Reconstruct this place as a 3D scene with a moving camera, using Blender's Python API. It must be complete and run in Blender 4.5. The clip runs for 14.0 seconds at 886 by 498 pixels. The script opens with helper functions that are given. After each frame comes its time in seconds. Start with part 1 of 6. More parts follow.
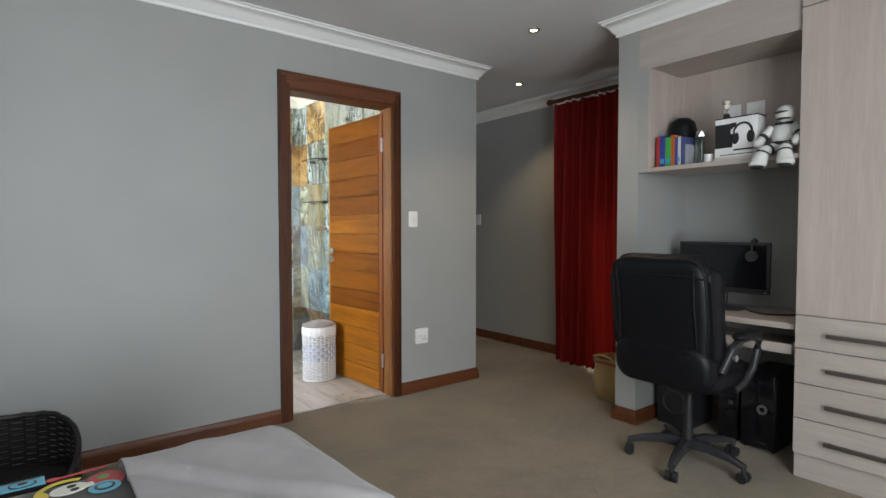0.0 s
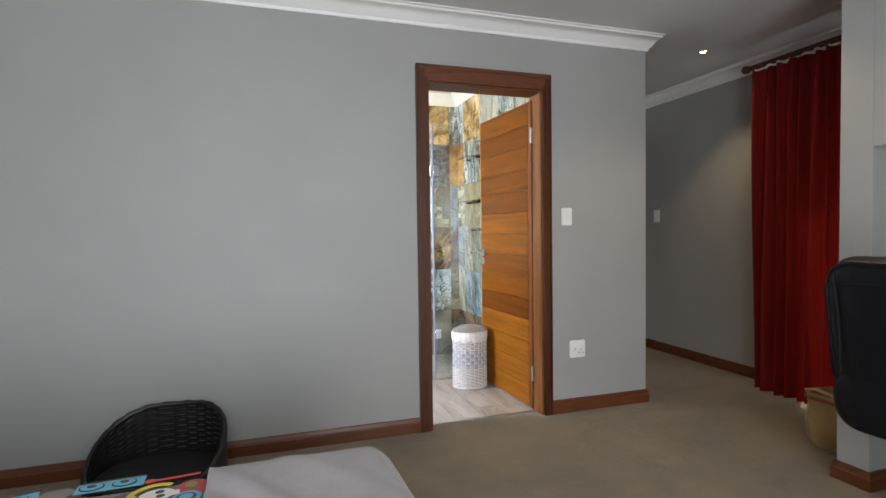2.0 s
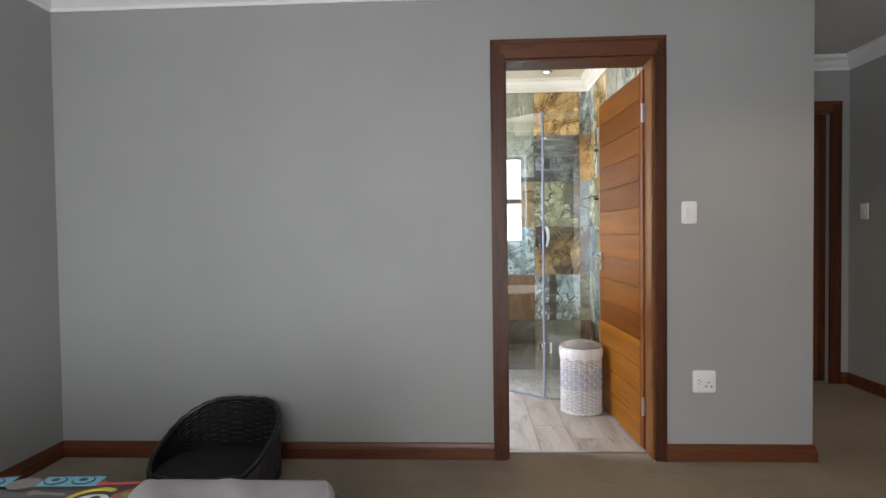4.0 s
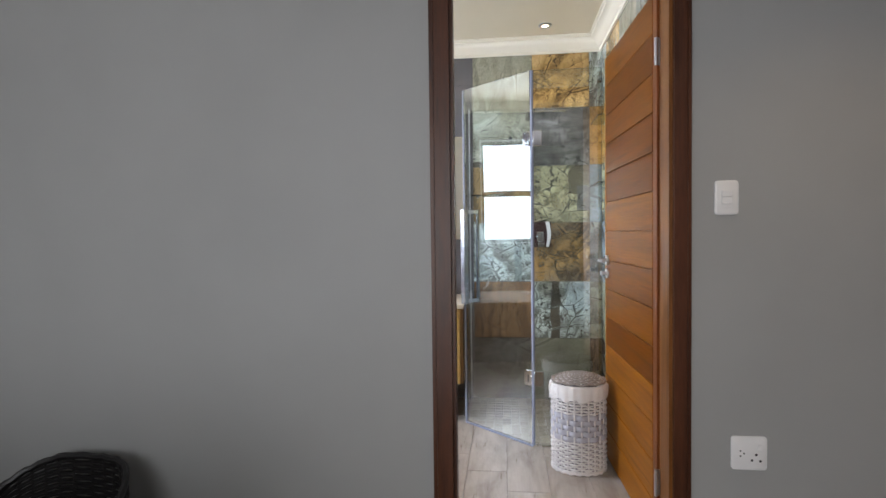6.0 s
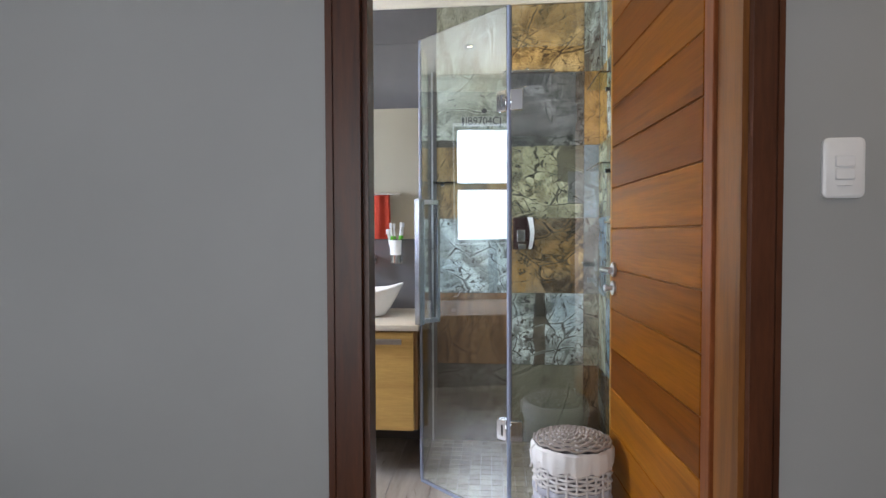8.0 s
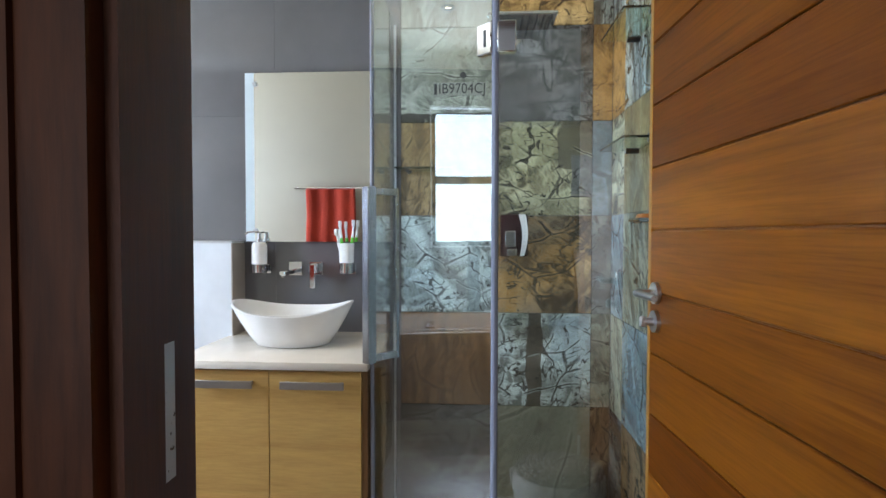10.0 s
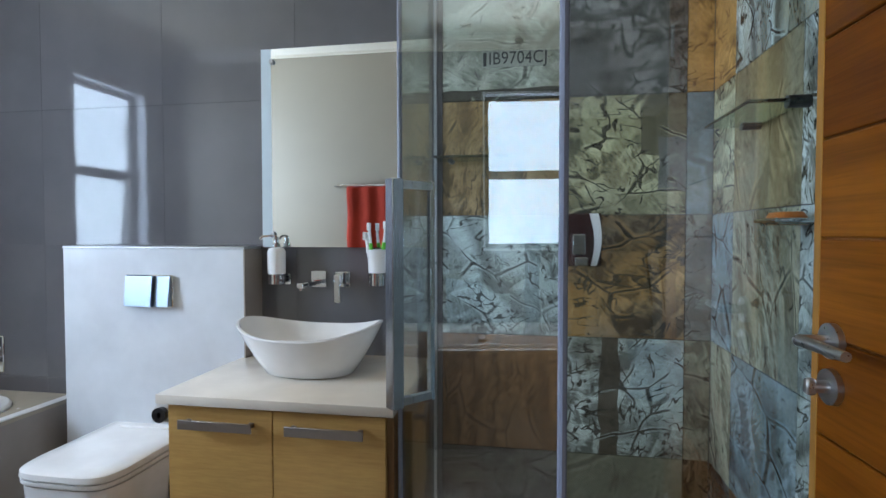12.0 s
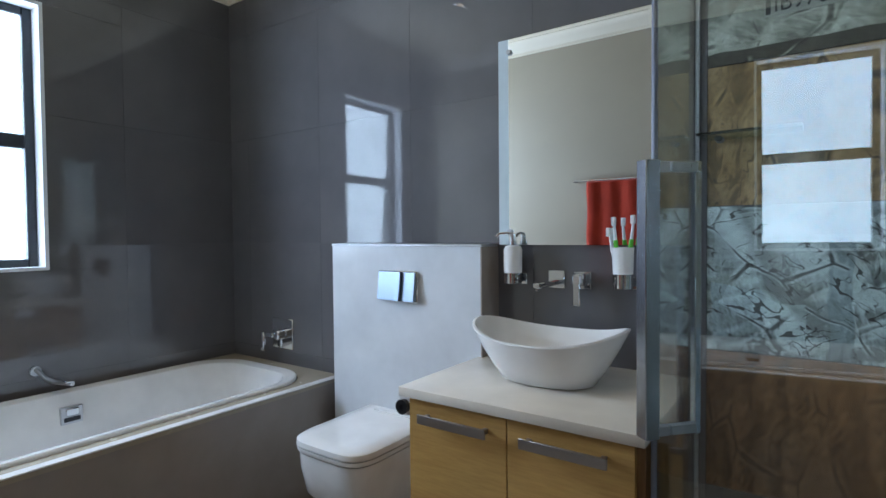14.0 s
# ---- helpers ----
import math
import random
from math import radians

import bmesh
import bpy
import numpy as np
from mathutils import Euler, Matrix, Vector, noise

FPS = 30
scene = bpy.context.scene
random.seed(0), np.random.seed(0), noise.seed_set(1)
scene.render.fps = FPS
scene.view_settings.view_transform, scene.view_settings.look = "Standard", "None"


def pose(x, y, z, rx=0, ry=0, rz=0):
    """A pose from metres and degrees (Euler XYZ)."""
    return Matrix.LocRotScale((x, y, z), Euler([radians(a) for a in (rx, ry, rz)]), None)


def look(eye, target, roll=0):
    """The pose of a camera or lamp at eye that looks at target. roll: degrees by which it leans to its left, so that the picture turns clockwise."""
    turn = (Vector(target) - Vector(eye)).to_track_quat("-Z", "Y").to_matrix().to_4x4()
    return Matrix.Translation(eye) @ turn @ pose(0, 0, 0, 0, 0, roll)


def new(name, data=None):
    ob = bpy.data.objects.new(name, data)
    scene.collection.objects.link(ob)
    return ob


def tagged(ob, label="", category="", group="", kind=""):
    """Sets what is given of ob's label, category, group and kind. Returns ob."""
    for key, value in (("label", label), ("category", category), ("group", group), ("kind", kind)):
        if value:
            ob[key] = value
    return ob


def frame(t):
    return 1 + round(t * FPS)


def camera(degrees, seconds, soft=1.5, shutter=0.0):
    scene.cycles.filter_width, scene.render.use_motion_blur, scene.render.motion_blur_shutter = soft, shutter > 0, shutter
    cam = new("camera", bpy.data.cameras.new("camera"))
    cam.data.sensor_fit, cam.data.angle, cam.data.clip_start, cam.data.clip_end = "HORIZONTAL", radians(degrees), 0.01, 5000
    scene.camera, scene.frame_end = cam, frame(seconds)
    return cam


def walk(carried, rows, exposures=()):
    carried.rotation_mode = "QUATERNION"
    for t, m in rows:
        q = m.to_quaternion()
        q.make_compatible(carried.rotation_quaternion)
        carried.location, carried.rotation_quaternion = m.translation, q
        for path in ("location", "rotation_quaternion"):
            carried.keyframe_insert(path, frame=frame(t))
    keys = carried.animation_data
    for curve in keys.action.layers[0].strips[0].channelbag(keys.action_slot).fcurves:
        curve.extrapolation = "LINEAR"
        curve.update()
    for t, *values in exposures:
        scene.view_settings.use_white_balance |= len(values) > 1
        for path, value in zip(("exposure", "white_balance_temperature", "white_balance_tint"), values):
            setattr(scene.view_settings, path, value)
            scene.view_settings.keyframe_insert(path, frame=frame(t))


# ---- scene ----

# camera and walk
cam = camera(80.0, 14.0)
PATH = [
    (0.0, 0.177, 0.524, 1.228, -2.03, 0.03, -38.13),
    (0.5, 0.266, 0.558, 1.233, -2.05, 0.12, -34.11),
    (1.0, 0.362, 0.595, 1.236, -2.06, 0.32, -29.31),
    (1.5, 0.450, 0.635, 1.227, -1.98, 0.48, -23.28),
    (2.0, 0.567, 0.700, 1.221, -1.86, 0.74, -18.23),
    (2.5, 0.728, 0.745, 1.212, -1.62, 0.79, -12.97),
    (3.0, 0.932, 0.775, 1.207, -1.47, 0.79, -6.87),
    (3.5, 1.122, 0.833, 1.206, -1.42, 0.79, -1.18),
    (6.0, 1.688, 1.850, 1.197, -1.63, 0.68, 6.70),
    (6.5, 1.709, 2.074, 1.193, -1.66, 0.45, 6.21),
    (7.0, 1.735, 2.283, 1.193, -1.70, 0.42, 5.97),
    (7.5, 1.746, 2.495, 1.190, -1.69, 0.28, 5.60),
    (8.0, 1.758, 2.679, 1.185, -1.66, 0.20, 4.98),
    (8.5, 1.790, 2.870, 1.184, -1.63, 0.11, 4.80),
    (11.0, 1.785, 3.635, 1.202, -1.65, -0.15, 2.95),
    (11.5, 1.795, 3.733, 1.208, -1.74, -0.08, 4.90),
    (12.0, 1.783, 3.802, 1.209, -1.75, 0.01, 9.71),
    (12.5, 1.762, 3.849, 1.213, -1.92, 0.10, 15.81),
    (13.0, 1.744, 3.887, 1.209, -1.93, 0.24, 22.00),
    (13.5, 1.733, 3.925, 1.200, -1.76, 0.42, 28.72),
    (14.0, 1.721, 3.947, 1.194, -1.54, 0.50, 35.09),
]
EXPOSURE = [(0.0, 0.06, 6600, 9), (1.0, 0.10, 6650, 11), (2.0, 0.12, 6720, 13.5), (2.6, 0.02, 6740, 14), (3.5, -0.04, 6760, 14), (6.0, -0.40, 6750, 16), (8.5, -0.50, 6450, 15), (11.0, -0.95, 6120, 10), (12.5, -1.42, 5940, 10), (14.0, -1.62, 5840, 9)]
walk(cam, [(t, pose(x, y, z, 90 + pitch, roll, yaw)) for t, x, y, z, pitch, roll, yaw in PATH], EXPOSURE)

# plan, in metres
X_WEST, Y_SOUTH = -0.984, -0.65
Y_N, Y_NB = 3.785, 3.935            # the wall with the bathroom door: bedroom face, bathroom face
X_END = 3.083                       # where that wall ends at the passage
X_HALL, Y_HALL = 4.28, 5.25         # passage: east wall, end wall
DOOR_L, DOOR_R, DOOR_H = 1.503, 2.260, 2.12
BX0, BX1, BY1 = -0.912, 2.364, 5.672  # bathroom: west, east, north faces
CEIL, CORN = 2.555, 2.455
X_ALC, Y_ALC0, Y_ALC1, X_BACK = 3.17, 1.492, 2.37, 3.74   # desk alcove
WIN_Y0, WIN_Y1, WIN_Z0, WIN_Z1 = 4.20, 4.808, 1.062, 2.17  # bathroom window
CUR_Y0, CUR_Y1 = 2.62, 3.62         # glazed door behind the curtain
BW_X0, BW_X1, BW_Z0, BW_Z1 = -0.20, 1.70, 0.03, 2.32  # bedroom window behind the start

# world and lights
world = bpy.data.worlds.new("sky")
scene.world = world
world.use_nodes = True
wn, wl = world.node_tree.nodes, world.node_tree.links
sky = wn.new("ShaderNodeTexSky")
sky.sky_type = "NISHITA"
sky.sun_disc = False
sky.sun_elevation, sky.sun_rotation = radians(55), radians(60)
wn["Background"].inputs[1].default_value = 0.15
wl.new(sky.outputs[0], wn["Background"].inputs[0])


def lamp(name, kind, m, energy, color, **settings):
    data = bpy.data.lights.new(name, kind)
    data.energy, data.color = energy, color
    for key, value in settings.items():
        if key == "size":
            data.size = value
        elif key == "size_y":
            data.shape, data.size_y = "RECTANGLE", value
        elif key == "angle":
            data.angle = value
        elif key == "spot":
            data.spot_size, data.spot_blend = radians(value), 0.6
        elif key == "radius":
            data.shadow_soft_size = value
    ob = new(name, data)
    ob.matrix_world = m
    return ob


SUN_EL, SUN_AZ = radians(55), radians(60)
sun_dir = Vector((math.sin(SUN_AZ) * math.cos(SUN_EL), math.cos(SUN_AZ) * math.cos(SUN_EL), math.sin(SUN_EL)))
lamp("sun", "SUN", look(sun_dir * 20, (0, 0, 0)), 3.0, (1.0, 0.95, 0.88), angle=radians(0.5))
DAY = (0.90, 0.96, 1.0)
lamp("bedroom_window_light", "AREA", look(((BW_X0 + BW_X1) / 2, Y_SOUTH - 0.05, (BW_Z0 + BW_Z1) / 2), ((BW_X0 + BW_X1) / 2, 3, (BW_Z0 + BW_Z1) / 2 - 0.55)), 112, DAY, size=BW_X1 - BW_X0, size_y=BW_Z1 - BW_Z0)
lamp("bathroom_window_light", "AREA", look((BX0 - 0.16, (WIN_Y0 + WIN_Y1) / 2, (WIN_Z0 + WIN_Z1) / 2), (2, (WIN_Y0 + WIN_Y1) / 2, 1.3)), 158, (0.70, 0.82, 1.0), size=0.57, size_y=1.09)
lamp("passage_window_light", "AREA", look((X_HALL + 0.12, (CUR_Y0 + CUR_Y1) / 2, 1.1), (3, (CUR_Y0 + CUR_Y1) / 2, 1.1)), 7, DAY, size=0.95, size_y=1.9)
SPOTS = [(2.836, 2.94), (3.70, 3.90), (1.96, 5.40), (0.0, 4.75), (1.30, 4.75)]
for sx, sy in SPOTS:
    watts, cone = (20, 110) if sx > 2.5 else (4.5, 110) if sx > 1.9 else (28, 84)
    lamp("downlight_beam", "SPOT", look((sx, sy, CEIL - 0.025), (sx, sy, 0)), watts, (1.0, 0.76, 0.46), spot=cone, radius=0.03)


# materials
def srgb(r, g, b):
    return tuple((c / 255 / 12.92 if c <= 10 else ((c / 255 + 0.055) / 1.055) ** 2.4) for c in (r, g, b)) + (1.0,)


def lin(r, g, b):
    return (r, g, b, 1.0)


class Mat:
    """A small helper round a principled material."""

    def __init__(self, name, color, rough=0.5, metal=0.0, spec=0.5):
        self.m = bpy.data.materials.new(name)
        self.m.use_nodes = True
        self.n, self.l = self.m.node_tree.nodes, self.m.node_tree.links
        self.b = self.n["Principled BSDF"]
        self.put("Base Color", color)
        self.put("Roughness", rough)
        self.put("Metallic", metal)
        self.put("Specular IOR Level", spec)
        self.coord = None

    def put(self, socket, value):
        self.b.inputs[socket].default_value = value

    def node(self, kind, **values):
        node = self.n.new(kind)
        for key, value in values.items():
            node.inputs[key.replace("_", " ")].default_value = value
        return node

    def vec(self, scale=(1, 1, 1), shift=False, world_space=False):
        geo = self.n.new("ShaderNodeTexCoord") if not world_space else self.n.new("ShaderNodeNewGeometry")
        out = geo.outputs["Object"] if not world_space else geo.outputs["Position"]
        mp = self.n.new("ShaderNodeMapping")
        mp.inputs["Scale"].default_value = scale
        self.l.new(out, mp.inputs["Vector"])
        if shift:
            info = self.n.new("ShaderNodeObjectInfo")
            mul = self.n.new("ShaderNodeVectorMath")
            mul.operation = "SCALE"
            mul.inputs[0].default_value = (37.0, 11.0, 23.0)
            self.l.new(info.outputs["Random"], mul.inputs["Scale"])
            self.l.new(mul.outputs[0], mp.inputs["Location"])
        return mp.outputs[0]

    def noise(self, vec, scale, detail=4.0, rough=0.55, distort=0.0):
        node = self.node("ShaderNodeTexNoise", Scale=scale, Detail=detail, Roughness=rough, Distortion=distort)
        self.l.new(vec, node.inputs["Vector"])
        return node.outputs[0]

    def ramp(self, fac, stops):
        node = self.n.new("ShaderNodeValToRGB")
        el = node.color_ramp.elements
        while len(el) < len(stops):
            el.new(0.5)
        for e, (p, c) in zip(el, stops):
            e.position, e.color = p, c
        self.l.new(fac, node.inputs[0])
        return node.outputs[0]

    def mix(self, fac, a, b, kind="MIX"):
        node = self.n.new("ShaderNodeMix")
        node.data_type, node.blend_type = "RGBA", kind
        for value, i in ((fac, 0), (a, 6), (b, 7)):
            if isinstance(value, (tuple, float, int)):
                node.inputs[i].default_value = value
            else:
                self.l.new(value, node.inputs[i])
        return node.outputs[2]

    def color(self, out):
        self.l.new(out, self.b.inputs["Base Color"])
        return self

    def rough(self, fac, lo, hi):
        node = self.n.new("ShaderNodeMapRange")
        node.inputs["To Min"].default_value, node.inputs["To Max"].default_value = lo, hi
        self.l.new(fac, node.inputs[0])
        self.l.new(node.outputs[0], self.b.inputs["Roughness"])
        return self

    def bump(self, height, strength, distance=0.01):
        node = self.n.new("ShaderNodeBump")
        node.inputs["Strength"].default_value, node.inputs["Distance"].default_value = strength, distance
        self.l.new(height, node.inputs["Height"])
        prev = self.b.inputs["Normal"].links
        if prev:
            self.l.new(prev[0].from_socket, node.inputs["Normal"])
        self.l.new(node.outputs[0], self.b.inputs["Normal"])
        return self


def tint(c, k):
    return (min(1, c[0] * k), min(1, c[1] * k), min(1, c[2] * k), 1.0)


def paint(name, c, rough=0.6, grain=0.12):
    k = Mat(name, c, rough)
    v = k.vec(world_space=True)
    big = k.noise(v, 1.3, 3)
    k.color(k.ramp(big, [(0.3, tint(c, 0.95)), (0.7, tint(c, 1.04))]))
    k.rough(k.noise(v, 9), rough - 0.08, rough + 0.08)
    k.bump(k.noise(v, 260, 2), grain, 0.002)
    return k.m


def wood(name, dark, light, axis="x", rough=0.35, scale=1.0, random_tone=0.0, coat=0.0, spec=0.5):
    k = Mat(name, light, rough, 0.0, spec)
    s = {"x": (1.2, 14, 14), "y": (14, 1.2, 14), "z": (14, 14, 1.2)}[axis]
    v = k.vec(tuple(c * scale for c in s), shift=True)
    warp = k.noise(v, 1.1, 3, 0.6, 0.8)
    grain = k.noise(k.vec(tuple(c * scale * 6 for c in s), shift=True), 1.5, 3, 0.7)
    c = k.ramp(warp, [(0.28, dark), (0.5, tint(light, 0.82)), (0.72, light)])
    c = k.mix(0.35, c, k.ramp(grain, [(0.3, dark), (0.62, light)]))
    if random_tone:
        info = k.n.new("ShaderNodeObjectInfo")
        tone = k.ramp(info.outputs["Random"], [(0.0, lin(1 - random_tone, 1 - random_tone * 1.15, 1 - random_tone * 1.3)), (1.0, lin(1.1, 1.08, 1.05))])
        c = k.mix(1.0, c, tone, "MULTIPLY")
    k.color(c)
    k.rough(grain, rough - 0.06, rough + 0.12)
    k.bump(grain, 0.12, 0.002)
    if coat:
        k.put("Coat Weight", coat)
        k.put("Coat Roughness", 0.18)
    return k.m


def metal(name, c=(0.75, 0.76, 0.78, 1), rough=0.08):
    k = Mat(name, c, rough, 1.0)
    k.rough(k.noise(k.vec((30, 30, 30)), 3), rough * 0.8, rough * 1.6 + 0.02)
    return k.m


def plain(name, c, rough=0.4, spec=0.5, grain=0.0, scale=120):
    k = Mat(name, c, rough, 0.0, spec)
    v = k.vec()
    k.color(k.ramp(k.noise(v, 6, 3), [(0.3, tint(c, 0.92)), (0.7, tint(c, 1.06))]))
    k.rough(k.noise(v, 14), max(0.02, rough - 0.05), rough + 0.06)
    if grain:
        k.bump(k.noise(v, scale, 2), grain, 0.003)
    return k.m


def fabric(name, c, scale=420, rough=0.9, strength=0.35):
    k = Mat(name, c, rough, 0.0, 0.2)
    v = k.vec()
    k.color(k.ramp(k.noise(v, 5, 4), [(0.3, tint(c, 0.86)), (0.7, tint(c, 1.1))]))
    k.bump(k.noise(v, scale, 2), strength, 0.002)
    k.bump(k.noise(v, 14, 3), 0.25, 0.01)
    k.put("Sheen Weight", 0.25)
    return k.m


def glass(name, color=(0.93, 0.98, 0.96, 1), rough=0.0):
    k = Mat(name, color, rough)
    k.put("Transmission Weight", 1.0)
    k.put("IOR", 1.92)
    return k.m


def crumpled(name, a, b, vein, amount, scale, seed, streak=0.0, gloss=0.12, panels=()):
    """A photographic wall tile: a print of creased sheet metal with lit and dark fold sides, broken dark strokes, and printed panels (u0, u1, v0, v1, colour) round its middle."""
    k = Mat(name, a, gloss)

    def math2(op, x, y, z=None):
        n = k.n.new("ShaderNodeMath")
        n.operation = op
        for slot, value in zip(n.inputs, (x, y, z)):
            if value is None:
                continue
            if isinstance(value, (int, float)):
                slot.default_value = value
            else:
                k.l.new(value, slot)
        return n.outputs[0]

    def vmath(op, x, y, z=None):
        n = k.n.new("ShaderNodeVectorMath")
        n.operation = op
        for slot, value in zip(n.inputs, (x, y, z)):
            if value is None:
                continue
            if isinstance(value, tuple):
                slot.default_value = value
            else:
                k.l.new(value, slot)
        return n.outputs[0]

    def turned(vec, angle, stretch):
        n = k.n.new("ShaderNodeVectorRotate")
        n.rotation_type = "Z_AXIS"
        n.inputs["Angle"].default_value = angle
        k.l.new(vec, n.inputs["Vector"])
        return vmath("MULTIPLY", n.outputs[0], stretch)

    def span(value, lo, hi, to_lo, to_hi):
        n = k.n.new("ShaderNodeMapRange")
        for key, x in (("From Min", lo), ("From Max", hi), ("To Min", to_lo), ("To Max", to_hi)):
            n.inputs[key].default_value = x
        k.l.new(value, n.inputs[0])
        return n.outputs[0]

    def folds(vec, size, step, detail=2.0):
        """Height of a creased sheet here less its height a step away."""
        here = math2("ABSOLUTE", math2("SUBTRACT", k.noise(vec, size, detail, 0.5), 0.5), 0)
        there = math2("ABSOLUTE", math2("SUBTRACT", k.noise(vmath("ADD", vec, step), size, detail, 0.5), 0.5), 0)
        return math2("SUBTRACT", here, there)

    geo = k.n.new("ShaderNodeNewGeometry")
    apart = k.n.new("ShaderNodeSeparateXYZ")
    k.l.new(geo.outputs["Position"], apart.inputs[0])
    plane = k.n.new("ShaderNodeCombineXYZ")
    k.l.new(math2("ADD", apart.outputs[0], apart.outputs[1]), plane.inputs[0])
    k.l.new(apart.outputs[2], plane.inputs[1])
    p = vmath("ADD", plane.outputs[0], (seed * 3.17, seed * 1.31, seed * 2.23))
    wob = k.node("ShaderNodeTexNoise", Scale=6.0, Detail=2.0, Roughness=0.5)
    k.l.new(p, wob.inputs["Vector"])
    bent = vmath("MULTIPLY_ADD", wob.outputs["Color"], (0.06, 0.06, 0.0), p)
    upright = streak > 0.3
    lean = 1.45 + 0.2 * math.sin(seed) if upright else (seed * 2.4) % 1.7 - 0.85
    long = 0.26 if upright else 0.42
    q1 = turned(bent, -lean, (long, 1.0, 1.0))
    q2 = turned(bent, -lean - (0.15 if upright else 1.0), (0.35 if upright else 0.5, 1.0, 1.0))
    q3 = turned(bent, -lean + (0.25 if upright else 0.6), (0.5, 1.0, 1.0))
    calm = span(k.noise(p, 4.5, 2, 0.5), 0.40, 0.60, 0.15, 1.0)
    coarse = folds(q1, scale * 0.42, (0.010, 0.022, 0.0), 1.0)
    middle = math2("MULTIPLY", folds(q2, scale * 1.1, (0.005, 0.009, 0.0), 1.0), calm)
    small = math2("MULTIPLY", folds(q3, scale * 2.8, (0.003, 0.004, 0.0), 2.0), calm)
    relief = math2("MULTIPLY_ADD", small, 0.8, math2("MULTIPLY_ADD", middle, 1.4, coarse))
    # base tone drifts between the two colours, with brownish stains
    c = k.mix(k.ramp(k.noise(q1, scale * 0.5, 2, 0.5), [(0.36, lin(0, 0, 0)), (0.62, lin(1, 1, 1))]), a, b)
    stain = k.ramp(k.noise(q2, scale * 0.7, 3, 0.55), [(0.50, lin(0, 0, 0)), (0.72, lin(0.55, 0.55, 0.55))])
    c = k.mix(stain, c, lin(a[0] * 0.5, a[1] * 0.42, a[2] * 0.30))
    for u0, u1, v0, v1, pc in panels:
        where = k.n.new("ShaderNodeTexCoord")
        flat_at = vmath("MULTIPLY_ADD", wob.outputs["Color"], (0.05, 0.0, 0.05), where.outputs["Object"])
        own = k.n.new("ShaderNodeSeparateXYZ")
        k.l.new(flat_at, own.inputs[0])
        mask = None
        for axis, lo, hi in ((0, u0 + 0.025, u1 + 0.025), (2, v0 + 0.025, v1 + 0.025)):
            inside = math2("COMPARE", own.outputs[axis], (lo + hi) / 2, (hi - lo) / 2)
            mask = inside if mask is None else math2("MULTIPLY", mask, inside)
        c = k.mix(mask, c, lin(*pc))
        relief = math2("MULTIPLY", relief, math2("MULTIPLY_ADD", mask, -0.6, 1.0))
    deep = 0.075 if amount < 0.4 else 0.052
    tone = k.ramp(span(relief, -deep, deep, 0.0, 1.0), [(0.0, lin(0.22, 0.21, 0.19)), (0.30, lin(0.74, 0.73, 0.71)), (0.5, lin(1, 1, 1)), (0.70, lin(1.22, 1.22, 1.22)), (1.0, lin(1.75, 1.75, 1.78))])
    c = k.mix(0.40 + 0.30 * amount, c, tone, "MULTIPLY")
    # flat facets between straight folds
    sheet = turned(bent, -lean, (0.5, 1.0, 1.0))
    cell = k.node("ShaderNodeTexVoronoi", Scale=scale * 0.8)
    k.l.new(sheet, cell.inputs["Vector"])
    facet = k.n.new("ShaderNodeSeparateColor")
    k.l.new(cell.outputs["Color"], facet.inputs[0])
    c = k.mix(0.3 + 0.5 * amount, c, k.ramp(facet.outputs[0], [(0.0, lin(0.55, 0.54, 0.52)), (0.5, lin(0.98, 0.98, 0.98)), (1.0, lin(1.28, 1.28, 1.28))]), "MULTIPLY")
    rim = k.node("ShaderNodeTexVoronoi", Scale=scale * 0.8)
    rim.feature = "DISTANCE_TO_EDGE"
    k.l.new(sheet, rim.inputs["Vector"])
    fold_line = span(rim.outputs["Distance"], 0.010, 0.026, 1.0, 0.0)
    fold_lit = math2("MULTIPLY", span(rim.outputs["Distance"], 0.022, 0.034, 0.0, 1.0), span(rim.outputs["Distance"], 0.040, 0.070, 1.0, 0.0))
    present = span(k.noise(vmath("ADD", p, (4.4, 1.7, 8.1)), scale * 0.9, 2, 0.5), 0.46, 0.54, 0.0, 1.0)
    c = k.mix(math2("MULTIPLY", math2("MULTIPLY", fold_lit, present), 0.55), c, tint(a, 1.45))
    c = k.mix(math2("MULTIPLY", math2("MULTIPLY", fold_line, present), 0.45 + 0.45 * amount), c, vein)
    grime = k.noise(p, 70, 4, 0.7)
    c = k.mix(0.6, c, k.ramp(grime, [(0.3, lin(0.66, 0.65, 0.62)), (0.62, lin(1.1, 1.1, 1.1))]), "MULTIPLY")
    # broken strokes of varying width
    strokes = None
    for vec, size, shift, widest in ((q3, 0.62, (7.1, 3.3, 5.2), 0.022), (q2, 1.35, (2.6, 9.3, 1.2), 0.034), (q1, 2.3, (5.9, 0.8, 3.7), 0.040)):
        line = math2("ABSOLUTE", math2("SUBTRACT", k.noise(vec, scale * size, 2, 0.5), 0.5), 0)
        wide = span(k.noise(vmath("ADD", p, shift), scale * 1.2, 3, 0.6), 0.54 - 0.12 * amount, 0.73, -0.004, widest * (0.4 + 0.6 * amount))
        ink = span(math2("SUBTRACT", wide, line), -0.001, 0.005, 0.0, 1.0)
        strokes = ink if strokes is None else math2("MAXIMUM", strokes, ink)
    c = k.mix(math2("MULTIPLY", strokes, 0.5 + 0.45 * amount), c, vein)
    k.color(c)
    k.bump(wob.outputs[0], 0.05, 0.004)
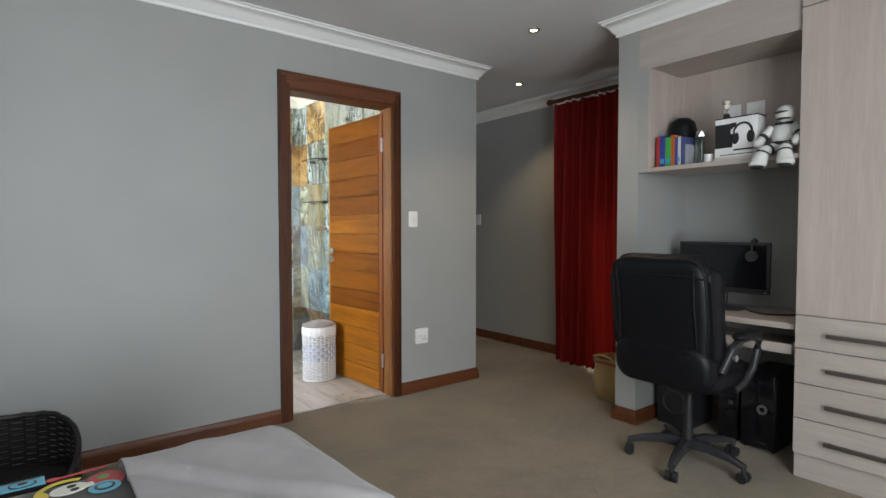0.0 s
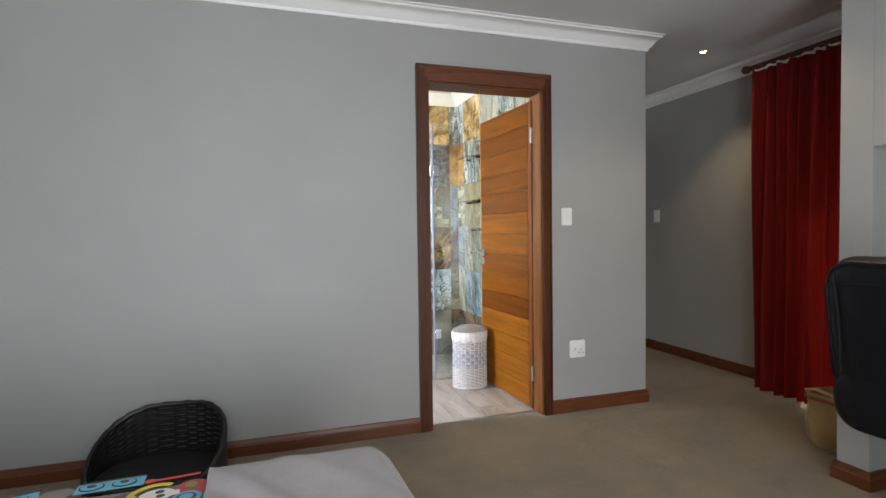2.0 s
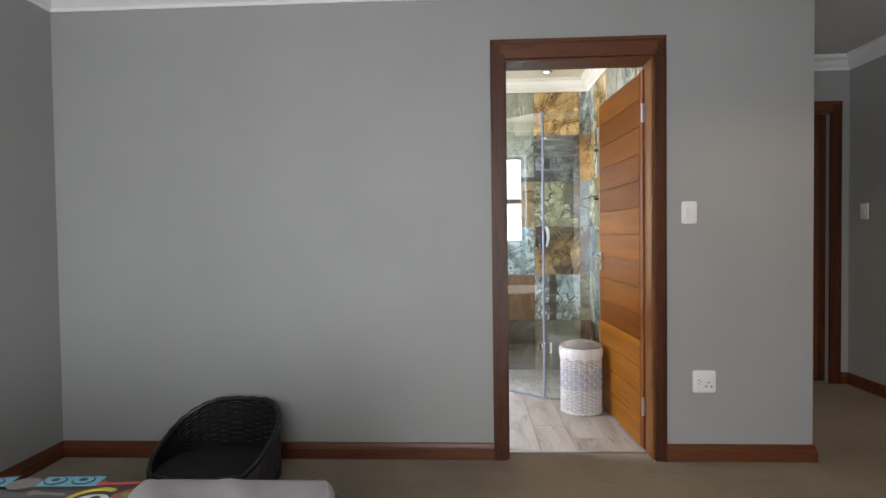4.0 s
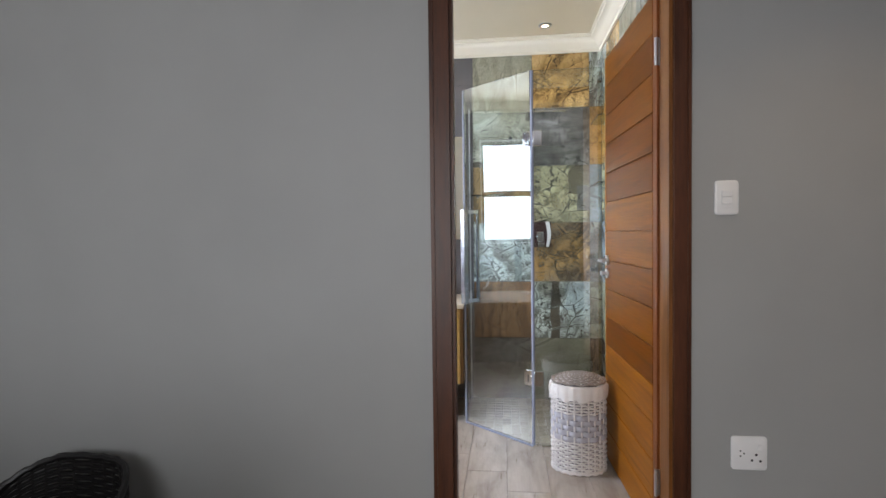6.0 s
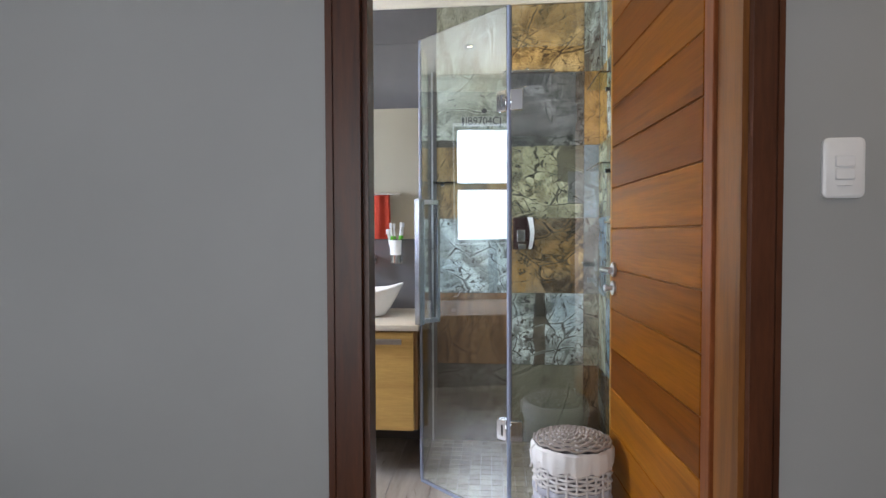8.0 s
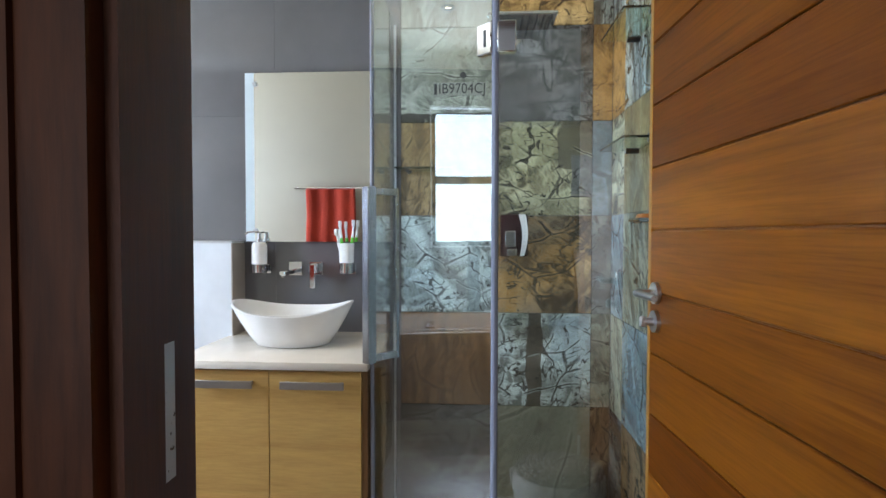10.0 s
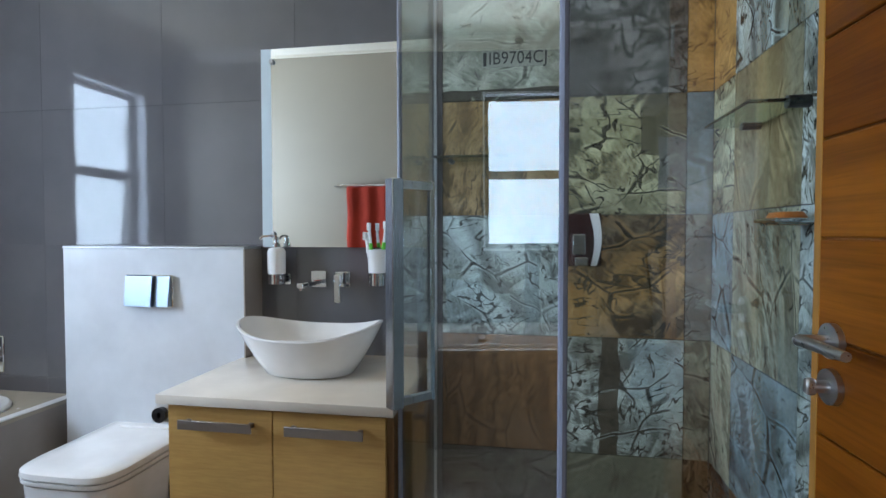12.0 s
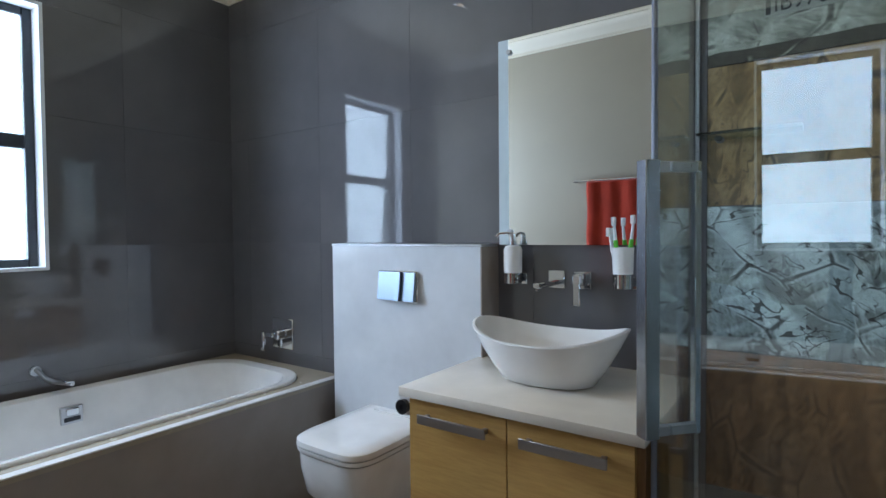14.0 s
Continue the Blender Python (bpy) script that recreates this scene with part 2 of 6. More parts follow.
    k.rough(grime, gloss - 0.05, gloss + 0.04)
    return k.m


def planks():
    """Varnished hardwood boards: each its own tone, soft figure, fine pores and a few dark streaks."""
    k = Mat("door_planks", lin(0.24, 0.085, 0.010), 0.36, 0.0, 0.10)
    v = k.vec((20, 1.0, 20), shift=True)
    figure = k.noise(v, 0.9, 4, 0.55, 0.6)
    c = k.ramp(figure, [(0.25, lin(0.150, 0.045, 0.003)), (0.5, lin(0.250, 0.084, 0.005)), (0.75, lin(0.32, 0.116, 0.008))])
    pores = k.noise(k.vec((150, 5, 150), shift=True), 1.2, 3, 0.7)
    c = k.mix(0.55, c, k.ramp(pores, [(0.32, lin(0.62, 0.58, 0.52)), (0.58, lin(1.06, 1.06, 1.06))]), "MULTIPLY")
    streaks = k.noise(k.vec((26, 1.1, 26), shift=True), 1.4, 2, 0.5)
    c = k.mix(0.7, c, k.ramp(streaks, [(0.62, lin(1, 1, 1)), (0.70, lin(0.55, 0.45, 0.38))]), "MULTIPLY")
    info = k.n.new("ShaderNodeObjectInfo")
    c = k.mix(1.0, c, k.ramp(info.outputs["Random"], [(0.0, lin(0.50, 0.40, 0.34)), (0.5, lin(0.78, 0.74, 0.70)), (1.0, lin(1.0, 0.98, 0.9))]), "MULTIPLY")
    k.color(c)
    k.rough(figure, 0.30, 0.42)
    k.bump(pores, 0.08, 0.002)
    return k.m


M_WALL = paint("greige_wall_paint", lin(0.338, 0.343, 0.334), 0.55)
M_CREAM = paint("cream_wall_paint", lin(0.42, 0.375, 0.29), 0.5)
M_CEIL = paint("ceiling_paint", lin(0.66, 0.66, 0.68), 0.7)
M_CEILB = paint("bathroom_ceiling_paint", lin(0.72, 0.63, 0.46), 0.6)
M_CORN = paint("cornice_plaster", lin(0.82, 0.82, 0.82), 0.5, 0.05)
# Warm tint of the downlights is put into the cornice colour.
M_CORNB = paint("warm_lit_cornice_paint", lin(0.80, 0.73, 0.59), 0.5, 0.05)
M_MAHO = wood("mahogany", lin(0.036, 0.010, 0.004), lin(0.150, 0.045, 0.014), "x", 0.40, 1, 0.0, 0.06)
# Uprights get a darker mahogany: the frame's shade is in its colour.
M_MAHOZ = wood("mahogany_upright_shaded", lin(0.022, 0.006, 0.0024), lin(0.095, 0.028, 0.009), "z", 0.40, 1, 0.0, 0.04, 0.35)
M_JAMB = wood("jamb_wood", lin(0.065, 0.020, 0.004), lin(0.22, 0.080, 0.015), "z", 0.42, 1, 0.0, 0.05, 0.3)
M_PLANK = planks()
M_ASH = wood("pale_ash_laminate", lin(0.39, 0.325, 0.290), lin(0.49, 0.42, 0.38), "z", 0.45, 0.8)
M_ASHY = wood("pale_ash_laminate_flat", lin(0.37, 0.315, 0.285), lin(0.47, 0.41, 0.375), "y", 0.45, 0.8)
M_OAK = wood("oak_veneer", lin(0.40, 0.22, 0.055), lin(0.61, 0.375, 0.115), "x", 0.38, 1.2)
M_CHROME = metal("chrome", (0.8, 0.81, 0.83, 1), 0.05)
M_STEEL = metal("brushed_steel", (0.55, 0.56, 0.58, 1), 0.25)
# Paler, bluer metal for the inner bar, with the glass's reflection in it.
M_PULL = metal("pull_metal_reflection", (0.60, 0.63, 0.67, 1), 0.10)
M_BRONZE = metal("satin_grey_metal", (0.36, 0.325, 0.31, 1), 0.32)
# Bluish metal: the sky's reflection is put into the button colour.
M_SATIN = metal("sky_tinted_chrome", (0.34, 0.41, 0.50, 1), 0.28)
M_PULLO = metal("brushed_pull_steel", (0.46, 0.47, 0.50, 1), 0.16)
M_GUN = metal("dark_handle_metal", (0.20, 0.18, 0.17, 1), 0.35)
M_WHITE = plain("white_plastic", lin(0.80, 0.80, 0.80), 0.3)
M_CERAMIC = plain("white_ceramic", lin(0.84, 0.84, 0.83), 0.06)
M_ACRYL = plain("white_acrylic", lin(0.80, 0.79, 0.77), 0.12)
M_BLACK = plain("black_plastic", lin(0.016, 0.016, 0.018), 0.35)
M_SCREEN = plain("dark_screen", lin(0.006, 0.006, 0.008), 0.12)
M_LEATHER = plain("black_leather", lin(0.0045, 0.005, 0.007), 0.42, 0.24, 0.35, 90)
M_RUBBER = plain("rubber", lin(0.02, 0.02, 0.02), 0.7)
M_GREYPART = plain("grey_plastic", lin(0.032, 0.032, 0.036), 0.2)
M_ALU = plain("dark_aluminium", lin(0.02, 0.022, 0.025), 0.35)
M_STONE = plain("cream_composite_stone", lin(0.78, 0.72, 0.62), 0.2)
M_TOWEL = fabric("red_towel", lin(0.34, 0.028, 0.010), 260, 0.95, 0.8)
M_FLEECE = fabric("grey_fleece", lin(0.335, 0.315, 0.32), 160, 0.95, 0.5)
M_DUVET = fabric("charcoal_duvet_print", lin(0.055, 0.047, 0.043), 500)
M_LINER = fabric("cream_cotton", lin(0.74, 0.72, 0.70), 400)
M_WICKB = plain("black_wicker", lin(0.010, 0.009, 0.009), 0.42)
M_WICKW = plain("white_wicker", lin(0.66, 0.63, 0.61), 0.6)
M_WICKG = plain("greyed_wicker", lin(0.44, 0.44, 0.49), 0.65)
M_JUTE = fabric("jute_weave", lin(0.36, 0.24, 0.10), 120, 0.95, 0.8)
M_GLASS = glass("clear_glass", (0.915, 0.968, 0.95, 1))
M_GREENGLASS = glass("green_edge_glass", (0.72, 0.93, 0.84, 1))
M_SEAL = plain("translucent_seal", lin(0.26, 0.29, 0.38), 0.2)
M_MIRROR = metal("silvered_mirror", (0.93, 0.95, 0.94, 1), 0.0)
M_MIRROR.node_tree.nodes["Principled BSDF"].inputs["Roughness"].default_value = 0.0
for link in list(M_MIRROR.node_tree.links):
    if link.to_socket.name == "Roughness":
        M_MIRROR.node_tree.links.remove(link)
M_FROST = plain("frosted_mirror_edge", lin(0.62, 0.70, 0.72), 0.3)
M_GROUT = plain("grey_grout", lin(0.10, 0.097, 0.10), 0.5)


def carpet():
    k = Mat("taupe_carpet", lin(0.19, 0.16, 0.125), 0.95, 0, 0.1)
    v = k.vec(world_space=True)
    c = k.ramp(k.noise(v, 2.2, 5, 0.65), [(0.32, lin(0.150, 0.108, 0.060)), (0.68, lin(0.240, 0.178, 0.103))])
    tuft = k.noise(v, 240, 2)
    c = k.mix(0.6, c, k.ramp(tuft, [(0.35, lin(0.6, 0.6, 0.6)), (0.65, lin(1.25, 1.25, 1.25))]), "MULTIPLY")
    k.color(c)
    k.bump(tuft, 0.8, 0.006)
    k.bump(k.noise(v, 26, 3), 0.5, 0.01)
    k.put("Sheen Weight", 0.3)
    return k.m


def grey_tile():
    k = Mat("polished_grey_tile", lin(0.115, 0.110, 0.115), 0.09, 0.0, 0.8)
    v = k.vec(shift=True)
    k.color(k.ramp(k.noise(v, 3, 5), [(0.3, lin(0.105, 0.101, 0.106)), (0.7, lin(0.128, 0.123, 0.127))]))
    k.rough(k.noise(v, 4), 0.03, 0.065)
    k.bump(k.noise(v, 5, 2), 0.02, 0.004)
    return k.m


def floor_tile():
    k = Mat("washed_oak_floor_tile", lin(0.46, 0.41, 0.35), 0.3)
    v = k.vec((14, 1.6, 10), shift=True)
    big = k.noise(k.vec((5, 1.4, 5), shift=True), 1.5, 4, 0.6, 0.6)
    fine = k.noise(v, 2.2, 5, 0.7, 0.5)
    c = k.ramp(big, [(0.3, lin(0.27, 0.225, 0.185)), (0.5, lin(0.40, 0.36, 0.315)), (0.7, lin(0.48, 0.445, 0.40))])
    c = k.mix(0.45, c, k.ramp(fine, [(0.3, lin(0.62, 0.58, 0.55)), (0.65, lin(1.1, 1.1, 1.1))]), "MULTIPLY")
    k.color(c)
    k.rough(fine, 0.2, 0.4)
    k.bump(fine, 0.12, 0.003)
    return k.m


def mosaic():
    k = Mat("beige_mosaic", lin(0.40, 0.36, 0.29), 0.35)
    v = k.vec(shift=True)
    c = k.ramp(k.noise(v, 30, 4, 0.6), [(0.3, lin(0.30, 0.265, 0.21)), (0.7, lin(0.44, 0.40, 0.33))])
    info = k.n.new("ShaderNodeObjectInfo")
    k.color(k.mix(1.0, c, k.ramp(info.outputs["Random"], [(0.0, lin(0.72, 0.71, 0.68)), (1.0, lin(1.08, 1.08, 1.08))]), "MULTIPLY"))
    k.bump(k.noise(v, 90, 3), 0.1, 0.002)
    return k.m


M_CARPET, M_GREY, M_FLOORT = carpet(), grey_tile(), floor_tile()
# Taupe lightened so the floor's reflection is part of the colour.
TUBSIDE = plain("taupe_tile_brightened", lin(0.33, 0.285, 0.25), 0.2)
TUBDECK = plain("beige_deck_tile", lin(0.40, 0.345, 0.265), 0.25)
CISTILE = plain("white_wall_tile", lin(0.70, 0.73, 0.76), 0.16)


# geometry helpers
def box(x0, x1, y0, y1, z0, z1, bevel=0.0, seg=1, bm=None):
    own = bmesh.new()
    m = Matrix.Translation(((x0 + x1) / 2, (y0 + y1) / 2, (z0 + z1) / 2)) @ Matrix.Diagonal((abs(x1 - x0), abs(y1 - y0), abs(z1 - z0), 1))
    bmesh.ops.create_cube(own, size=1, matrix=m)
    if bevel:
        bmesh.ops.bevel(own, geom=own.edges[:], offset=bevel, segments=seg, affect="EDGES", profile=0.5)
    return join(bm, own)


def join(bm, own):
    if bm is None:
        return own
    tmp = bpy.data.meshes.new("tmp")
    own.to_mesh(tmp)
    own.free()
    bm.from_mesh(tmp)
    bpy.data.meshes.remove(tmp)
    return bm


def moved(bm, m):
    bmesh.ops.transform(bm, matrix=m, verts=bm.verts)
    return bm


def rod(p0, p1, r, r2=None, seg=14, bm=None):
    p0, p1 = Vector(p0), Vector(p1)
    own = bmesh.new()
    bmesh.ops.create_cone(own, cap_ends=True, segments=seg, radius1=r, radius2=r if r2 is None else r2, depth=(p1 - p0).length)
    q = (p1 - p0).to_track_quat("Z", "Y").to_matrix().to_4x4()
    moved(own, Matrix.Translation((p0 + p1) / 2) @ q)
    return join(bm, own)


def tube(points, r, seg=8, bm=None, closed=False, square=False):
    """A tube along points."""
    pts = [Vector(p) for p in points]
    own, rings = bmesh.new(), []
    n = len(pts)
    up = Vector((0, 0, 1))
    for i, p in enumerate(pts):
        a = pts[(i - 1) % n] if closed or i else p
        b = pts[(i + 1) % n] if closed or i < n - 1 else p
        d = (b - a).normalized()
        side = d.cross(up)
        side = side.normalized() if side.length > 1e-4 else Vector((1, 0, 0))
        top = side.cross(d)
        ring = []
        for k in range(4 if square else seg):
            ang = 2 * math.pi * (k + 0.5) / (4 if square else seg)
            ring.append(own.verts.new(p + (side * math.cos(ang) + top * math.sin(ang)) * r * (1.414 if square else 1)))
        rings.append(ring)
    k = len(rings[0])
    for i in range(n if closed else n - 1):
        ra, rb = rings[i], rings[(i + 1) % n]
        for j in range(k):
            own.faces.new((ra[j], ra[(j + 1) % k], rb[(j + 1) % k], rb[j]))
    if not closed:
        own.faces.new(rings[0][::-1])
        own.faces.new(rings[-1])
    bmesh.ops.recalc_face_normals(own, faces=own.faces)
    return join(bm, own)


def lathe(profile, at=(0, 0, 0), seg=28, sx=1.0, sy=1.0, bm=None, caps=True):
    """Turns (radius, height) pairs round z."""
    own, rings = bmesh.new(), []
    for r, z in profile:
        rings.append([own.verts.new((at[0] + sx * r * math.cos(2 * math.pi * k / seg), at[1] + sy * r * math.sin(2 * math.pi * k / seg), at[2] + z)) for k in range(seg)])
    for ra, rb in zip(rings, rings[1:]):
        for j in range(seg):
            own.faces.new((ra[j], ra[(j + 1) % seg], rb[(j + 1) % seg], rb[j]))
    if caps and profile[0][0] > 1e-5:
        own.faces.new(rings[0][::-1])
    if caps and profile[-1][0] > 1e-5:
        own.faces.new(rings[-1])
    bmesh.ops.remove_doubles(own, verts=own.verts, dist=1e-5)
    bmesh.ops.recalc_face_normals(own, faces=own.faces)
    return join(bm, own)


def sweep(profile, path, bm=None):
    """Sweeps a closed (out, up) profile along a level path; out is to the right of the way walked. Mitred corners."""
    pts = [Vector((x, y, 0)) for x, y in path]
    own, rings = bmesh.new(), []
    for i, p in enumerate(pts):
        d0 = (p - pts[i - 1]).normalized() if i else (pts[1] - p).normalized()
        d1 = (pts[i + 1] - p).normalized() if i < len(pts) - 1 else d0
        n0, n1 = Vector((d0.y, -d0.x, 0)), Vector((d1.y, -d1.x, 0))
        m = (n0 + n1).normalized()
        m = m / max(0.3, m.dot(n0))
        rings.append([own.verts.new(p + m * o + Vector((0, 0, z))) for o, z in profile])
    k = len(profile)
    for ra, rb in zip(rings, rings[1:]):
        for j in range(k):
            own.faces.new((ra[j], ra[(j + 1) % k], rb[(j + 1) % k], rb[j]))
    own.faces.new(rings[0][::-1])
    own.faces.new(rings[-1])
    bmesh.ops.recalc_face_normals(own, faces=own.faces)
    return join(bm, own)


def rounded(cx, cy, hx, hy, r, n=6):
    """Outline of a rectangle with round corners."""
    out = []
    for qx, qy, a0 in ((1, 1, 0), (-1, 1, 90), (-1, -1, 180), (1, -1, 270)):
        for i in range(n + 1):
            a = radians(a0 + 90 * i / n)
            out.append((cx + qx * (hx - r) + r * math.cos(a), cy + qy * (hy - r) + r * math.sin(a)))
    return out


def loft(outlines, bm=None, caps=True):
    """Skins a stack of (outline, z)."""
    own, rings = bmesh.new(), []
    for line, z in outlines:
        rings.append([own.verts.new((x, y, z)) for x, y in line])
    k = len(rings[0])
    for ra, rb in zip(rings, rings[1:]):
        for j in range(k):
            own.faces.new((ra[j], ra[(j + 1) % k], rb[(j + 1) % k], rb[j]))
    if caps:
        own.faces.new(rings[0][::-1])
        own.faces.new(rings[-1])
    bmesh.ops.recalc_face_normals(own, faces=own.faces)
    return join(bm, own)


ORIGIN = {}


def link_mesh(name, bm, material, smooth):
    data = bpy.data.meshes.new(name)
    if smooth:
        for f in bm.faces:
            f.smooth = True
    bm.to_mesh(data)
    bm.free()
    if smooth:
        data.set_sharp_from_angle(angle=radians(38))
    data.materials.append(material)
    return new(name, data)


def thing(name, at, label, category, group="", kind=""):
    """An Empty at a thing's base."""
    ob = new(name)
    ob.empty_display_size = 0.05
    ob.location = at
    ORIGIN[ob] = Vector(at)
    return tagged(ob, label, category, group, kind)


def part(name, bm, material, parent, label="", smooth=True):
    """Links a bmesh, given in world places, as one mesh under a thing or a part."""
    moved(bm, Matrix.Translation(-ORIGIN[parent]))
    ob = link_mesh(name, bm, material, smooth)
    ob.parent = parent
    ORIGIN[ob] = ORIGIN[parent]
    return tagged(ob, label)


def solo(name, bm, material, label, category, group="", kind="", smooth=True):
    """A thing of one mesh, with its origin at its base."""
    xs, ys, zs = zip(*[v.co for v in bm.verts])
    at = Vector(((min(xs) + max(xs)) / 2, (min(ys) + max(ys)) / 2, min(zs)))
    moved(bm, Matrix.Translation(-at))
    ob = link_mesh(name, bm, material, smooth)
    ob.location = at
    ORIGIN[ob] = at
    return tagged(ob, label, category, group, kind)


def structure(name, bm, material, label, smooth=False):
    ob = link_mesh(name, bm, material, smooth)
    ORIGIN[ob] = Vector((0, 0, 0))
    return tagged(ob, label, "", "", "structure")


def wall_with_hole(axis, face0, face1, u0, u1, z0, z1, hu0, hu1, hz0, hz1):
    """A wall slab with one opening; axis is the way it runs."""
    bm = bmesh.new()
    for a, b, c, d in ((u0, hu0, z0, z1), (hu1, u1, z0, z1), (hu0, hu1, hz1, z1), (hu0, hu1, z0, hz0)):
        if b - a > 1e-4 and d - c > 1e-4:
            if axis == "x":
                box(a, b, face0, face1, c, d, bm=bm)
            else:
                box(face0, face1, a, b, c, d, bm=bm)
    return bm


# structure
T = 0.2
structure("floor", box(X_WEST - T, 4.6, Y_SOUTH - T, Y_N, -0.1, 0.0), M_CARPET, "short-pile taupe carpet")
structure("floor_passage", box(X_END, 4.6, Y_N, Y_HALL + T, -0.1, 0.0), M_CARPET, "short-pile taupe carpet of the passage")
structure("floor_doorway", box(DOOR_L - 0.03, DOOR_R + 0.03, Y_N, Y_NB - 0.06, -0.1, 0.0), M_CARPET, "taupe carpet in the doorway")
bath_floor = structure("floor_bathroom", box(BX0, BX1, Y_NB - 0.06, BY1, -0.1, -0.010), M_GROUT, "grout bed under wood-look floor tiles")
structure("ceiling", box(X_WEST - T, 4.6, Y_SOUTH - T, Y_N + 0.07, CEIL, CEIL + 0.15), M_CEIL, "pale painted bedroom ceiling")
structure("ceiling_passage", box(X_END - 0.1, 4.6, Y_N + 0.07, Y_HALL + T, CEIL, CEIL + 0.15), M_CEIL, "pale painted passage ceiling")
structure("ceiling_bathroom", box(BX0 - 0.1, X_END - 0.1, Y_N + 0.07, BY1 + 0.1, CEIL, CEIL + 0.15), M_CEILB, "warm white bathroom ceiling")
wall_n = structure("wall_north", wall_with_hole("x", Y_N, Y_NB, X_WEST - T, X_END, 0, CEIL, DOOR_L - 0.03, DOOR_R + 0.03, 0, DOOR_H + 0.03), M_WALL, "grey-green painted bedroom wall with a doorway")
structure("wall_west", box(X_WEST - T, X_WEST, Y_SOUTH - T, Y_N, 0, CEIL), M_WALL, "grey-green painted bedroom wall")
structure("wall_south", wall_with_hole("x", Y_SOUTH - T, Y_SOUTH, X_WEST, 3.9, 0, CEIL, BW_X0, BW_X1, BW_Z0, BW_Z1), M_WALL, "painted wall with a wide window")
structure("wall_wardrobe_side", box(X_ALC, 4.0, Y_SOUTH, 1.0, 0, CEIL), M_WALL, "painted wall beside the wardrobe")
structure("wall_alcove_back", box(X_BACK, 4.0, 1.0, Y_ALC1, 0, CEIL), M_WALL, "painted back wall of the desk alcove")
structure("wall_alcove_side", box(X_ALC, X_HALL, Y_ALC1, Y_ALC1 + 0.145, 0, CEIL), M_WALL, "painted nib wall beside the desk alcove")
structure("wall_passage_west", box(BX1 + 0.012, X_END, Y_NB, Y_HALL + T, 0, CEIL), M_WALL, "painted wall between bathroom and passage")
structure("wall_passage_east", wall_with_hole("y", X_HALL, X_HALL + T, Y_ALC1, Y_HALL + T, 0, CEIL, CUR_Y0, CUR_Y1, 0.05, 2.1), M_WALL, "painted passage wall with a glazed opening")
HD0, HD1 = 3.36, 4.13
structure("wall_passage_end", wall_with_hole("x", Y_HALL, Y_HALL + T, X_END, X_HALL, 0, CEIL, HD0, HD1, 0, 2.12), M_WALL, "painted end wall of the passage with a door")
bath_n = structure("wall_bathroom_north", box(BX0 - T, X_END, BY1 + 0.012, BY1 + 0.15, -0.1, CEIL), M_GROUT, "bathroom wall under large tiles")
bath_w = structure("wall_bathroom_west", wall_with_hole("y", BX0 - T, BX0 - 0.012, Y_NB, BY1 + 0.012, -0.1, CEIL, WIN_Y0, WIN_Y1, WIN_Z0, WIN_Z1), M_GROUT, "tiled bathroom wall with a window")
bath_e = structure("wall_bathroom_east", box(BX1 + 0.0105, BX1 + 0.012, Y_NB, BY1, -0.1, CEIL), M_GROUT, "shower wall under patterned tiles")
structure("wall_bathroom_south", wall_with_hole("x", Y_NB, Y_NB + 0.006, BX0, BX1, 0, CEIL, DOOR_L - 0.12, DOOR_R + 0.03, 0, DOOR_H + 0.12), M_CREAM, "cream painted bathroom wall")

# cornices
CORNICE = [(0.0, CORN), (0.012, CORN), (0.016, CORN + 0.018), (0.030, CORN + 0.028), (0.042, CORN + 0.05), (0.066, CORN + 0.072), (0.078, CORN + 0.078), (0.080, CORN + 0.09), (0.092, CORN + 0.093), (0.092, CEIL), (0.0, CEIL)]
structure("cornice", sweep(CORNICE, [(X_WEST, Y_SOUTH), (X_WEST, Y_N), (X_END, Y_N), (X_END, Y_HALL), (X_HALL, Y_HALL), (X_HALL, Y_ALC1 + 0.145), (X_ALC, Y_ALC1 + 0.145), (X_ALC, Y_ALC0 - 0.005)]), M_CORN, "moulded white plaster cornice", True)
structure("cornice_bathroom", sweep(CORNICE, [(BX0, Y_NB + 0.006), (BX0, BY1), (BX1, BY1), (BX1, Y_NB + 0.006), (BX0, Y_NB + 0.006)]), M_CORNB, "moulded white plaster cornice of the bathroom, lamp warmth in its colour", True)

# skirting
SKIRT = [(0.0, 0.0), (0.018, 0.0), (0.018, 0.055), (0.014, 0.060), (0.014, 0.066), (0.010, 0.076), (0.008, 0.086), (0.0, 0.088)]
structure("baseboard", sweep(SKIRT, [(X_WEST, Y_SOUTH), (X_WEST, Y_N), (1.419, Y_N)]), M_MAHO, "moulded mahogany skirting board", True)
structure("baseboard_passage", sweep(SKIRT, [(2.325, Y_N), (X_END, Y_N), (X_END, Y_HALL), (HD0 - 0.08, Y_HALL)]), M_MAHO, "moulded mahogany skirting board round the wall end", True)
structure("baseboard_passage_east", sweep(SKIRT, [(HD1 + 0.08, Y_HALL), (X_HALL, Y_HALL), (X_HALL, CUR_Y1 + 0.05)]), M_MAHO, "moulded mahogany skirting board", True)
structure("baseboard_nib", sweep(SKIRT, [(X_HALL, Y_ALC1 + 0.145), (X_ALC, Y_ALC1 + 0.145), (X_ALC, Y_ALC1), (X_BACK, Y_ALC1)]), M_MAHO, "moulded mahogany skirting board round the nib wall", True)


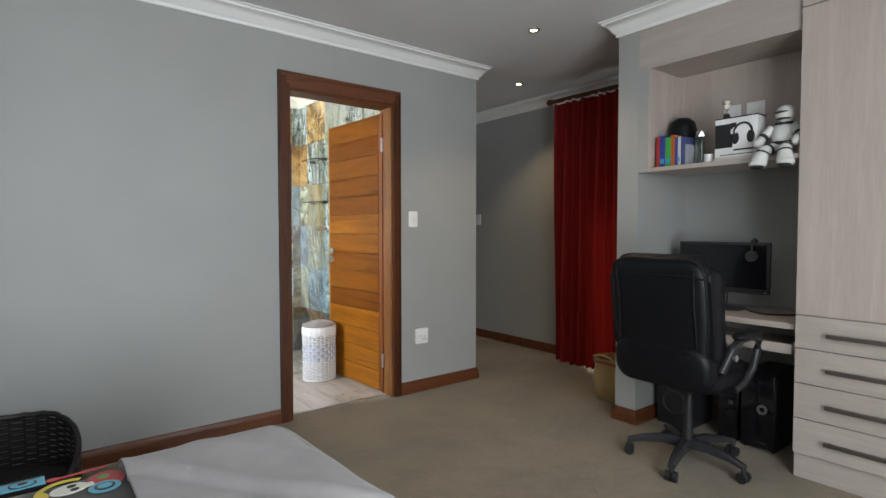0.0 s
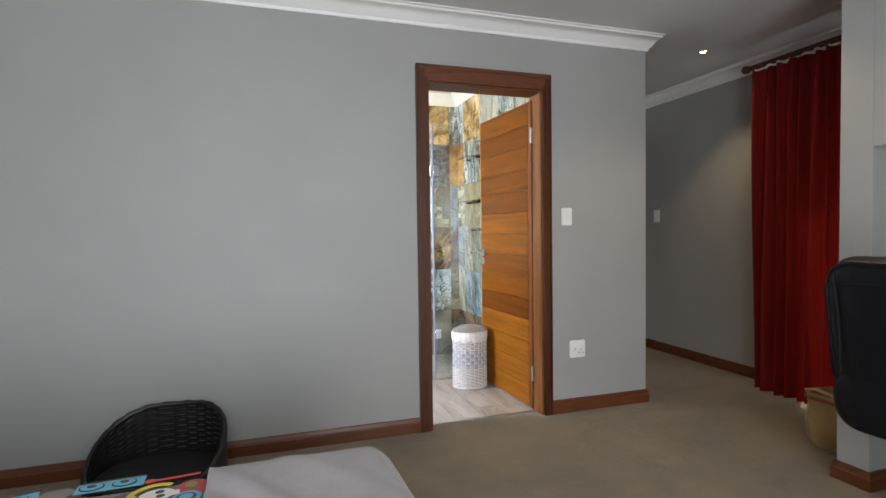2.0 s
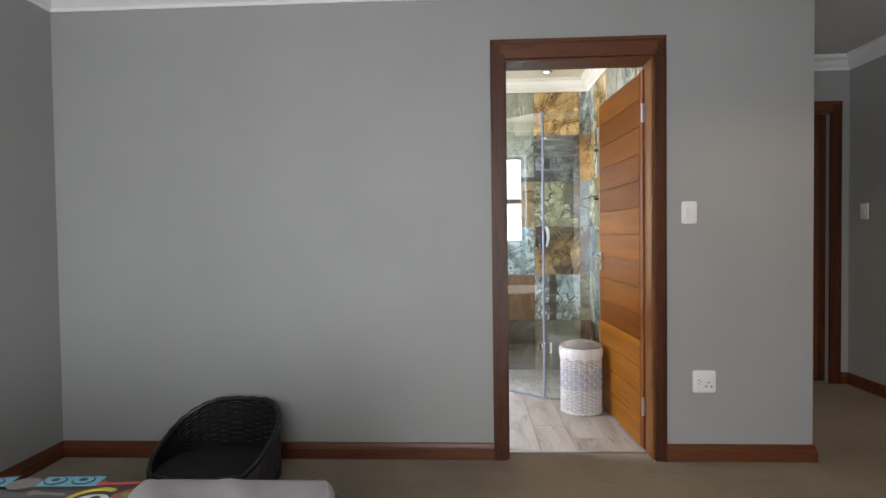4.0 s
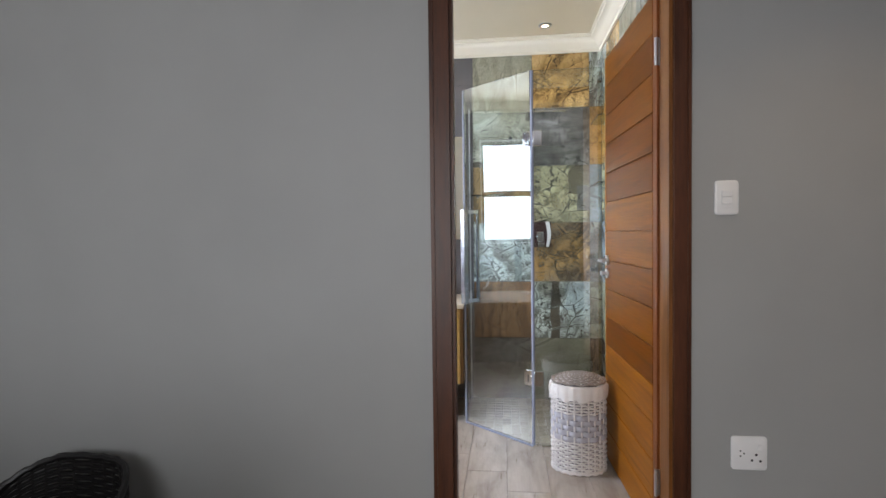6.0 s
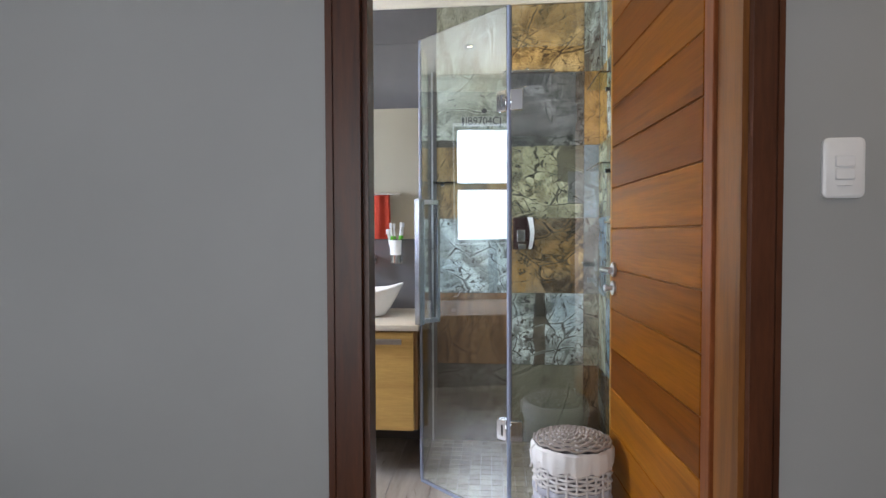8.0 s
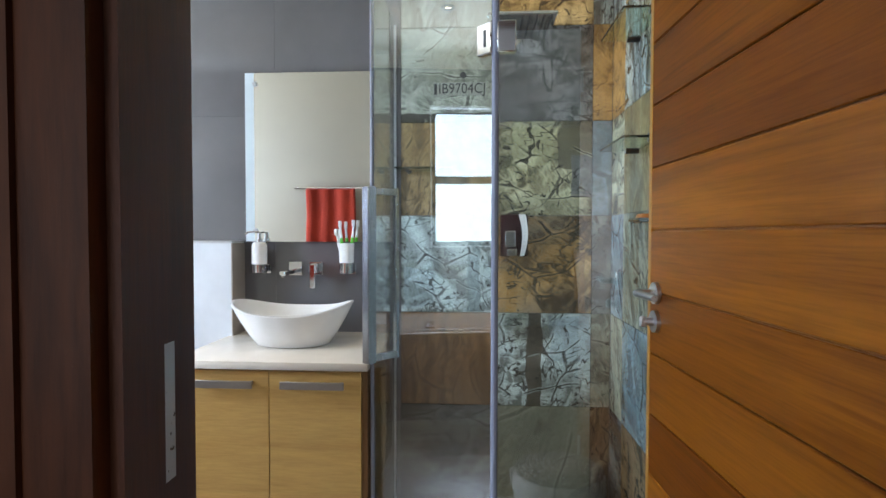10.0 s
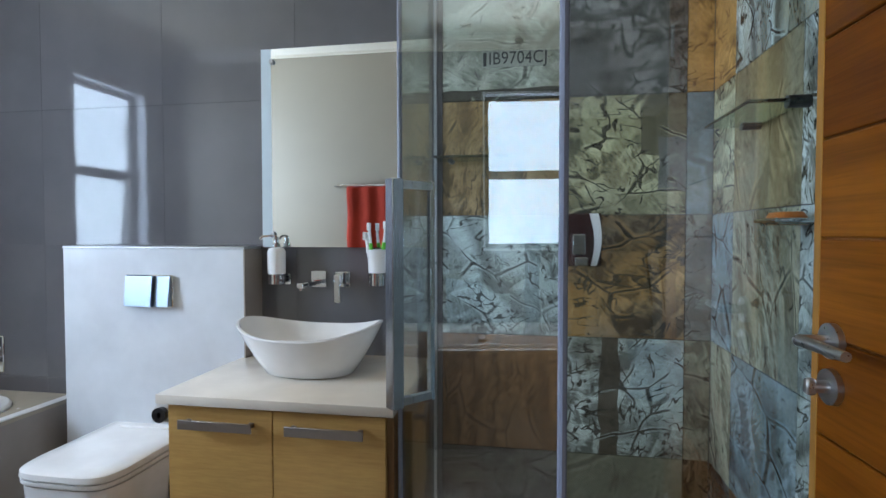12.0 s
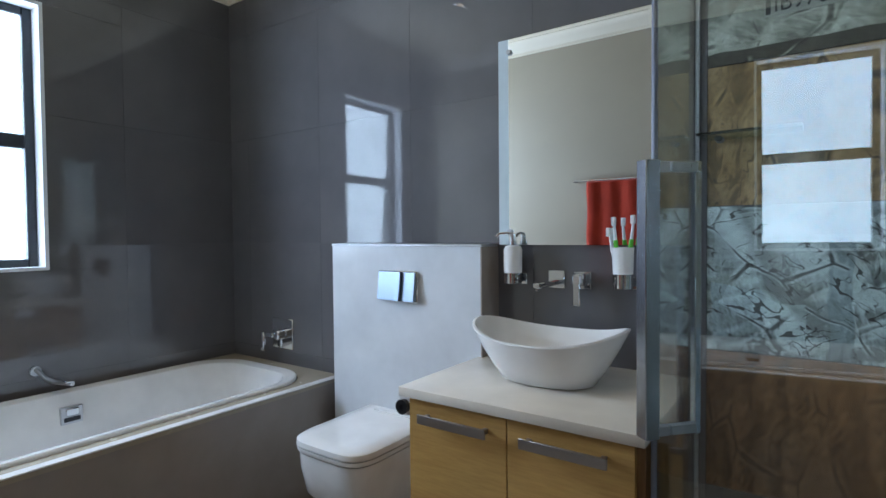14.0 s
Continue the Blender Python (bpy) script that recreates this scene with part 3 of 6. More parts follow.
# doorway, lining and the plank door
def architrave(parent, x_in, x_out, z_in, z_out, face, out, deep=1.0):
    """A moulded frame of two posts and a head on a wall face; out is -1 towards the viewer."""
    steps = [(0.0, 0.012), (0.25, 0.020), (0.72, 0.020), (0.80, 0.013), (0.88, 0.026), (1.0, 0.026)]
    (li, ri), (lo, ro) = x_in, x_out
    for a, b, tag in ((li, lo, "post"), (ri, ro, "post")):
        own = bmesh.new()
        for (f0, d0), (f1, d1) in zip(steps, steps[1:]):
            xa, xb = sorted((a + (b - a) * f0, a + (b - a) * f1))
            za, zb = z_in + (z_out - z_in) * f1, 0
            box(xa, xb, *sorted((face, face + out * deep * max(d0, d1))), 0, z_in + (z_out - z_in) * f1, bm=own)
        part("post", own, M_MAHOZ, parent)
    own = bmesh.new()
    for (f0, d0), (f1, d1) in zip(steps, steps[1:]):
        box(li + (lo - li) * f0, ri + (ro - ri) * f0, *sorted((face, face + out * deep * max(d0, d1))), z_in + (z_out - z_in) * f0, z_in + (z_out - z_in) * f1, bm=own)
    part("head", own, M_MAHO, parent)


frame_1 = tagged(new("door_frame"), "mahogany door frame round the bathroom doorway", "", "", "structure")
ORIGIN[frame_1] = Vector((0, 0, 0))
architrave(frame_1, (DOOR_L - 0.012, DOOR_R + 0.012), (1.419, 2.327), DOOR_H + 0.012, 2.229, Y_N, -1)
architrave(frame_1, (DOOR_L - 0.032, DOOR_R + 0.012), (1.40, 2.312), DOOR_H + 0.012, 2.215, Y_NB + 0.006, 1, 0.4)
own = box(DOOR_L - 0.03, DOOR_L, Y_N, 3.842, 0, DOOR_H)
box(DOOR_L - 0.03, DOOR_L - 0.026, 3.842, Y_NB + 0.006, 0, DOOR_H, bm=own)
part("jamb", own, M_MAHOZ, frame_1, "jamb with a rebate for the leaf, shade in its colour")
part("strike_plate", box(DOOR_L - 0.026, DOOR_L - 0.0245, 3.86, 3.90, 0.94, 1.08, 0.0004), M_STEEL, frame_1)
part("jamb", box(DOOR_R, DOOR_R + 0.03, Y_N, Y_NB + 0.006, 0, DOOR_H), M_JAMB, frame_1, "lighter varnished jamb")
part("lintel", box(DOOR_L - 0.03, DOOR_R + 0.03, Y_N, Y_NB + 0.006, DOOR_H, DOOR_H + 0.03), M_MAHO, frame_1)
structure("threshold", box(DOOR_L, DOOR_R, Y_NB - 0.068, Y_NB - 0.052, 0.0, 0.004), M_STEEL, "thin metal threshold strip")

LEAF_Y0, LEAF_Y1, LEAF_X0, LEAF_X1, LEAF_Z = 3.897, 4.70, 2.205, 2.245, 2.095
door = tagged(new("door_1"), "open varnished hardwood door of horizontal planks", "", "", "structure")
ORIGIN[door] = Vector((0, 0, 0))
core = part("door_core", box(LEAF_X0 + 0.006, LEAF_X1 - 0.002, LEAF_Y0, LEAF_Y1, 0.012, LEAF_Z), M_JAMB, door)
NPL = 14
PH = (LEAF_Z - 0.012) / NPL
plank_bm = box(-0.004, 0.004, -(LEAF_Y1 - LEAF_Y0 - 0.05) / 2, (LEAF_Y1 - LEAF_Y0 - 0.05) / 2, 0, PH - 0.003, 0.0022)
plank_data = bpy.data.meshes.new("plank")
plank_bm.to_mesh(plank_data)
plank_bm.free()
plank_data.materials.append(M_PLANK)
for i in range(NPL):
    ob = new("plank", plank_data)
    ob.parent = door
    ob.location = (LEAF_X0 + 0.003, (LEAF_Y0 + LEAF_Y1) / 2 + 0.02, 0.012 + i * PH)
part("stile", box(LEAF_X0, LEAF_X0 + 0.012, LEAF_Y0, LEAF_Y0 + 0.044, 0.012, LEAF_Z, 0.002), wood("stile_wood", lin(0.045, 0.012, 0.003), lin(0.20, 0.055, 0.012), "z", 0.42, 1, 0.0, 0.0, 0.3), door, "redder edge stile")
part("edge_stile", box(LEAF_X0 - 0.002, LEAF_X0 + 0.012, LEAF_Y1 - 0.016, LEAF_Y1 + 0.001, 0.012, LEAF_Z, 0.001), wood("pale_edge_wood", lin(0.17, 0.075, 0.012), lin(0.36, 0.17, 0.030), "z", 0.42, 1, 0.0, 0.0, 0.2), door, "lighter lipping along the free edge")
for z in (0.25, 1.86):
    own = rod((LEAF_X0 - 0.004, LEAF_Y0 - 0.006, z - 0.05), (LEAF_X0 - 0.004, LEAF_Y0 - 0.006, z + 0.05), 0.007)
    box(LEAF_X0 - 0.002, LEAF_X0 + 0.03, LEAF_Y0 - 0.004, LEAF_Y0 - 0.001, z - 0.05, z + 0.05, bm=own)
    part("hinge", own, M_STEEL, door)
for z, lever in ((1.052, True), (0.985, False)):
    own = rod((LEAF_X0, 4.645, z), (LEAF_X0 - 0.010, 4.645, z), 0.026, seg=24)
    rose = part("rose", own, M_STEEL, door)
    if lever:
        own = rod((LEAF_X0 - 0.008, 4.645, z), (LEAF_X0 - 0.052, 4.645, z), 0.009)
        rod((LEAF_X0 - 0.047, 4.650, z), (LEAF_X0 - 0.047, 4.540, z), 0.009, 0.007, bm=own)
        part("lever", own, M_STEEL, rose)
    else:
        own = rod((LEAF_X0 - 0.008, 4.645, z), (LEAF_X0 - 0.030, 4.645, z), 0.010, 0.008)
        box(LEAF_X0 - 0.040, LEAF_X0 - 0.026, 4.638, 4.652, z - 0.012, z + 0.012, 0.003, bm=own)
        part("thumbturn", own, M_STEEL, rose)

# the leaf stands open a little past the right angle
door.matrix_world = Matrix.Translation((2.250, 3.900, 0)) @ Matrix.Rotation(radians(2.7), 4, "Z") @ Matrix.Translation((-LEAF_X0, -LEAF_Y0, 0))

# passage end door
frame_2 = tagged(new("door_frame_passage"), "mahogany door frame at the passage end", "", "", "structure")
ORIGIN[frame_2] = Vector((0, 0, 0))
architrave(frame_2, (HD0, HD1), (HD0 - 0.08, HD1 + 0.08), 2.12, 2.215, Y_HALL, -1)
door_2 = tagged(new("door_2"), "closed dark hardwood plank door at the passage end", "", "", "structure")
ORIGIN[door_2] = Vector((0, 0, 0))
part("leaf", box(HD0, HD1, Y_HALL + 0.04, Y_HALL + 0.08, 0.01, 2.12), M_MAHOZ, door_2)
for i in range(10):
    part("plank", box(HD0 + 0.06, HD1 - 0.06, Y_HALL + 0.032, Y_HALL + 0.0405, 0.03 + i * 0.208, 0.03 + i * 0.208 + 0.203, 0.002), M_MAHO, door_2)


# windows
def window(name, label, axis, face, u0, u1, z0, z1, transom, thick=0.045, depth=0.05):
    w = tagged(new(name), label, "", "", "structure")
    ORIGIN[w] = Vector((0, 0, 0))

    def slab(a, b, c, d, e, f, n, mat, bev=0.004):
        bm = box(a, b, e, f, c, d, bev) if axis == "x" else box(e, f, a, b, c, d, bev)
        return part(n, bm, mat, w)
    f0, f1 = face, face + depth
    slab(u0, u0 + thick, z0, z1, f0, f1, "window_frame", M_ALU)
    slab(u1 - thick, u1, z0, z1, f0, f1, "window_frame", M_ALU)
    slab(u0 + thick, u1 - thick, z1 - thick, z1, f0, f1, "window_frame", M_ALU)
    slab(u0 + thick, u1 - thick, z0, z0 + thick, f0, f1, "window_frame", M_ALU)
    zs = [z0 + thick, z1 - thick]
    if transom:
        slab(u0 + thick, u1 - thick, transom - 0.03, transom + 0.03, f0, f1, "transom", M_ALU)
        zs = [z0 + thick, transom - 0.03, transom + 0.03, z1 - thick]
    for a, b in zip(zs[::2], zs[1::2]):
        p = slab(u0 + thick, u1 - thick, a, b, (f0 + f1) / 2 - 0.003, (f0 + f1) / 2 + 0.003, "pane", M_GLASS, 0)
        p.visible_shadow = False
    return w


window("window_1", "narrow dark aluminium window in the bathroom wall", "y", BX0 - 0.13, WIN_Y0, WIN_Y1, WIN_Z0, WIN_Z1, 1.60)
window("window_2", "wide dark aluminium bedroom window", "x", Y_SOUTH - 0.16, BW_X0, BW_X1, BW_Z0, BW_Z1, 1.70)
window("window_3", "glazed door behind the red curtain", "y", X_HALL + 0.06, CUR_Y0, CUR_Y1, 0.05, 2.1, 0)
structure("window_reveal", wall_with_hole("y", BX0 - 0.08, BX0 + 0.003, WIN_Y0 - 0.002, WIN_Y1 + 0.002, WIN_Z0 - 0.002, WIN_Z1 + 0.002, WIN_Y0 + 0.012, WIN_Y1 - 0.012, WIN_Z0 + 0.012, WIN_Z1 - 0.012), CISTILE, "white lining of the bathroom window")
structure("ground", box(-300, 300, -300, 300, -3.2, -3.0), plain("dry_lawn", lin(0.10, 0.11, 0.05), 0.9), "ground outside below the windows")


# fittings on the walls
def plate(name, label, category, cx, z, w, h, face, rockers, turned=False):
    t = thing(name, (cx, face, z - h / 2), label, category)
    line = rounded(cx, z, w / 2, h / 2, 0.012, 5)
    back = loft([(line, 0.0), (line, 0.006), (rounded(cx, z, w / 2 - 0.004, h / 2 - 0.004, 0.010, 5), 0.009)])
    m = Matrix(((1, 0, 0, 0), (0, 0, -1, face), (0, 1, 0, 0), (0, 0, 0, 1)))
    part("faceplate", moved(back, m), M_WHITE, t)
    for dx, dz, rw, rh in rockers:
        part("rocker", box(cx + dx - rw / 2, cx + dx + rw / 2, face - 0.0125, face - 0.008, z + dz - rh / 2, z + dz + rh / 2, 0.0015), M_WHITE, t)
    return t


plate("light_switch", "white plastic double light switch on the wall", "light switch", 2.449, 1.311, 0.078, 0.118, Y_N, [(0, 0.013, 0.036, 0.022), (0, -0.012, 0.036, 0.022), (0, -0.034, 0.030, 0.002)])
sock = plate("wall_socket", "white plastic power socket low on the wall", "socket", 2.526, 0.421, 0.118, 0.118, Y_N, [(0.034, 0.022, 0.014, 0.020)])
for dx, dz, r in ((0.022, -0.004, 0.0045), (0.008, -0.024, 0.0045), (0.036, -0.026, 0.0045), (-0.030, 0.008, 0.003), (-0.030, -0.010, 0.003), (-0.018, -0.001, 0.003)):
    part("socket_hole", rod((2.526 + dx, Y_N - 0.0085, 0.421 + dz), (2.526 + dx, Y_N - 0.0095, 0.421 + dz), r, seg=10), M_BLACK, sock)
sw2 = thing("light_switch", (X_HALL, 5.08, 1.29), "white plastic light switch on the passage wall", "light switch")
part("faceplate", box(X_HALL - 0.009, X_HALL, 5.04, 5.12, 1.29, 1.41, 0.004), M_WHITE, sw2)
part("rocker", box(X_HALL - 0.012, X_HALL - 0.008, 5.065, 5.095, 1.33, 1.37, 0.001), M_WHITE, sw2)

M_BULB = Mat("lit_lamp", lin(1, 0.85, 0.6), 0.4)
M_BULB.put("Emission Color", lin(1.0, 0.82, 0.55))
M_BULB.put("Emission Strength", 14.0)
for sx, sy in SPOTS:
    t = thing("downlight", (sx, sy, CEIL - 0.012), "small lit recessed ceiling downlight with a pale ring", "downlight", "ceiling downlights")
    part("trim_ring", lathe([(0.021, 0.006), (0.034, 0.0), (0.042, 0.005), (0.042, 0.0118), (0.021, 0.0118), (0.021, 0.006)], (sx, sy, CEIL - 0.012), caps=False), M_STEEL, t)
    part("lens", lathe([(0.0, 0.006), (0.0205, 0.006), (0.0205, 0.009), (0.0, 0.009)], (sx, sy, CEIL - 0.012)), M_BULB.m, t)

# ---- bathroom pieces ----
def cut(u0, u1, v0, v1, hole):
    """Rectangles that remain of one when a hole is taken out."""
    if not hole or u1 <= hole[0] or u0 >= hole[1] or v1 <= hole[2] or v0 >= hole[3]:
        return [(u0, u1, v0, v1)]
    out = []
    if v0 < hole[2]:
        out.append((u0, u1, v0, hole[2]))
    if v1 > hole[3]:
        out.append((u0, u1, hole[3], v1))
    a, b = max(v0, hole[2]), min(v1, hole[3])
    if u0 < hole[0]:
        out.append((u0, hole[0], a, b))
    if u1 > hole[1]:
        out.append((hole[1], u1, a, b))
    return out


def tiles(parent, axis, face, back, us, vs, pick, hole=None, gap=0.0012):
    """Wall tiles, each an object of its own, between the joints us and vs; pick gives the material."""
    for i, (u0, u1) in enumerate(zip(us, us[1:])):
        for j, (v0, v1) in enumerate(zip(vs, vs[1:])):
            for a, b, c, d in cut(u0, u1, v0, v1, hole):
                a, b, c, d = a + gap, b - gap, c + gap, d - gap
                if b - a < 0.004 or d - c < 0.004:
                    continue
                cu, cv = (a + b) / 2, (c + d) / 2
                f0, f1 = sorted((face, back))
                bm = box(a - cu, b - cu, f0, f1, c - cv, d - cv, min(0.0008, gap)) if axis == "x" else box(f0, f1, a - cu, b - cu, c - cv, d - cv, min(0.0008, gap))
                data = bpy.data.meshes.new("tile")
                bm.to_mesh(data)
                bm.free()
                data.materials.append(pick(i, j))
                ob = new("tile", data)
                ob.parent = parent
                ob.location = (cu, 0, cv) if axis == "x" else (0, cu, cv)


def photo(name, a, b, vein, amount, scale, seed, streak=0.0, panels=()):
    return crumpled(name, lin(*a), lin(*b), lin(*vein), amount, scale, seed, streak, 0.12, panels)


CREAM, OCHRE, RUST = (0.42, 0.41, 0.32), (0.40, 0.24, 0.085), (0.22, 0.115, 0.05)
SLATE, ICE, BLUE, MOSS, INK = (0.085, 0.088, 0.086), (0.42, 0.47, 0.45), (0.20, 0.25, 0.28), (0.23, 0.23, 0.17), (0.022, 0.020, 0.015)
FAR = {
    (0, 5): photo("tile_cream_sheet", CREAM, (0.33, 0.33, 0.25), (0.16, 0.15, 0.10), 0.3, 6, 1, 0.6),
    (1, 5): photo("tile_ochre_creased", OCHRE, (0.46, 0.31, 0.14), INK, 0.7, 9, 2),
    (2, 5): photo("tile_pale_veined", ICE, MOSS, INK, 1.0, 15, 3, 0.5),
    (0, 4): photo("tile_pale_enamel", (0.38, 0.40, 0.33), (0.30, 0.31, 0.25), INK, 0.35, 9, 4, 0.0, ((-0.22, 0.22, -0.22, -0.165, (0.07, 0.065, 0.05)),)),
    (1, 4): photo("tile_grey_metal", (0.185, 0.19, 0.185), (0.105, 0.10, 0.09), (0.025, 0.028, 0.022), 0.9, 9, 5, 0.0, ((-0.2, -0.07, -0.17, -0.05, (0.125, 0.125, 0.115)),)),
    (2, 4): photo("tile_amber_sheet", (0.42, 0.24, 0.08), OCHRE, (0.12, 0.06, 0.02), 0.5, 8, 6),
    (0, 3): photo("tile_brown_panels", (0.26, 0.175, 0.08), (0.18, 0.13, 0.07), INK, 0.5, 8, 7, 0.8),
    (1, 3): photo("tile_yellowed_crush", (0.38, 0.365, 0.24), (0.26, 0.245, 0.15), INK, 0.85, 10, 8, 0.0, ((-0.14, 0.035, 0.02, 0.21, (0.36, 0.345, 0.21)), (0.055, 0.21, 0.0, 0.21, (0.13, 0.115, 0.075)), (0.11, 0.21, -0.12, 0.06, (0.15, 0.15, 0.14)))),
    (2, 3): photo("tile_blue_plain", BLUE, (0.24, 0.28, 0.29), (0.12, 0.14, 0.15), 0.1, 5, 9),
    (0, 2): photo("tile_ice_lines", (0.36, 0.41, 0.40), (0.26, 0.31, 0.30), INK, 0.85, 11, 10, 0.0, ((-0.20, -0.07, -0.19, -0.02, (0.31, 0.37, 0.37)), (-0.05, 0.03, -0.19, -0.06, (0.33, 0.39, 0.38)), (-0.20, -0.02, 0.03, 0.19, (0.35, 0.40, 0.39)), (0.08, 0.13, -0.2, 0.2, (0.22, 0.27, 0.27)))),
    (1, 2): photo("tile_ochre_engine", (0.31, 0.19, 0.075), (0.16, 0.12, 0.08), INK, 0.85, 9, 11, 0.0, ((-0.17, -0.12, -0.21, -0.02, (0.30, 0.17, 0.055)), (0.12, 0.17, -0.21, 0.05, (0.24, 0.14, 0.06)))),
    (2, 2): photo("tile_grey_crush", (0.20, 0.20, 0.18), SLATE, INK, 0.8, 10, 12),
    (0, 1): photo("tile_rust_folds", (0.195, 0.11, 0.052), RUST, (0.09, 0.05, 0.025), 0.35, 8, 13, 0.9),
    (1, 1): photo("tile_ice_black_folds", (0.37, 0.42, 0.40), ICE, INK, 0.95, 11, 14, 0.0, ((-0.075, -0.015, -0.21, 0.21, (0.09, 0.08, 0.06)), (0.02, 0.19, 0.0, 0.19, (0.34, 0.40, 0.41)))),
    (2, 1): photo("tile_taupe_folds", (0.22, 0.21, 0.165), MOSS, INK, 0.5, 8, 15),
    (0, 0): photo("tile_slate_folds", SLATE, (0.14, 0.135, 0.12), INK, 0.5, 7, 16),
    (1, 0): photo("tile_olive_sheet", (0.21, 0.21, 0.155), (0.17, 0.17, 0.125), (0.09, 0.09, 0.06), 0.2, 5, 17, 0.6),
    (2, 0): photo("tile_dark_bark", (0.10, 0.075, 0.045), (0.20, 0.18, 0.14), INK, 1.0, 13, 18, 1.0),
}
ROWS_Z = [0.0, 0.445, 0.850, 1.270, 1.673, 2.077, CORN + 0.01]
tiles(bath_n, "x", BY1, BY1 + 0.012, [1.465, 1.885, 2.282, BX1], ROWS_Z, lambda i, j: FAR[(i, j)])
E_BLUE = photo("tile_blue_crush", (0.17, 0.24, 0.28), (0.26, 0.31, 0.32), INK, 0.5, 8, 21)
E_GOLD = photo("tile_gold_sheet", (0.33, 0.26, 0.13), (0.26, 0.24, 0.16), (0.12, 0.10, 0.05), 0.35, 7, 22, 0.4)
E_STRAW = photo("tile_straw_lines", (0.34, 0.34, 0.25), (0.28, 0.29, 0.23), INK, 0.5, 10, 23, 1.0)
E_TAN = photo("tile_tan_folds", (0.25, 0.165, 0.09), (0.19, 0.15, 0.10), INK, 0.5, 8, 24)
EASTM = [[E_TAN, E_BLUE, E_STRAW, E_GOLD, FAR[(2, 5)], FAR[(1, 5)]], [FAR[(0, 0)], FAR[(0, 2)], FAR[(0, 2)], FAR[(2, 5)], FAR[(0, 4)], FAR[(0, 5)]], [FAR[(2, 2)], E_STRAW, E_BLUE, FAR[(1, 3)], FAR[(2, 4)], FAR[(2, 5)]], [E_TAN, FAR[(1, 1)], E_GOLD, E_STRAW, FAR[(0, 4)], FAR[(0, 5)]]]
tiles(bath_e, "y", BX1, BX1 + 0.010, [3.945, 4.33, 4.69, 5.09, 5.49, BY1], ROWS_Z, lambda i, j: EASTM[(3, 2, 1, 0, 2)[i]][j])
GX = [BX0, -0.757, -0.204, 0.349, 0.902, 1.465]
GZ = [0.0, 0.06, 0.61, 1.16, 1.71, 2.26, CORN + 0.01]
tiles(bath_n, "x", BY1, BY1 + 0.012, GX, GZ, lambda i, j: M_GREY, None, 0.0003)
tiles(bath_w, "y", BX0, BX0 - 0.012, [Y_NB + 0.006, 4.013, 4.566, 5.119, BY1], GZ, lambda i, j: M_GREY, (WIN_Y0, WIN_Y1, WIN_Z0, WIN_Z1), 0.0003)

# floor tiles laid towards the far wall
fy0, k = Y_NB - 0.05, 0
x = BX0
while x < BX1 - 0.01:
    x1 = min(x + 0.20, BX1)
    y = fy0 - (k % 3) * 0.2
    while y < BY1:
        a, b = max(y, fy0), min(y + 0.60, BY1)
        if b - a > 0.01:
            bm = box(x + 0.001 - (x + x1) / 2, x1 - 0.001 - (x + x1) / 2, a + 0.001 - (a + b) / 2, b - 0.001 - (a + b) / 2, -0.010, 0.0, 0.0008)
            data = bpy.data.meshes.new("floor_tile")
            bm.to_mesh(data)
            bm.free()
            data.materials.append(M_FLOORT)
            ob = new("floor_tile", data)
            ob.parent = bath_floor
            ob.location = ((x + x1) / 2, (a + b) / 2, 0)
        y += 0.60
    x, k = x1, k + 1

# small square mosaic on the shower floor, behind the line of the angled glass
M_MOSAIC = mosaic()
msize = 0.0535
mdata = bpy.data.meshes.new("mosaic_tile")
bm = box(-msize / 2 + 0.002, msize / 2 - 0.002, -msize / 2 + 0.002, msize / 2 - 0.002, -0.003, 0.0045, 0.001)
bm.to_mesh(mdata)
bm.free()
mdata.materials.append(M_MOSAIC)
for i in range(17):
    for j in range(16):
        mx_, my_ = 1.452 + msize * (i + 0.5), 4.815 + msize * (j + 0.5)
        if (mx_ - 1.838) * (5.16 - 4.81) + (my_ - 4.81) * (1.838 - 1.437) < 0.02:
            continue
        ob = new("mosaic_tile", mdata)
        ob.parent = bath_floor
        ob.location = (mx_, my_, 0)

# number plate pressed into one of the shower tiles
M_PLATE = plain("plate_enamel", lin(0.30, 0.31, 0.26), 0.25)
M_INK = plain("dark_print", lin(0.012, 0.012, 0.010), 0.4)
np_thing = thing("number_plate", (1.723, BY1, 1.785), "worn pale metal number plate printed on a shower tile", "number plate")
part("plate_sheet", box(1.607, 1.832, BY1 - 0.004, BY1, 1.785, 1.842, 0.001), M_PLATE, np_thing)
part("plate_bar", box(1.610, 1.622, BY1 - 0.0055, BY1 - 0.0035, 1.790, 1.837), M_INK, np_thing)
curve = bpy.data.curves.new("plate_text", "FONT")
curve.body, curve.size, curve.align_x, curve.align_y = "IB9704CJ", 0.062, "LEFT", "CENTER"
curve.extrude, curve.space_character = 0.0008, 1.02
text = new("plate_text", curve)
bpy.context.view_layer.update()
tmesh = bpy.data.meshes.new_from_object(text.evaluated_get(bpy.context.evaluated_depsgraph_get()))
bpy.data.objects.remove(text)
bm = bmesh.new()
bm.from_mesh(tmesh)
bpy.data.meshes.remove(tmesh)
xs = [v.co.x for v in bm.verts]
wscale = 0.196 / (max(xs) - min(xs))
moved(bm, Matrix(((wscale, 0, 0, 1.628), (0, 0, -1, BY1 - 0.0045), (0, 1, 0, 1.8135), (0, 0, 0, 1))))
part("lettering", bm, M_INK, np_thing, "dark pressed letters and digits", False)
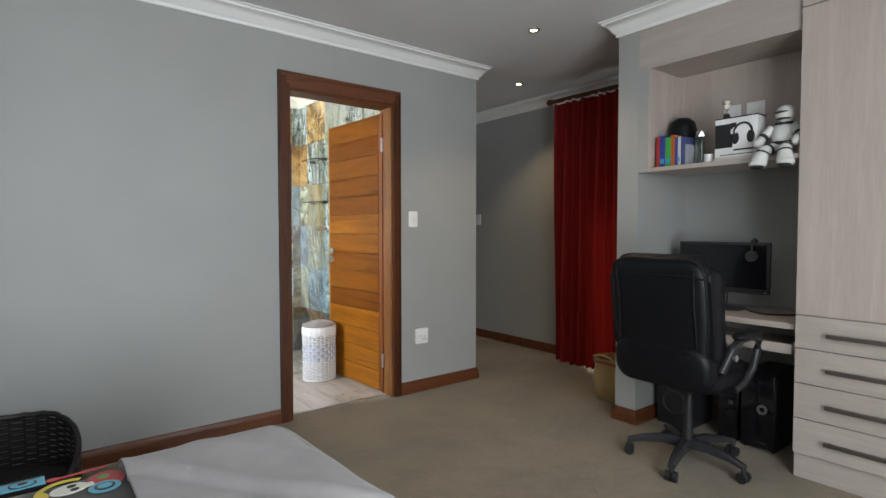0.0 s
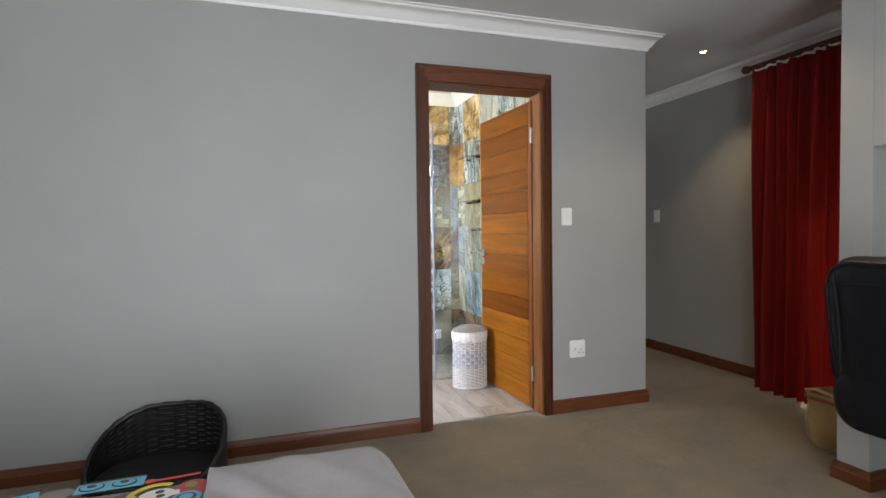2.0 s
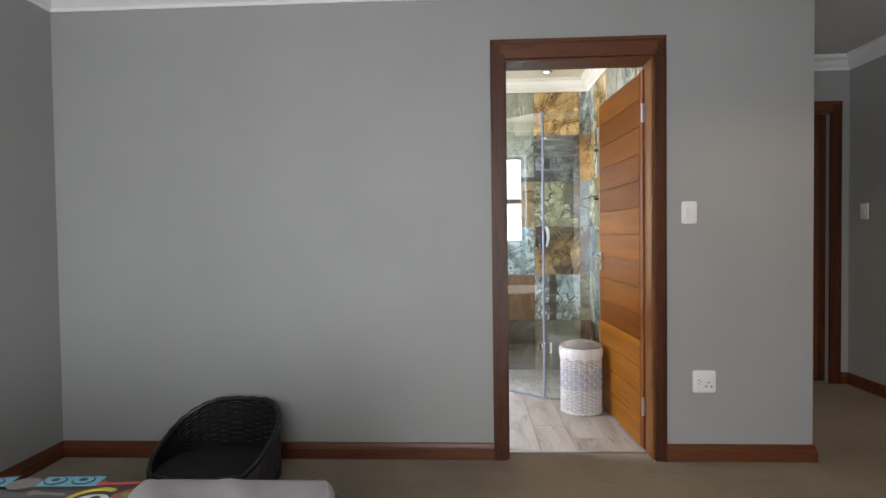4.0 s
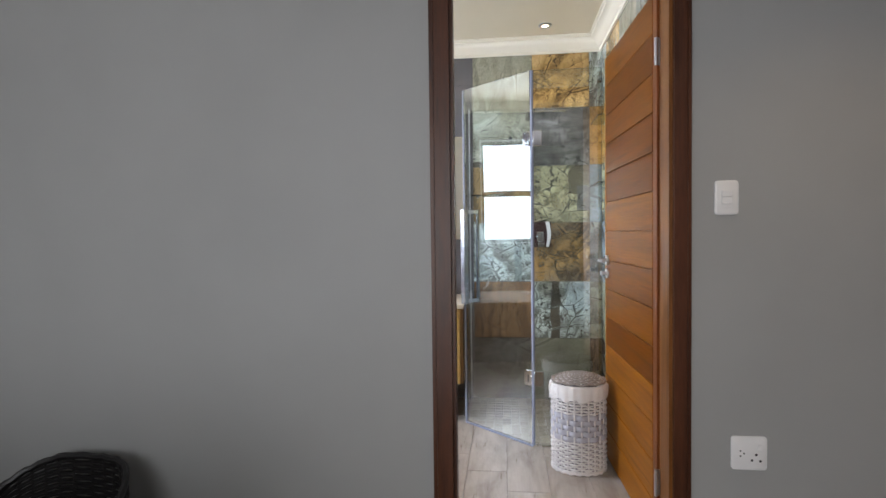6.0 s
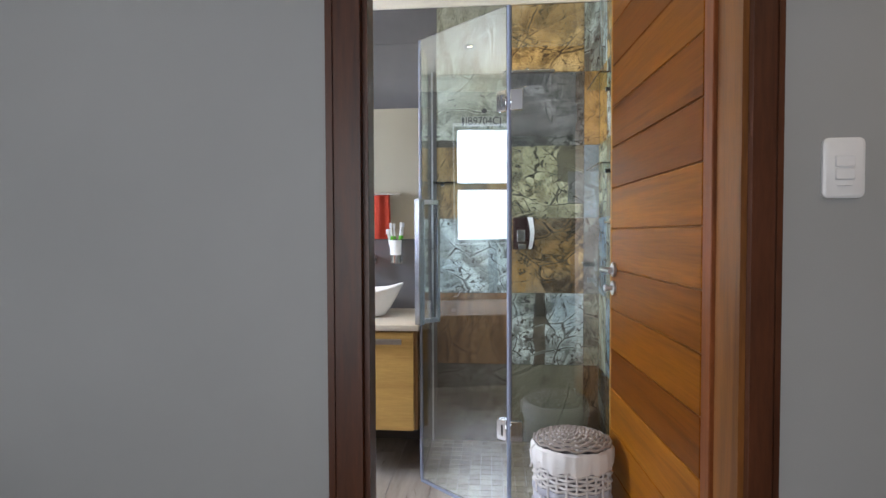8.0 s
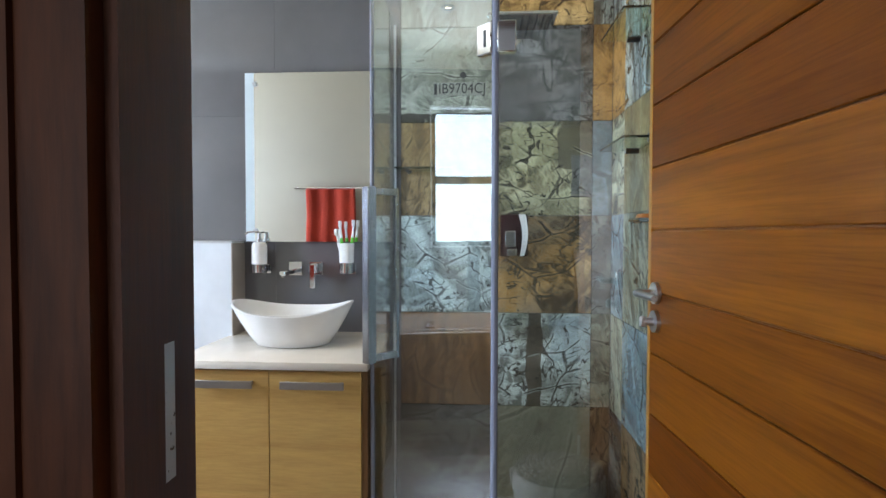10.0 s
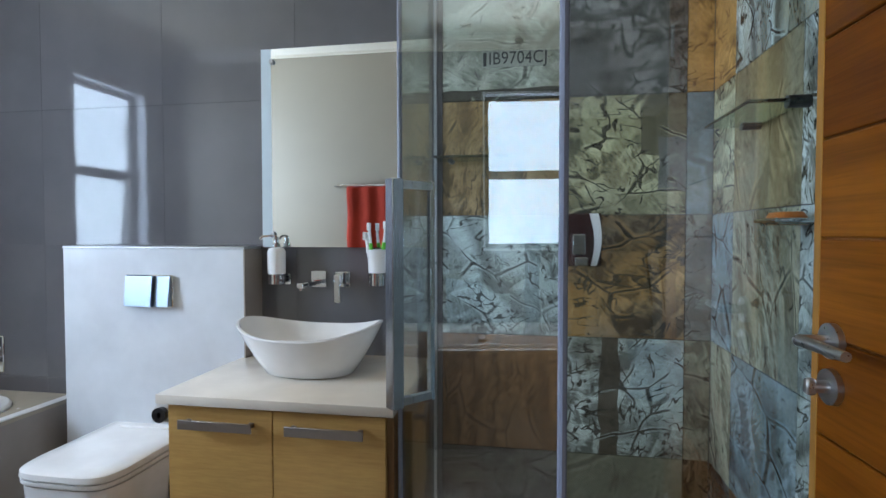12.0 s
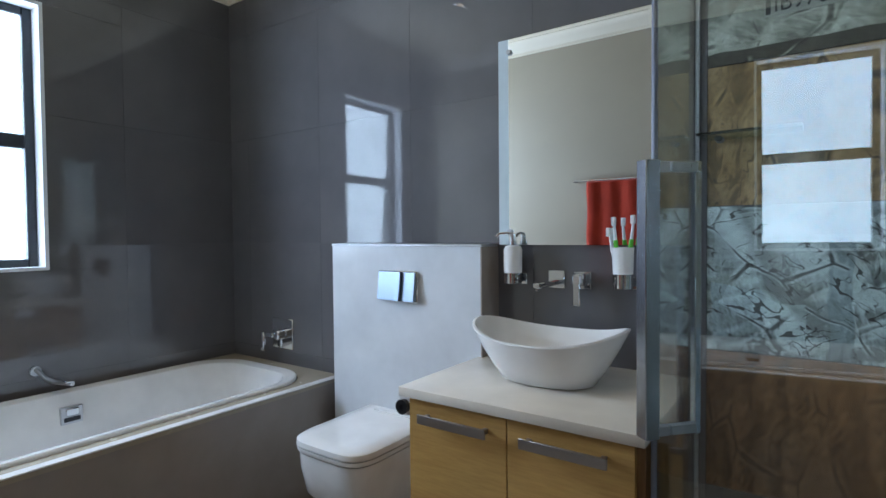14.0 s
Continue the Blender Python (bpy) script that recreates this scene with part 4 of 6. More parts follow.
part("rivet", rod((1.735, BY1 + 0.001, 1.872), (1.735, BY1 - 0.004, 1.872), 0.014, seg=20), M_INK, np_thing)

# ---- shower enclosure ----
H, L = Vector((1.838, 4.81, 0)), Vector((1.437, 5.16, 0))
D = (L - H).normalized()
N = Vector((-D.y, D.x, 0))
if N.y > 0:
    N = -N
GZ1 = 2.087


def slab_between(p, q, t, z0, z1, bevel=0.001):
    p, q = Vector(p), Vector(q)
    d = q - p
    a = math.atan2(d.y, d.x)
    bm = box(0, d.length, -t / 2, t / 2, z0, z1, bevel)
    return moved(bm, Matrix.Translation((p.x, p.y, 0)) @ Matrix.Rotation(a, 4, "Z"))


shower = thing("shower_enclosure", (1.838, 4.81, 0), "frameless clear glass shower enclosure with an angled door", "shower")
for nm, p, q in (("door_pane", H + D * 0.006, L - D * 0.004), ("fixed_pane", H + Vector((0.006, 0, 0)), Vector((BX1 - 0.003, 4.81, 0))), ("return_pane", L + Vector((0, 0.006, 0)), Vector((1.437, BY1 - 0.003, 0)))):
    bm = slab_between(p, q, 0.008, 0.012, GZ1)
    if nm == "door_pane":      # the door hangs a hair out of true
        mid = (H + L) / 2 + Vector((0, 0, 1.05))
        moved(bm, Matrix.Translation(mid) @ Matrix.Rotation(radians(0.3), 4, "Z") @ Matrix.Rotation(radians(-0.35), 4, D) @ Matrix.Translation(-mid))
    ob = part(nm, bm, M_GLASS, shower, "clear glass pane", False)
    ob.visible_shadow = False
for p, r in ((H, 0.009), (L, 0.009)):
    part("seal_strip", rod((p.x, p.y, 0.012), (p.x, p.y, GZ1), r, seg=8), M_SEAL, shower, "pale translucent seal strip")
part("wall_channel", box(1.428, 1.446, BY1 - 0.014, BY1 - 0.001, 0.0, GZ1), M_STEEL, shower)
part("wall_channel", box(BX1 - 0.014, BX1 - 0.001, 4.801, 4.819, 0.0, GZ1), M_STEEL, shower)
part("drip_rail", slab_between(H + N * 0.004, L + N * 0.004, 0.012, 0.002, 0.012), M_SEAL, shower)
for z in (1.715, 0.385):
    ang = math.atan2(D.y, D.x)
    bm = box(0.004, 0.055, -0.014, 0.014, z - 0.042, z + 0.042, 0.003)
    moved(bm, Matrix.Translation((H.x, H.y, 0)) @ Matrix.Rotation(ang, 4, "Z"))
    hinge = part("hinge", bm, M_CHROME, shower, "square polished hinge")
    part("clamp_plate", box(H.x + 0.004, H.x + 0.055, H.y - 0.014, H.y + 0.014, z - 0.042, z + 0.042, 0.003), M_CHROME, hinge)
    bm = box(0.022, 0.029, -0.0158, -0.013, z - 0.022, z + 0.022)
    bm = moved(bm, Matrix.Translation((H.x, H.y, 0)) @ Matrix.Rotation(ang + math.pi, 4, "Z") @ Matrix.Diagonal((-1, 1, 1, 1)))
    part("slot", bm, M_BLACK, hinge)
G = L - D * 0.05
for side, half, mat in ((1, 0.017, M_PULLO), (-1, 0.008, M_PULL)):
    bar = G + N * (0.053 if side > 0 else -0.068)
    bm = box(-half, half, -half, half, 0.765, 1.345, 0.002)
    handle = part("handle", moved(bm, Matrix.Translation(bar) @ Matrix.Rotation(math.atan2(D.y, D.x), 4, "Z")), mat, shower, "square steel pull bar")
    for z in (0.778, 1.332):
        part("standoff", slab_between(G + N * (0.005 * side), G + N * (0.052 if side > 0 else -0.066), 0.016, z - 0.010, z + 0.010), M_STEEL, handle)

# shower fittings
mixer = thing("shower_mixer", (1.95, BY1, 1.15), "square chrome shower mixer on the tiled wall", "shower mixer")
# Dark red reflections on chrome are put into the plate colour.
part("plate", box(1.893, 2.011, BY1 - 0.008, BY1, 1.095, 1.275, 0.003), plain("plate_dark_reflections", lin(0.035, 0.012, 0.012), 0.06), mixer, "chrome backplate, dark reflections in its colour")
part("body", box(1.912, 1.955, BY1 - 0.05, BY1 - 0.007, 1.135, 1.205, 0.004), M_CHROME, mixer)
part("outlet", box(1.920, 1.962, BY1 - 0.062, BY1 - 0.008, 1.098, 1.128, 0.004), M_CHROME, mixer)
own = loft([([(1.984 + 0.012 * math.sin(f * 3.1) + dx, BY1 - 0.020 - 0.020 * math.sin(f * 3.1) + dy) for dx, dy in ((-0.009 - 0.006 * f, -0.006), (0.010 + 0.004 * f, -0.006), (0.010 + 0.004 * f, 0.008), (-0.009 - 0.006 * f, 0.008))], 1.098 + 0.176 * f) for f in (0, 0.15, 0.3, 0.45, 0.6, 0.75, 0.9, 1.0)])
# The window's reflection on chrome is put into the lever's colour.
part("lever", own, plain("lever_window_glint", lin(0.75, 0.75, 0.75), 0.1), mixer, "curved lever, window reflection in its pale colour")
rain = thing("rain_shower", (1.95, BY1, 1.93), "square chrome rain shower head on a wall arm", "shower head")
part("arm", tube([(1.95, BY1 - 0.001, 2.02), (1.95, BY1 - 0.12, 2.02), (1.95, BY1 - 0.26, 2.02), (1.95, BY1 - 0.30, 2.005), (1.95, BY1 - 0.30, 1.965)], 0.010), M_CHROME, rain)
part("flange", rod((1.95, BY1, 2.02), (1.95, BY1 - 0.008, 2.02), 0.028, seg=24), M_CHROME, rain)
head = part("head", box(1.83, 2.07, BY1 - 0.42, BY1 - 0.18, 1.955, 1.967, 0.003), M_CHROME, rain)
bm = bmesh.new()
for i in range(9):
    for j in range(9):
        rod((1.85 + i * 0.025, BY1 - 0.40 + j * 0.025, 1.9555), (1.85 + i * 0.025, BY1 - 0.40 + j * 0.025, 1.951), 0.004, seg=6, bm=bm)
tagged(part("nozzles", bm, M_RUBBER, head), kind="stuff")
for z, y0, y1 in ((1.487, 5.04, 5.33), (1.880, 5.04, 5.33)):
    sh = thing("glass_shelf", (BX1, (y0 + y1) / 2, z), "small green-edged glass shelf in the shower", "shelf", "shower shelves")
    part("pane", box(BX1 - 0.13, BX1 - 0.004, y0, y1, z, z + 0.008, 0.002), M_GREENGLASS, sh)
    for y in (y0 + 0.02, y1 - 0.02):
        part("bracket", rod((BX1, y, z + 0.004), (BX1 - 0.045, y, z + 0.004), 0.014, seg=16), M_BLACK, sh)
soap = thing("soap_dish", (BX1, 5.03, 1.22), "chrome soap holder with an amber soap bar", "soap dish")
part("rail", tube([(BX1, 4.99, 1.235), (BX1 - 0.09, 4.99, 1.235), (BX1 - 0.09, 5.09, 1.235), (BX1, 5.09, 1.235)], 0.005), M_CHROME, soap)
part("tray", box(BX1 - 0.085, BX1 - 0.01, 4.995, 5.085, 1.225, 1.231, 0.002), M_GREENGLASS, soap)
part("soap_bar", loft([(rounded(BX1 - 0.05, 5.04, 0.028, 0.040, 0.018), 1.231), (rounded(BX1 - 0.05, 5.04, 0.030, 0.042, 0.020), 1.243), (rounded(BX1 - 0.05, 5.04, 0.024, 0.036, 0.016), 1.253)]), plain("amber_soap", lin(0.50, 0.16, 0.03), 0.3), soap, "amber soap bar")
bottle_c = thing("corner_shelf", (1.50, BY1, 1.46), "thin glass shelf on the shower wall", "shelf", "shower shelves")
part("pane", box(1.455, 1.70, BY1 - 0.12, BY1 - 0.003, 1.46, 1.468, 0.002), M_GREENGLASS, bottle_c)
part("bracket", rod((1.50, BY1, 1.464), (1.50, BY1 - 0.04, 1.464), 0.012), M_BLACK, bottle_c)
drain = thing("floor_drain", (1.93, 5.2, 0.0), "small square steel floor drain", "drain")
part("grate", box(1.88, 1.98, 5.15, 5.25, 0.0, 0.003, 0.001), M_STEEL, drain)

# ---- vanity, basin, mirror ----
VX0, VX1, VY0 = 0.766, 1.402, 5.13
vanity = thing("vanity_cabinet", ((VX0 + VX1) / 2, BY1, 0.25), "wall-hung oak veneer vanity cabinet with two doors", "cabinet")
part("body", box(VX0, VX1 + 0.018, VY0 + 0.02, BY1 - 0.001, 0.25, 0.727, 0.001), wood("oak_side", lin(0.20, 0.10, 0.035), lin(0.34, 0.19, 0.075), "z", 0.4), vanity, "darker oak carcass")
for a, b, h0, h1 in ((VX0, 1.0815, 0.818, 1.037), (1.0845, VX1, 1.132, 1.350)):
    dr = part("door", box(a, b, VY0, VY0 + 0.019, 0.252, 0.722, 0.001), M_OAK, vanity)
    bm = box(h0, h1, VY0 - 0.034, VY0 - 0.028, 0.668, 0.694, 0.001)
    hd = part("handle", bm, M_BRONZE, dr, "flat satin grey metal bar handle")
    for x in (h0 + 0.015, h1 - 0.015):
        part("foot", box(x - 0.006, x + 0.006, VY0 - 0.029, VY0, 0.675, 0.687), M_BRONZE, dr)
solo("countertop", box(0.739, 1.428, 5.112, BY1 - 0.001, 0.729, 0.757, 0.003, 2), M_STONE, "cream stone countertop on the vanity", "countertop")


def vessel(cx, cy, z):
    """A boat-shaped bowl: oval, its ends higher than its middle."""
    def ring(hx, hy, lift, base):
        out = []
        for k in range(48):
            a = 2 * math.pi * k / 48
            c, s = math.cos(a), math.sin(a)
            px = math.copysign(abs(c) ** 0.85, c) * hx
            py = math.copysign(abs(s) ** 0.95, s) * hy
            out.append((cx + px, cy + py, z + base + lift * abs(c) ** 2.2))
        return out
    rings = [ring(0.13, 0.085, 0, 0), ring(0.145, 0.10, 0, 0.006), ring(0.175, 0.125, 0.006, 0.045), ring(0.208, 0.150, 0.018, 0.09), ring(0.238, 0.168, 0.040, 0.128), ring(0.236, 0.166, 0.040, 0.133), ring(0.229, 0.160, 0.040, 0.133), ring(0.20, 0.142, 0.018, 0.095), ring(0.16, 0.112, 0.005, 0.050), ring(0.10, 0.07, 0, 0.024), ring(0.03, 0.02, 0, 0.018)]
    bm, rows = bmesh.new(), []
    for r in rings:
        rows.append([bm.verts.new(p) for p in r])
    for ra, rb in zip(rows, rows[1:]):
        for j in range(48):
            bm.faces.new((ra[j], ra[(j + 1) % 48], rb[(j + 1) % 48], rb[j]))
    bm.faces.new(rows[0][::-1])
    bm.faces.new(rows[-1])
    bmesh.ops.recalc_face_normals(bm, faces=bm.faces)
    return bm


basin = thing("vessel_basin", (1.072, 5.41, 0.757), "white ceramic boat-shaped vessel basin on the countertop", "basin")
part("bowl", vessel(1.072, 5.41, 0.757), M_CERAMIC, basin)
part("drain", rod((1.072, 5.41, 0.774), (1.072, 5.41, 0.779), 0.022, seg=20), M_CHROME, basin)

MX0, MX1, MZ0, MZ1, MY = 0.775, 1.425, 1.156, 1.893, BY1 - 0.012
mirror = thing("mirror", ((MX0 + MX1) / 2, MY, MZ0), "frameless wall mirror with a frosted edge band", "mirror")
part("mirror_glass", box(MX0 + 0.040, MX1, MY - 0.006, MY - 0.001, MZ0, MZ1), M_MIRROR, mirror, "", False)
part("frosted_band", box(MX0, MX0 + 0.040, MY - 0.006, MY - 0.001, MZ0, MZ1), M_FROST, mirror, "frosted pale blue strip", False)
part("backing", box(MX0 + 0.02, MX1 - 0.02, MY - 0.001, BY1, MZ0 + 0.02, MZ1 - 0.02), M_GREYPART, mirror)
for x, z in ((MX0 + 0.045, MZ1 - 0.048), (MX0 + 0.045, MZ0 + 0.048)):
    part("screw_cap", rod((x, MY - 0.006, z), (x, MY - 0.016, z), 0.011, 0.008, seg=18), M_STEEL, mirror)

tap = thing("basin_tap", (0.99, BY1, 1.0), "wall-mounted square chrome basin spout", "tap")
part("plate", box(0.962, 1.022, BY1 - 0.008, BY1, 1.006, 1.068, 0.002), M_CHROME, tap)
part("spout", box(0.980, 1.004, BY1 - 0.17, BY1 - 0.007, 1.018, 1.036, 0.003), M_CHROME, tap)
part("nozzle", rod((0.992, BY1 - 0.158, 1.018), (0.992, BY1 - 0.158, 1.010), 0.008), M_CHROME, tap)
lev = thing("tap_lever", (1.085, BY1, 0.98), "square chrome mixer lever on the wall", "tap")
part("plate", box(1.055, 1.115, BY1 - 0.008, BY1, 1.008, 1.066, 0.002), M_CHROME, lev)
part("body", box(1.065, 1.105, BY1 - 0.055, BY1 - 0.007, 1.022, 1.062, 0.004), M_CHROME, lev)
part("lever", box(1.072, 1.098, BY1 - 0.066, BY1 - 0.054, 0.955, 1.060, 0.004), M_CHROME, lev)


def holder(name, label, x, filler):
    t = thing(name, (x, BY1, 1.03), label, name.replace("_", " "))
    part("bracket", box(x - 0.018, x + 0.030, BY1 - 0.012, BY1, 1.015, 1.055, 0.002), M_CHROME, t)
    part("ring", lathe([(0.026, 0.0), (0.031, 0.0), (0.031, 0.045), (0.026, 0.045)], (x, BY1 - 0.06, 1.022), caps=True), M_CHROME, t)
    part("arm", box(x - 0.006, x + 0.006, BY1 - 0.035, BY1 - 0.011, 1.03, 1.045), M_CHROME, t)
    part("cup", lathe([(0.0, 0.0), (0.030, 0.0), (0.033, 0.01), (0.033, 0.085), (0.026, 0.098), (0.012, 0.102), (0.0, 0.102)] if filler == "pump" else [(0.0, 0.0), (0.030, 0.0), (0.034, 0.095), (0.030, 0.095), (0.026, 0.02), (0.0, 0.02)], (x, BY1 - 0.06, 1.055)), M_CERAMIC, t)
    return t


hs = holder("soap_dispenser", "white soap dispenser in a chrome wall holder", 0.852, "pump")
part("pump", rod((0.852, BY1 - 0.06, 1.157), (0.852, BY1 - 0.06, 1.195), 0.008), M_CHROME, hs)
part("collar", rod((0.852, BY1 - 0.06, 1.152), (0.852, BY1 - 0.06, 1.170), 0.014, seg=18), M_CHROME, hs)
part("nozzle", tube([(0.852, BY1 - 0.06, 1.195), (0.835, BY1 - 0.075, 1.198), (0.815, BY1 - 0.09, 1.196), (0.806, BY1 - 0.097, 1.186)], 0.005), M_CHROME, hs)
holder("toothbrush_holder", "white tumbler in a chrome wall holder", 1.235, "cup")
M_GREEN = plain("green_plastic", lin(0.12, 0.50, 0.03), 0.35)
for dx, dy, tx, ty, hgt, white in ((-0.012, -0.005, -0.016, 0.0, 0.155, False), (0.014, 0.004, 0.018, 0.0, 0.16, False), (-0.020, 0.010, -0.034, 0.01, 0.12, True)):
    x, y = 1.235 + dx, BY1 - 0.06 + dy
    tb = thing("toothbrush", (x, y, 1.076), "white toothbrush standing in the tumbler" if white else "green and white electric toothbrush standing in the tumbler", "toothbrush", "toothbrushes")
    e = Vector((x + tx * 0.6, y + ty, 1.076 + hgt * 0.62))
    part("grip", rod((x, y, 1.078), e, 0.008, 0.007), M_WHITE if white else M_GREEN, tb)
    part("neck", rod(e, e + Vector((tx * 0.3, ty, hgt * 0.33)), 0.0055, 0.004), M_WHITE, tb)
    part("brush_head", box(e.x + tx * 0.3 - 0.006, e.x + tx * 0.3 + 0.006, e.y - 0.012, e.y + 0.004, e.z + hgt * 0.33 - 0.006, e.z + hgt * 0.33 + 0.022, 0.002), M_WHITE, tb)

# ---- cistern wall and toilet ----
CX0, CX1, CY0, CZ1 = 0.004, 0.757, 5.552, 1.150
cist = thing("cistern_wall", ((CX0 + CX1) / 2, BY1, 0), "low boxed cistern wall with white glossy cladding", "cistern wall")
part("body", box(CX0, CX1, CY0, BY1 - 0.0005, 0, CZ1, 0.001), CISTILE, cist)
part("top_trim", box(CX0 - 0.002, CX1 + 0.002, CY0 - 0.003, BY1 - 0.0005, CZ1, CZ1 + 0.010, 0.002), M_STEEL, cist, "steel edge trim")
part("side_trim", box(CX1 - 0.001, CX1 + 0.004, CY0 - 0.003, BY1 - 0.0006, 0, CZ1), TUBSIDE, cist, "taupe side face")
flush = thing("flush_plate", (0.378, CY0, 0.934), "chrome dual flush plate", "flush plate")
part("plate", box(0.280, 0.476, CY0 - 0.010, CY0, 0.934, 1.054, 0.003), M_CHROME, flush)


def wedge(x0, x1, z0, z1, y, rise):
    """A button that leans back, thicker at its foot and towards one side, its face slightly curved."""
    bm, n = bmesh.new(), 14
    front = [(x0 + (x1 - x0) * i / n, y - rise * i / n) for i in range(n + 1)]
    outline = front + [(x1, CY0 - 0.0095), (x0, CY0 - 0.0095)]
    low, up = [bm.verts.new((px, py - (0.014 if py < CY0 - 0.010 else 0.0), z0)) for px, py in outline], [bm.verts.new((px, py, z1)) for px, py in outline]
    for i in range(len(outline)):
        j = (i + 1) % len(outline)
        bm.faces.new((low[i], low[j], up[j], up[i]))
    bm.faces.new(low)
    bm.faces.new(up)
    bmesh.ops.recalc_face_normals(bm, faces=bm.faces)
    return bm


part("button", wedge(0.285, 0.404, 0.939, 1.049, CY0 - 0.012, 0.0125), M_SATIN, flush)
part("button", wedge(0.408, 0.471, 0.939, 1.049, CY0 - 0.012, 0.0058), M_SATIN, flush)

TC = 0.378
wc = thing("toilet", (TC, CY0, 0.13), "white wall-hung toilet with a closed square lid", "toilet")


def wc_line(y0, hx, r):
    """Outline of the bowl, round in front and straight behind."""
    out = []
    for k in range(25):
        a = math.pi + math.pi * k / 24
        c, s = math.cos(a), math.sin(a)
        px = math.copysign(abs(c) ** 0.42, c) * hx
        py = -abs(s) ** 0.5 * r
        out.append((TC + px, y0 + r + py))
    out.append((TC + hx, CY0))
    out.append((TC - hx, CY0))
    return out


part("bowl", loft([(wc_line(5.33, 0.11, 0.14), 0.15), (wc_line(5.25, 0.137, 0.16), 0.19), (wc_line(5.165, 0.158, 0.17), 0.29), (wc_line(5.145, 0.166, 0.18), 0.38), (wc_line(5.14, 0.168, 0.18), 0.440)]), M_CERAMIC, wc)
part("seat", loft([(wc_line(5.136, 0.170, 0.18), 0.445), (wc_line(5.133, 0.172, 0.18), 0.449), (wc_line(5.133, 0.172, 0.18), 0.460)]), M_CERAMIC, wc)
part("lid", loft([(wc_line(5.133, 0.172, 0.18), 0.464), (wc_line(5.130, 0.173, 0.18), 0.468), (wc_line(5.132, 0.172, 0.18), 0.484), (wc_line(5.144, 0.160, 0.17), 0.4915), (wc_line(5.19, 0.11, 0.13), 0.493)]), M_CERAMIC, wc)
part("hinge_bar", box(TC - 0.10, TC + 0.10, CY0 - 0.05, CY0 - 0.012, 0.482, 0.500, 0.004), M_CERAMIC, wc)
part("fixing_cap", box(TC + 0.160, TC + 0.168, 5.42, 5.46, 0.25, 0.37, 0.002), M_GREYPART, wc)
roll = thing("toilet_roll_holder", (0.733, 5.2, 0.66), "nearly used toilet paper roll on a dark holder beside the vanity", "toilet roll")
part("plate", box(VX0 - 0.004, VX0, 5.17, 5.23, 0.665, 0.715, 0.001), M_BLACK, roll)
part("rod", rod((0.733, 5.132, 0.689), (0.733, 5.262, 0.689), 0.008), M_BLACK, roll)
part("arm", rod((0.733, 5.256, 0.689), (VX0 - 0.001, 5.256, 0.689), 0.007), M_BLACK, roll)
part("paper", rod((0.733, 5.150, 0.689), (0.733, 5.250, 0.689), 0.030, seg=28), M_LINER, roll, "white paper roll")
part("end_cap", rod((0.733, 5.150, 0.689), (0.733, 5.132, 0.689), 0.020, 0.022, seg=20), M_BLACK, roll)

# ---- bath ----
TX1, TY0, RZ = -0.055, Y_NB + 0.008, 0.545
tub = thing("bathtub", (-0.48, 4.8, 0), "built-in white bathtub with a pale tiled deck", "bathtub")
part("panel", box(TX1 - 0.02, TX1, TY0, BY1 - 0.0005, 0, RZ - 0.014), TUBSIDE, tub, "tiled side panel, floor reflection in its taupe colour")
ocx, ocy, ohx, ohy = (BX0 + TX1) / 2 - 0.018, (4.08 + 5.56) / 2, 0.345, 0.74
own = bmesh.new()
outer = [(TX1 + 0.004, BY1 - 0.0005), (BX0 + 0.0005, BY1 - 0.0005), (BX0 + 0.0005, TY0), (TX1 + 0.004, TY0)]
hole_in = rounded(ocx, ocy, ohx + 0.015, ohy + 0.015, 0.20, 8)
top_o = [own.verts.new((x, y, RZ)) for x, y in outer]
top_h = [own.verts.new((x, y, RZ)) for x, y in hole_in]
low_o = [own.verts.new((x, y, RZ - 0.014)) for x, y in outer]
n = len(top_h)
q = n // 4
for c in range(4):
    seg = [top_h[(c * q + i) % n] for i in range(q)]
    for a, b in zip(seg, seg[1:]):
        own.faces.new((top_o[c], a, b))
    own.faces.new((top_o[c], seg[-1], top_h[((c + 1) * q) % n], top_o[(c + 1) % 4]))
    own.faces.new((top_o[c], top_o[(c + 1) % 4], low_o[(c + 1) % 4], low_o[c]))
bmesh.ops.recalc_face_normals(own, faces=own.faces)
part("deck", own, TUBDECK, tub, "pale tiled deck", False)
steps = [(0.016, RZ - 0.004), (0.016, RZ + 0.008), (0.010, RZ + 0.014), (-0.012, RZ + 0.014), (-0.035, RZ + 0.006), (-0.05, RZ - 0.03), (-0.075, RZ - 0.20), (-0.11, RZ - 0.34), (-0.16, RZ - 0.385)]
part("shell", loft([(rounded(ocx, ocy, ohx + d, ohy + d, max(0.05, 0.20 + d * 0.6), 8), z) for d, z in steps][::1], caps=False), M_ACRYL, tub, "white acrylic shell")
part("shell_floor", loft([(rounded(ocx, ocy, ohx - 0.155, ohy - 0.155, 0.11, 8), RZ - 0.388), (rounded(ocx, ocy, ohx - 0.155, ohy - 0.155, 0.11, 8), RZ - 0.384)]), M_ACRYL, tub)
part("edge_trim", box(TX1 - 0.030, TX1 + 0.006, TY0, BY1 - 0.001, RZ + 0.0005, RZ + 0.006, 0.002), M_ACRYL, tub, "white edge trim along the deck")
over = part("overflow", box(ocx - ohx + 0.052, ocx - ohx + 0.072, 4.79, 4.87, 0.430, 0.500, 0.003), M_STEEL, tub, "square chrome overflow")
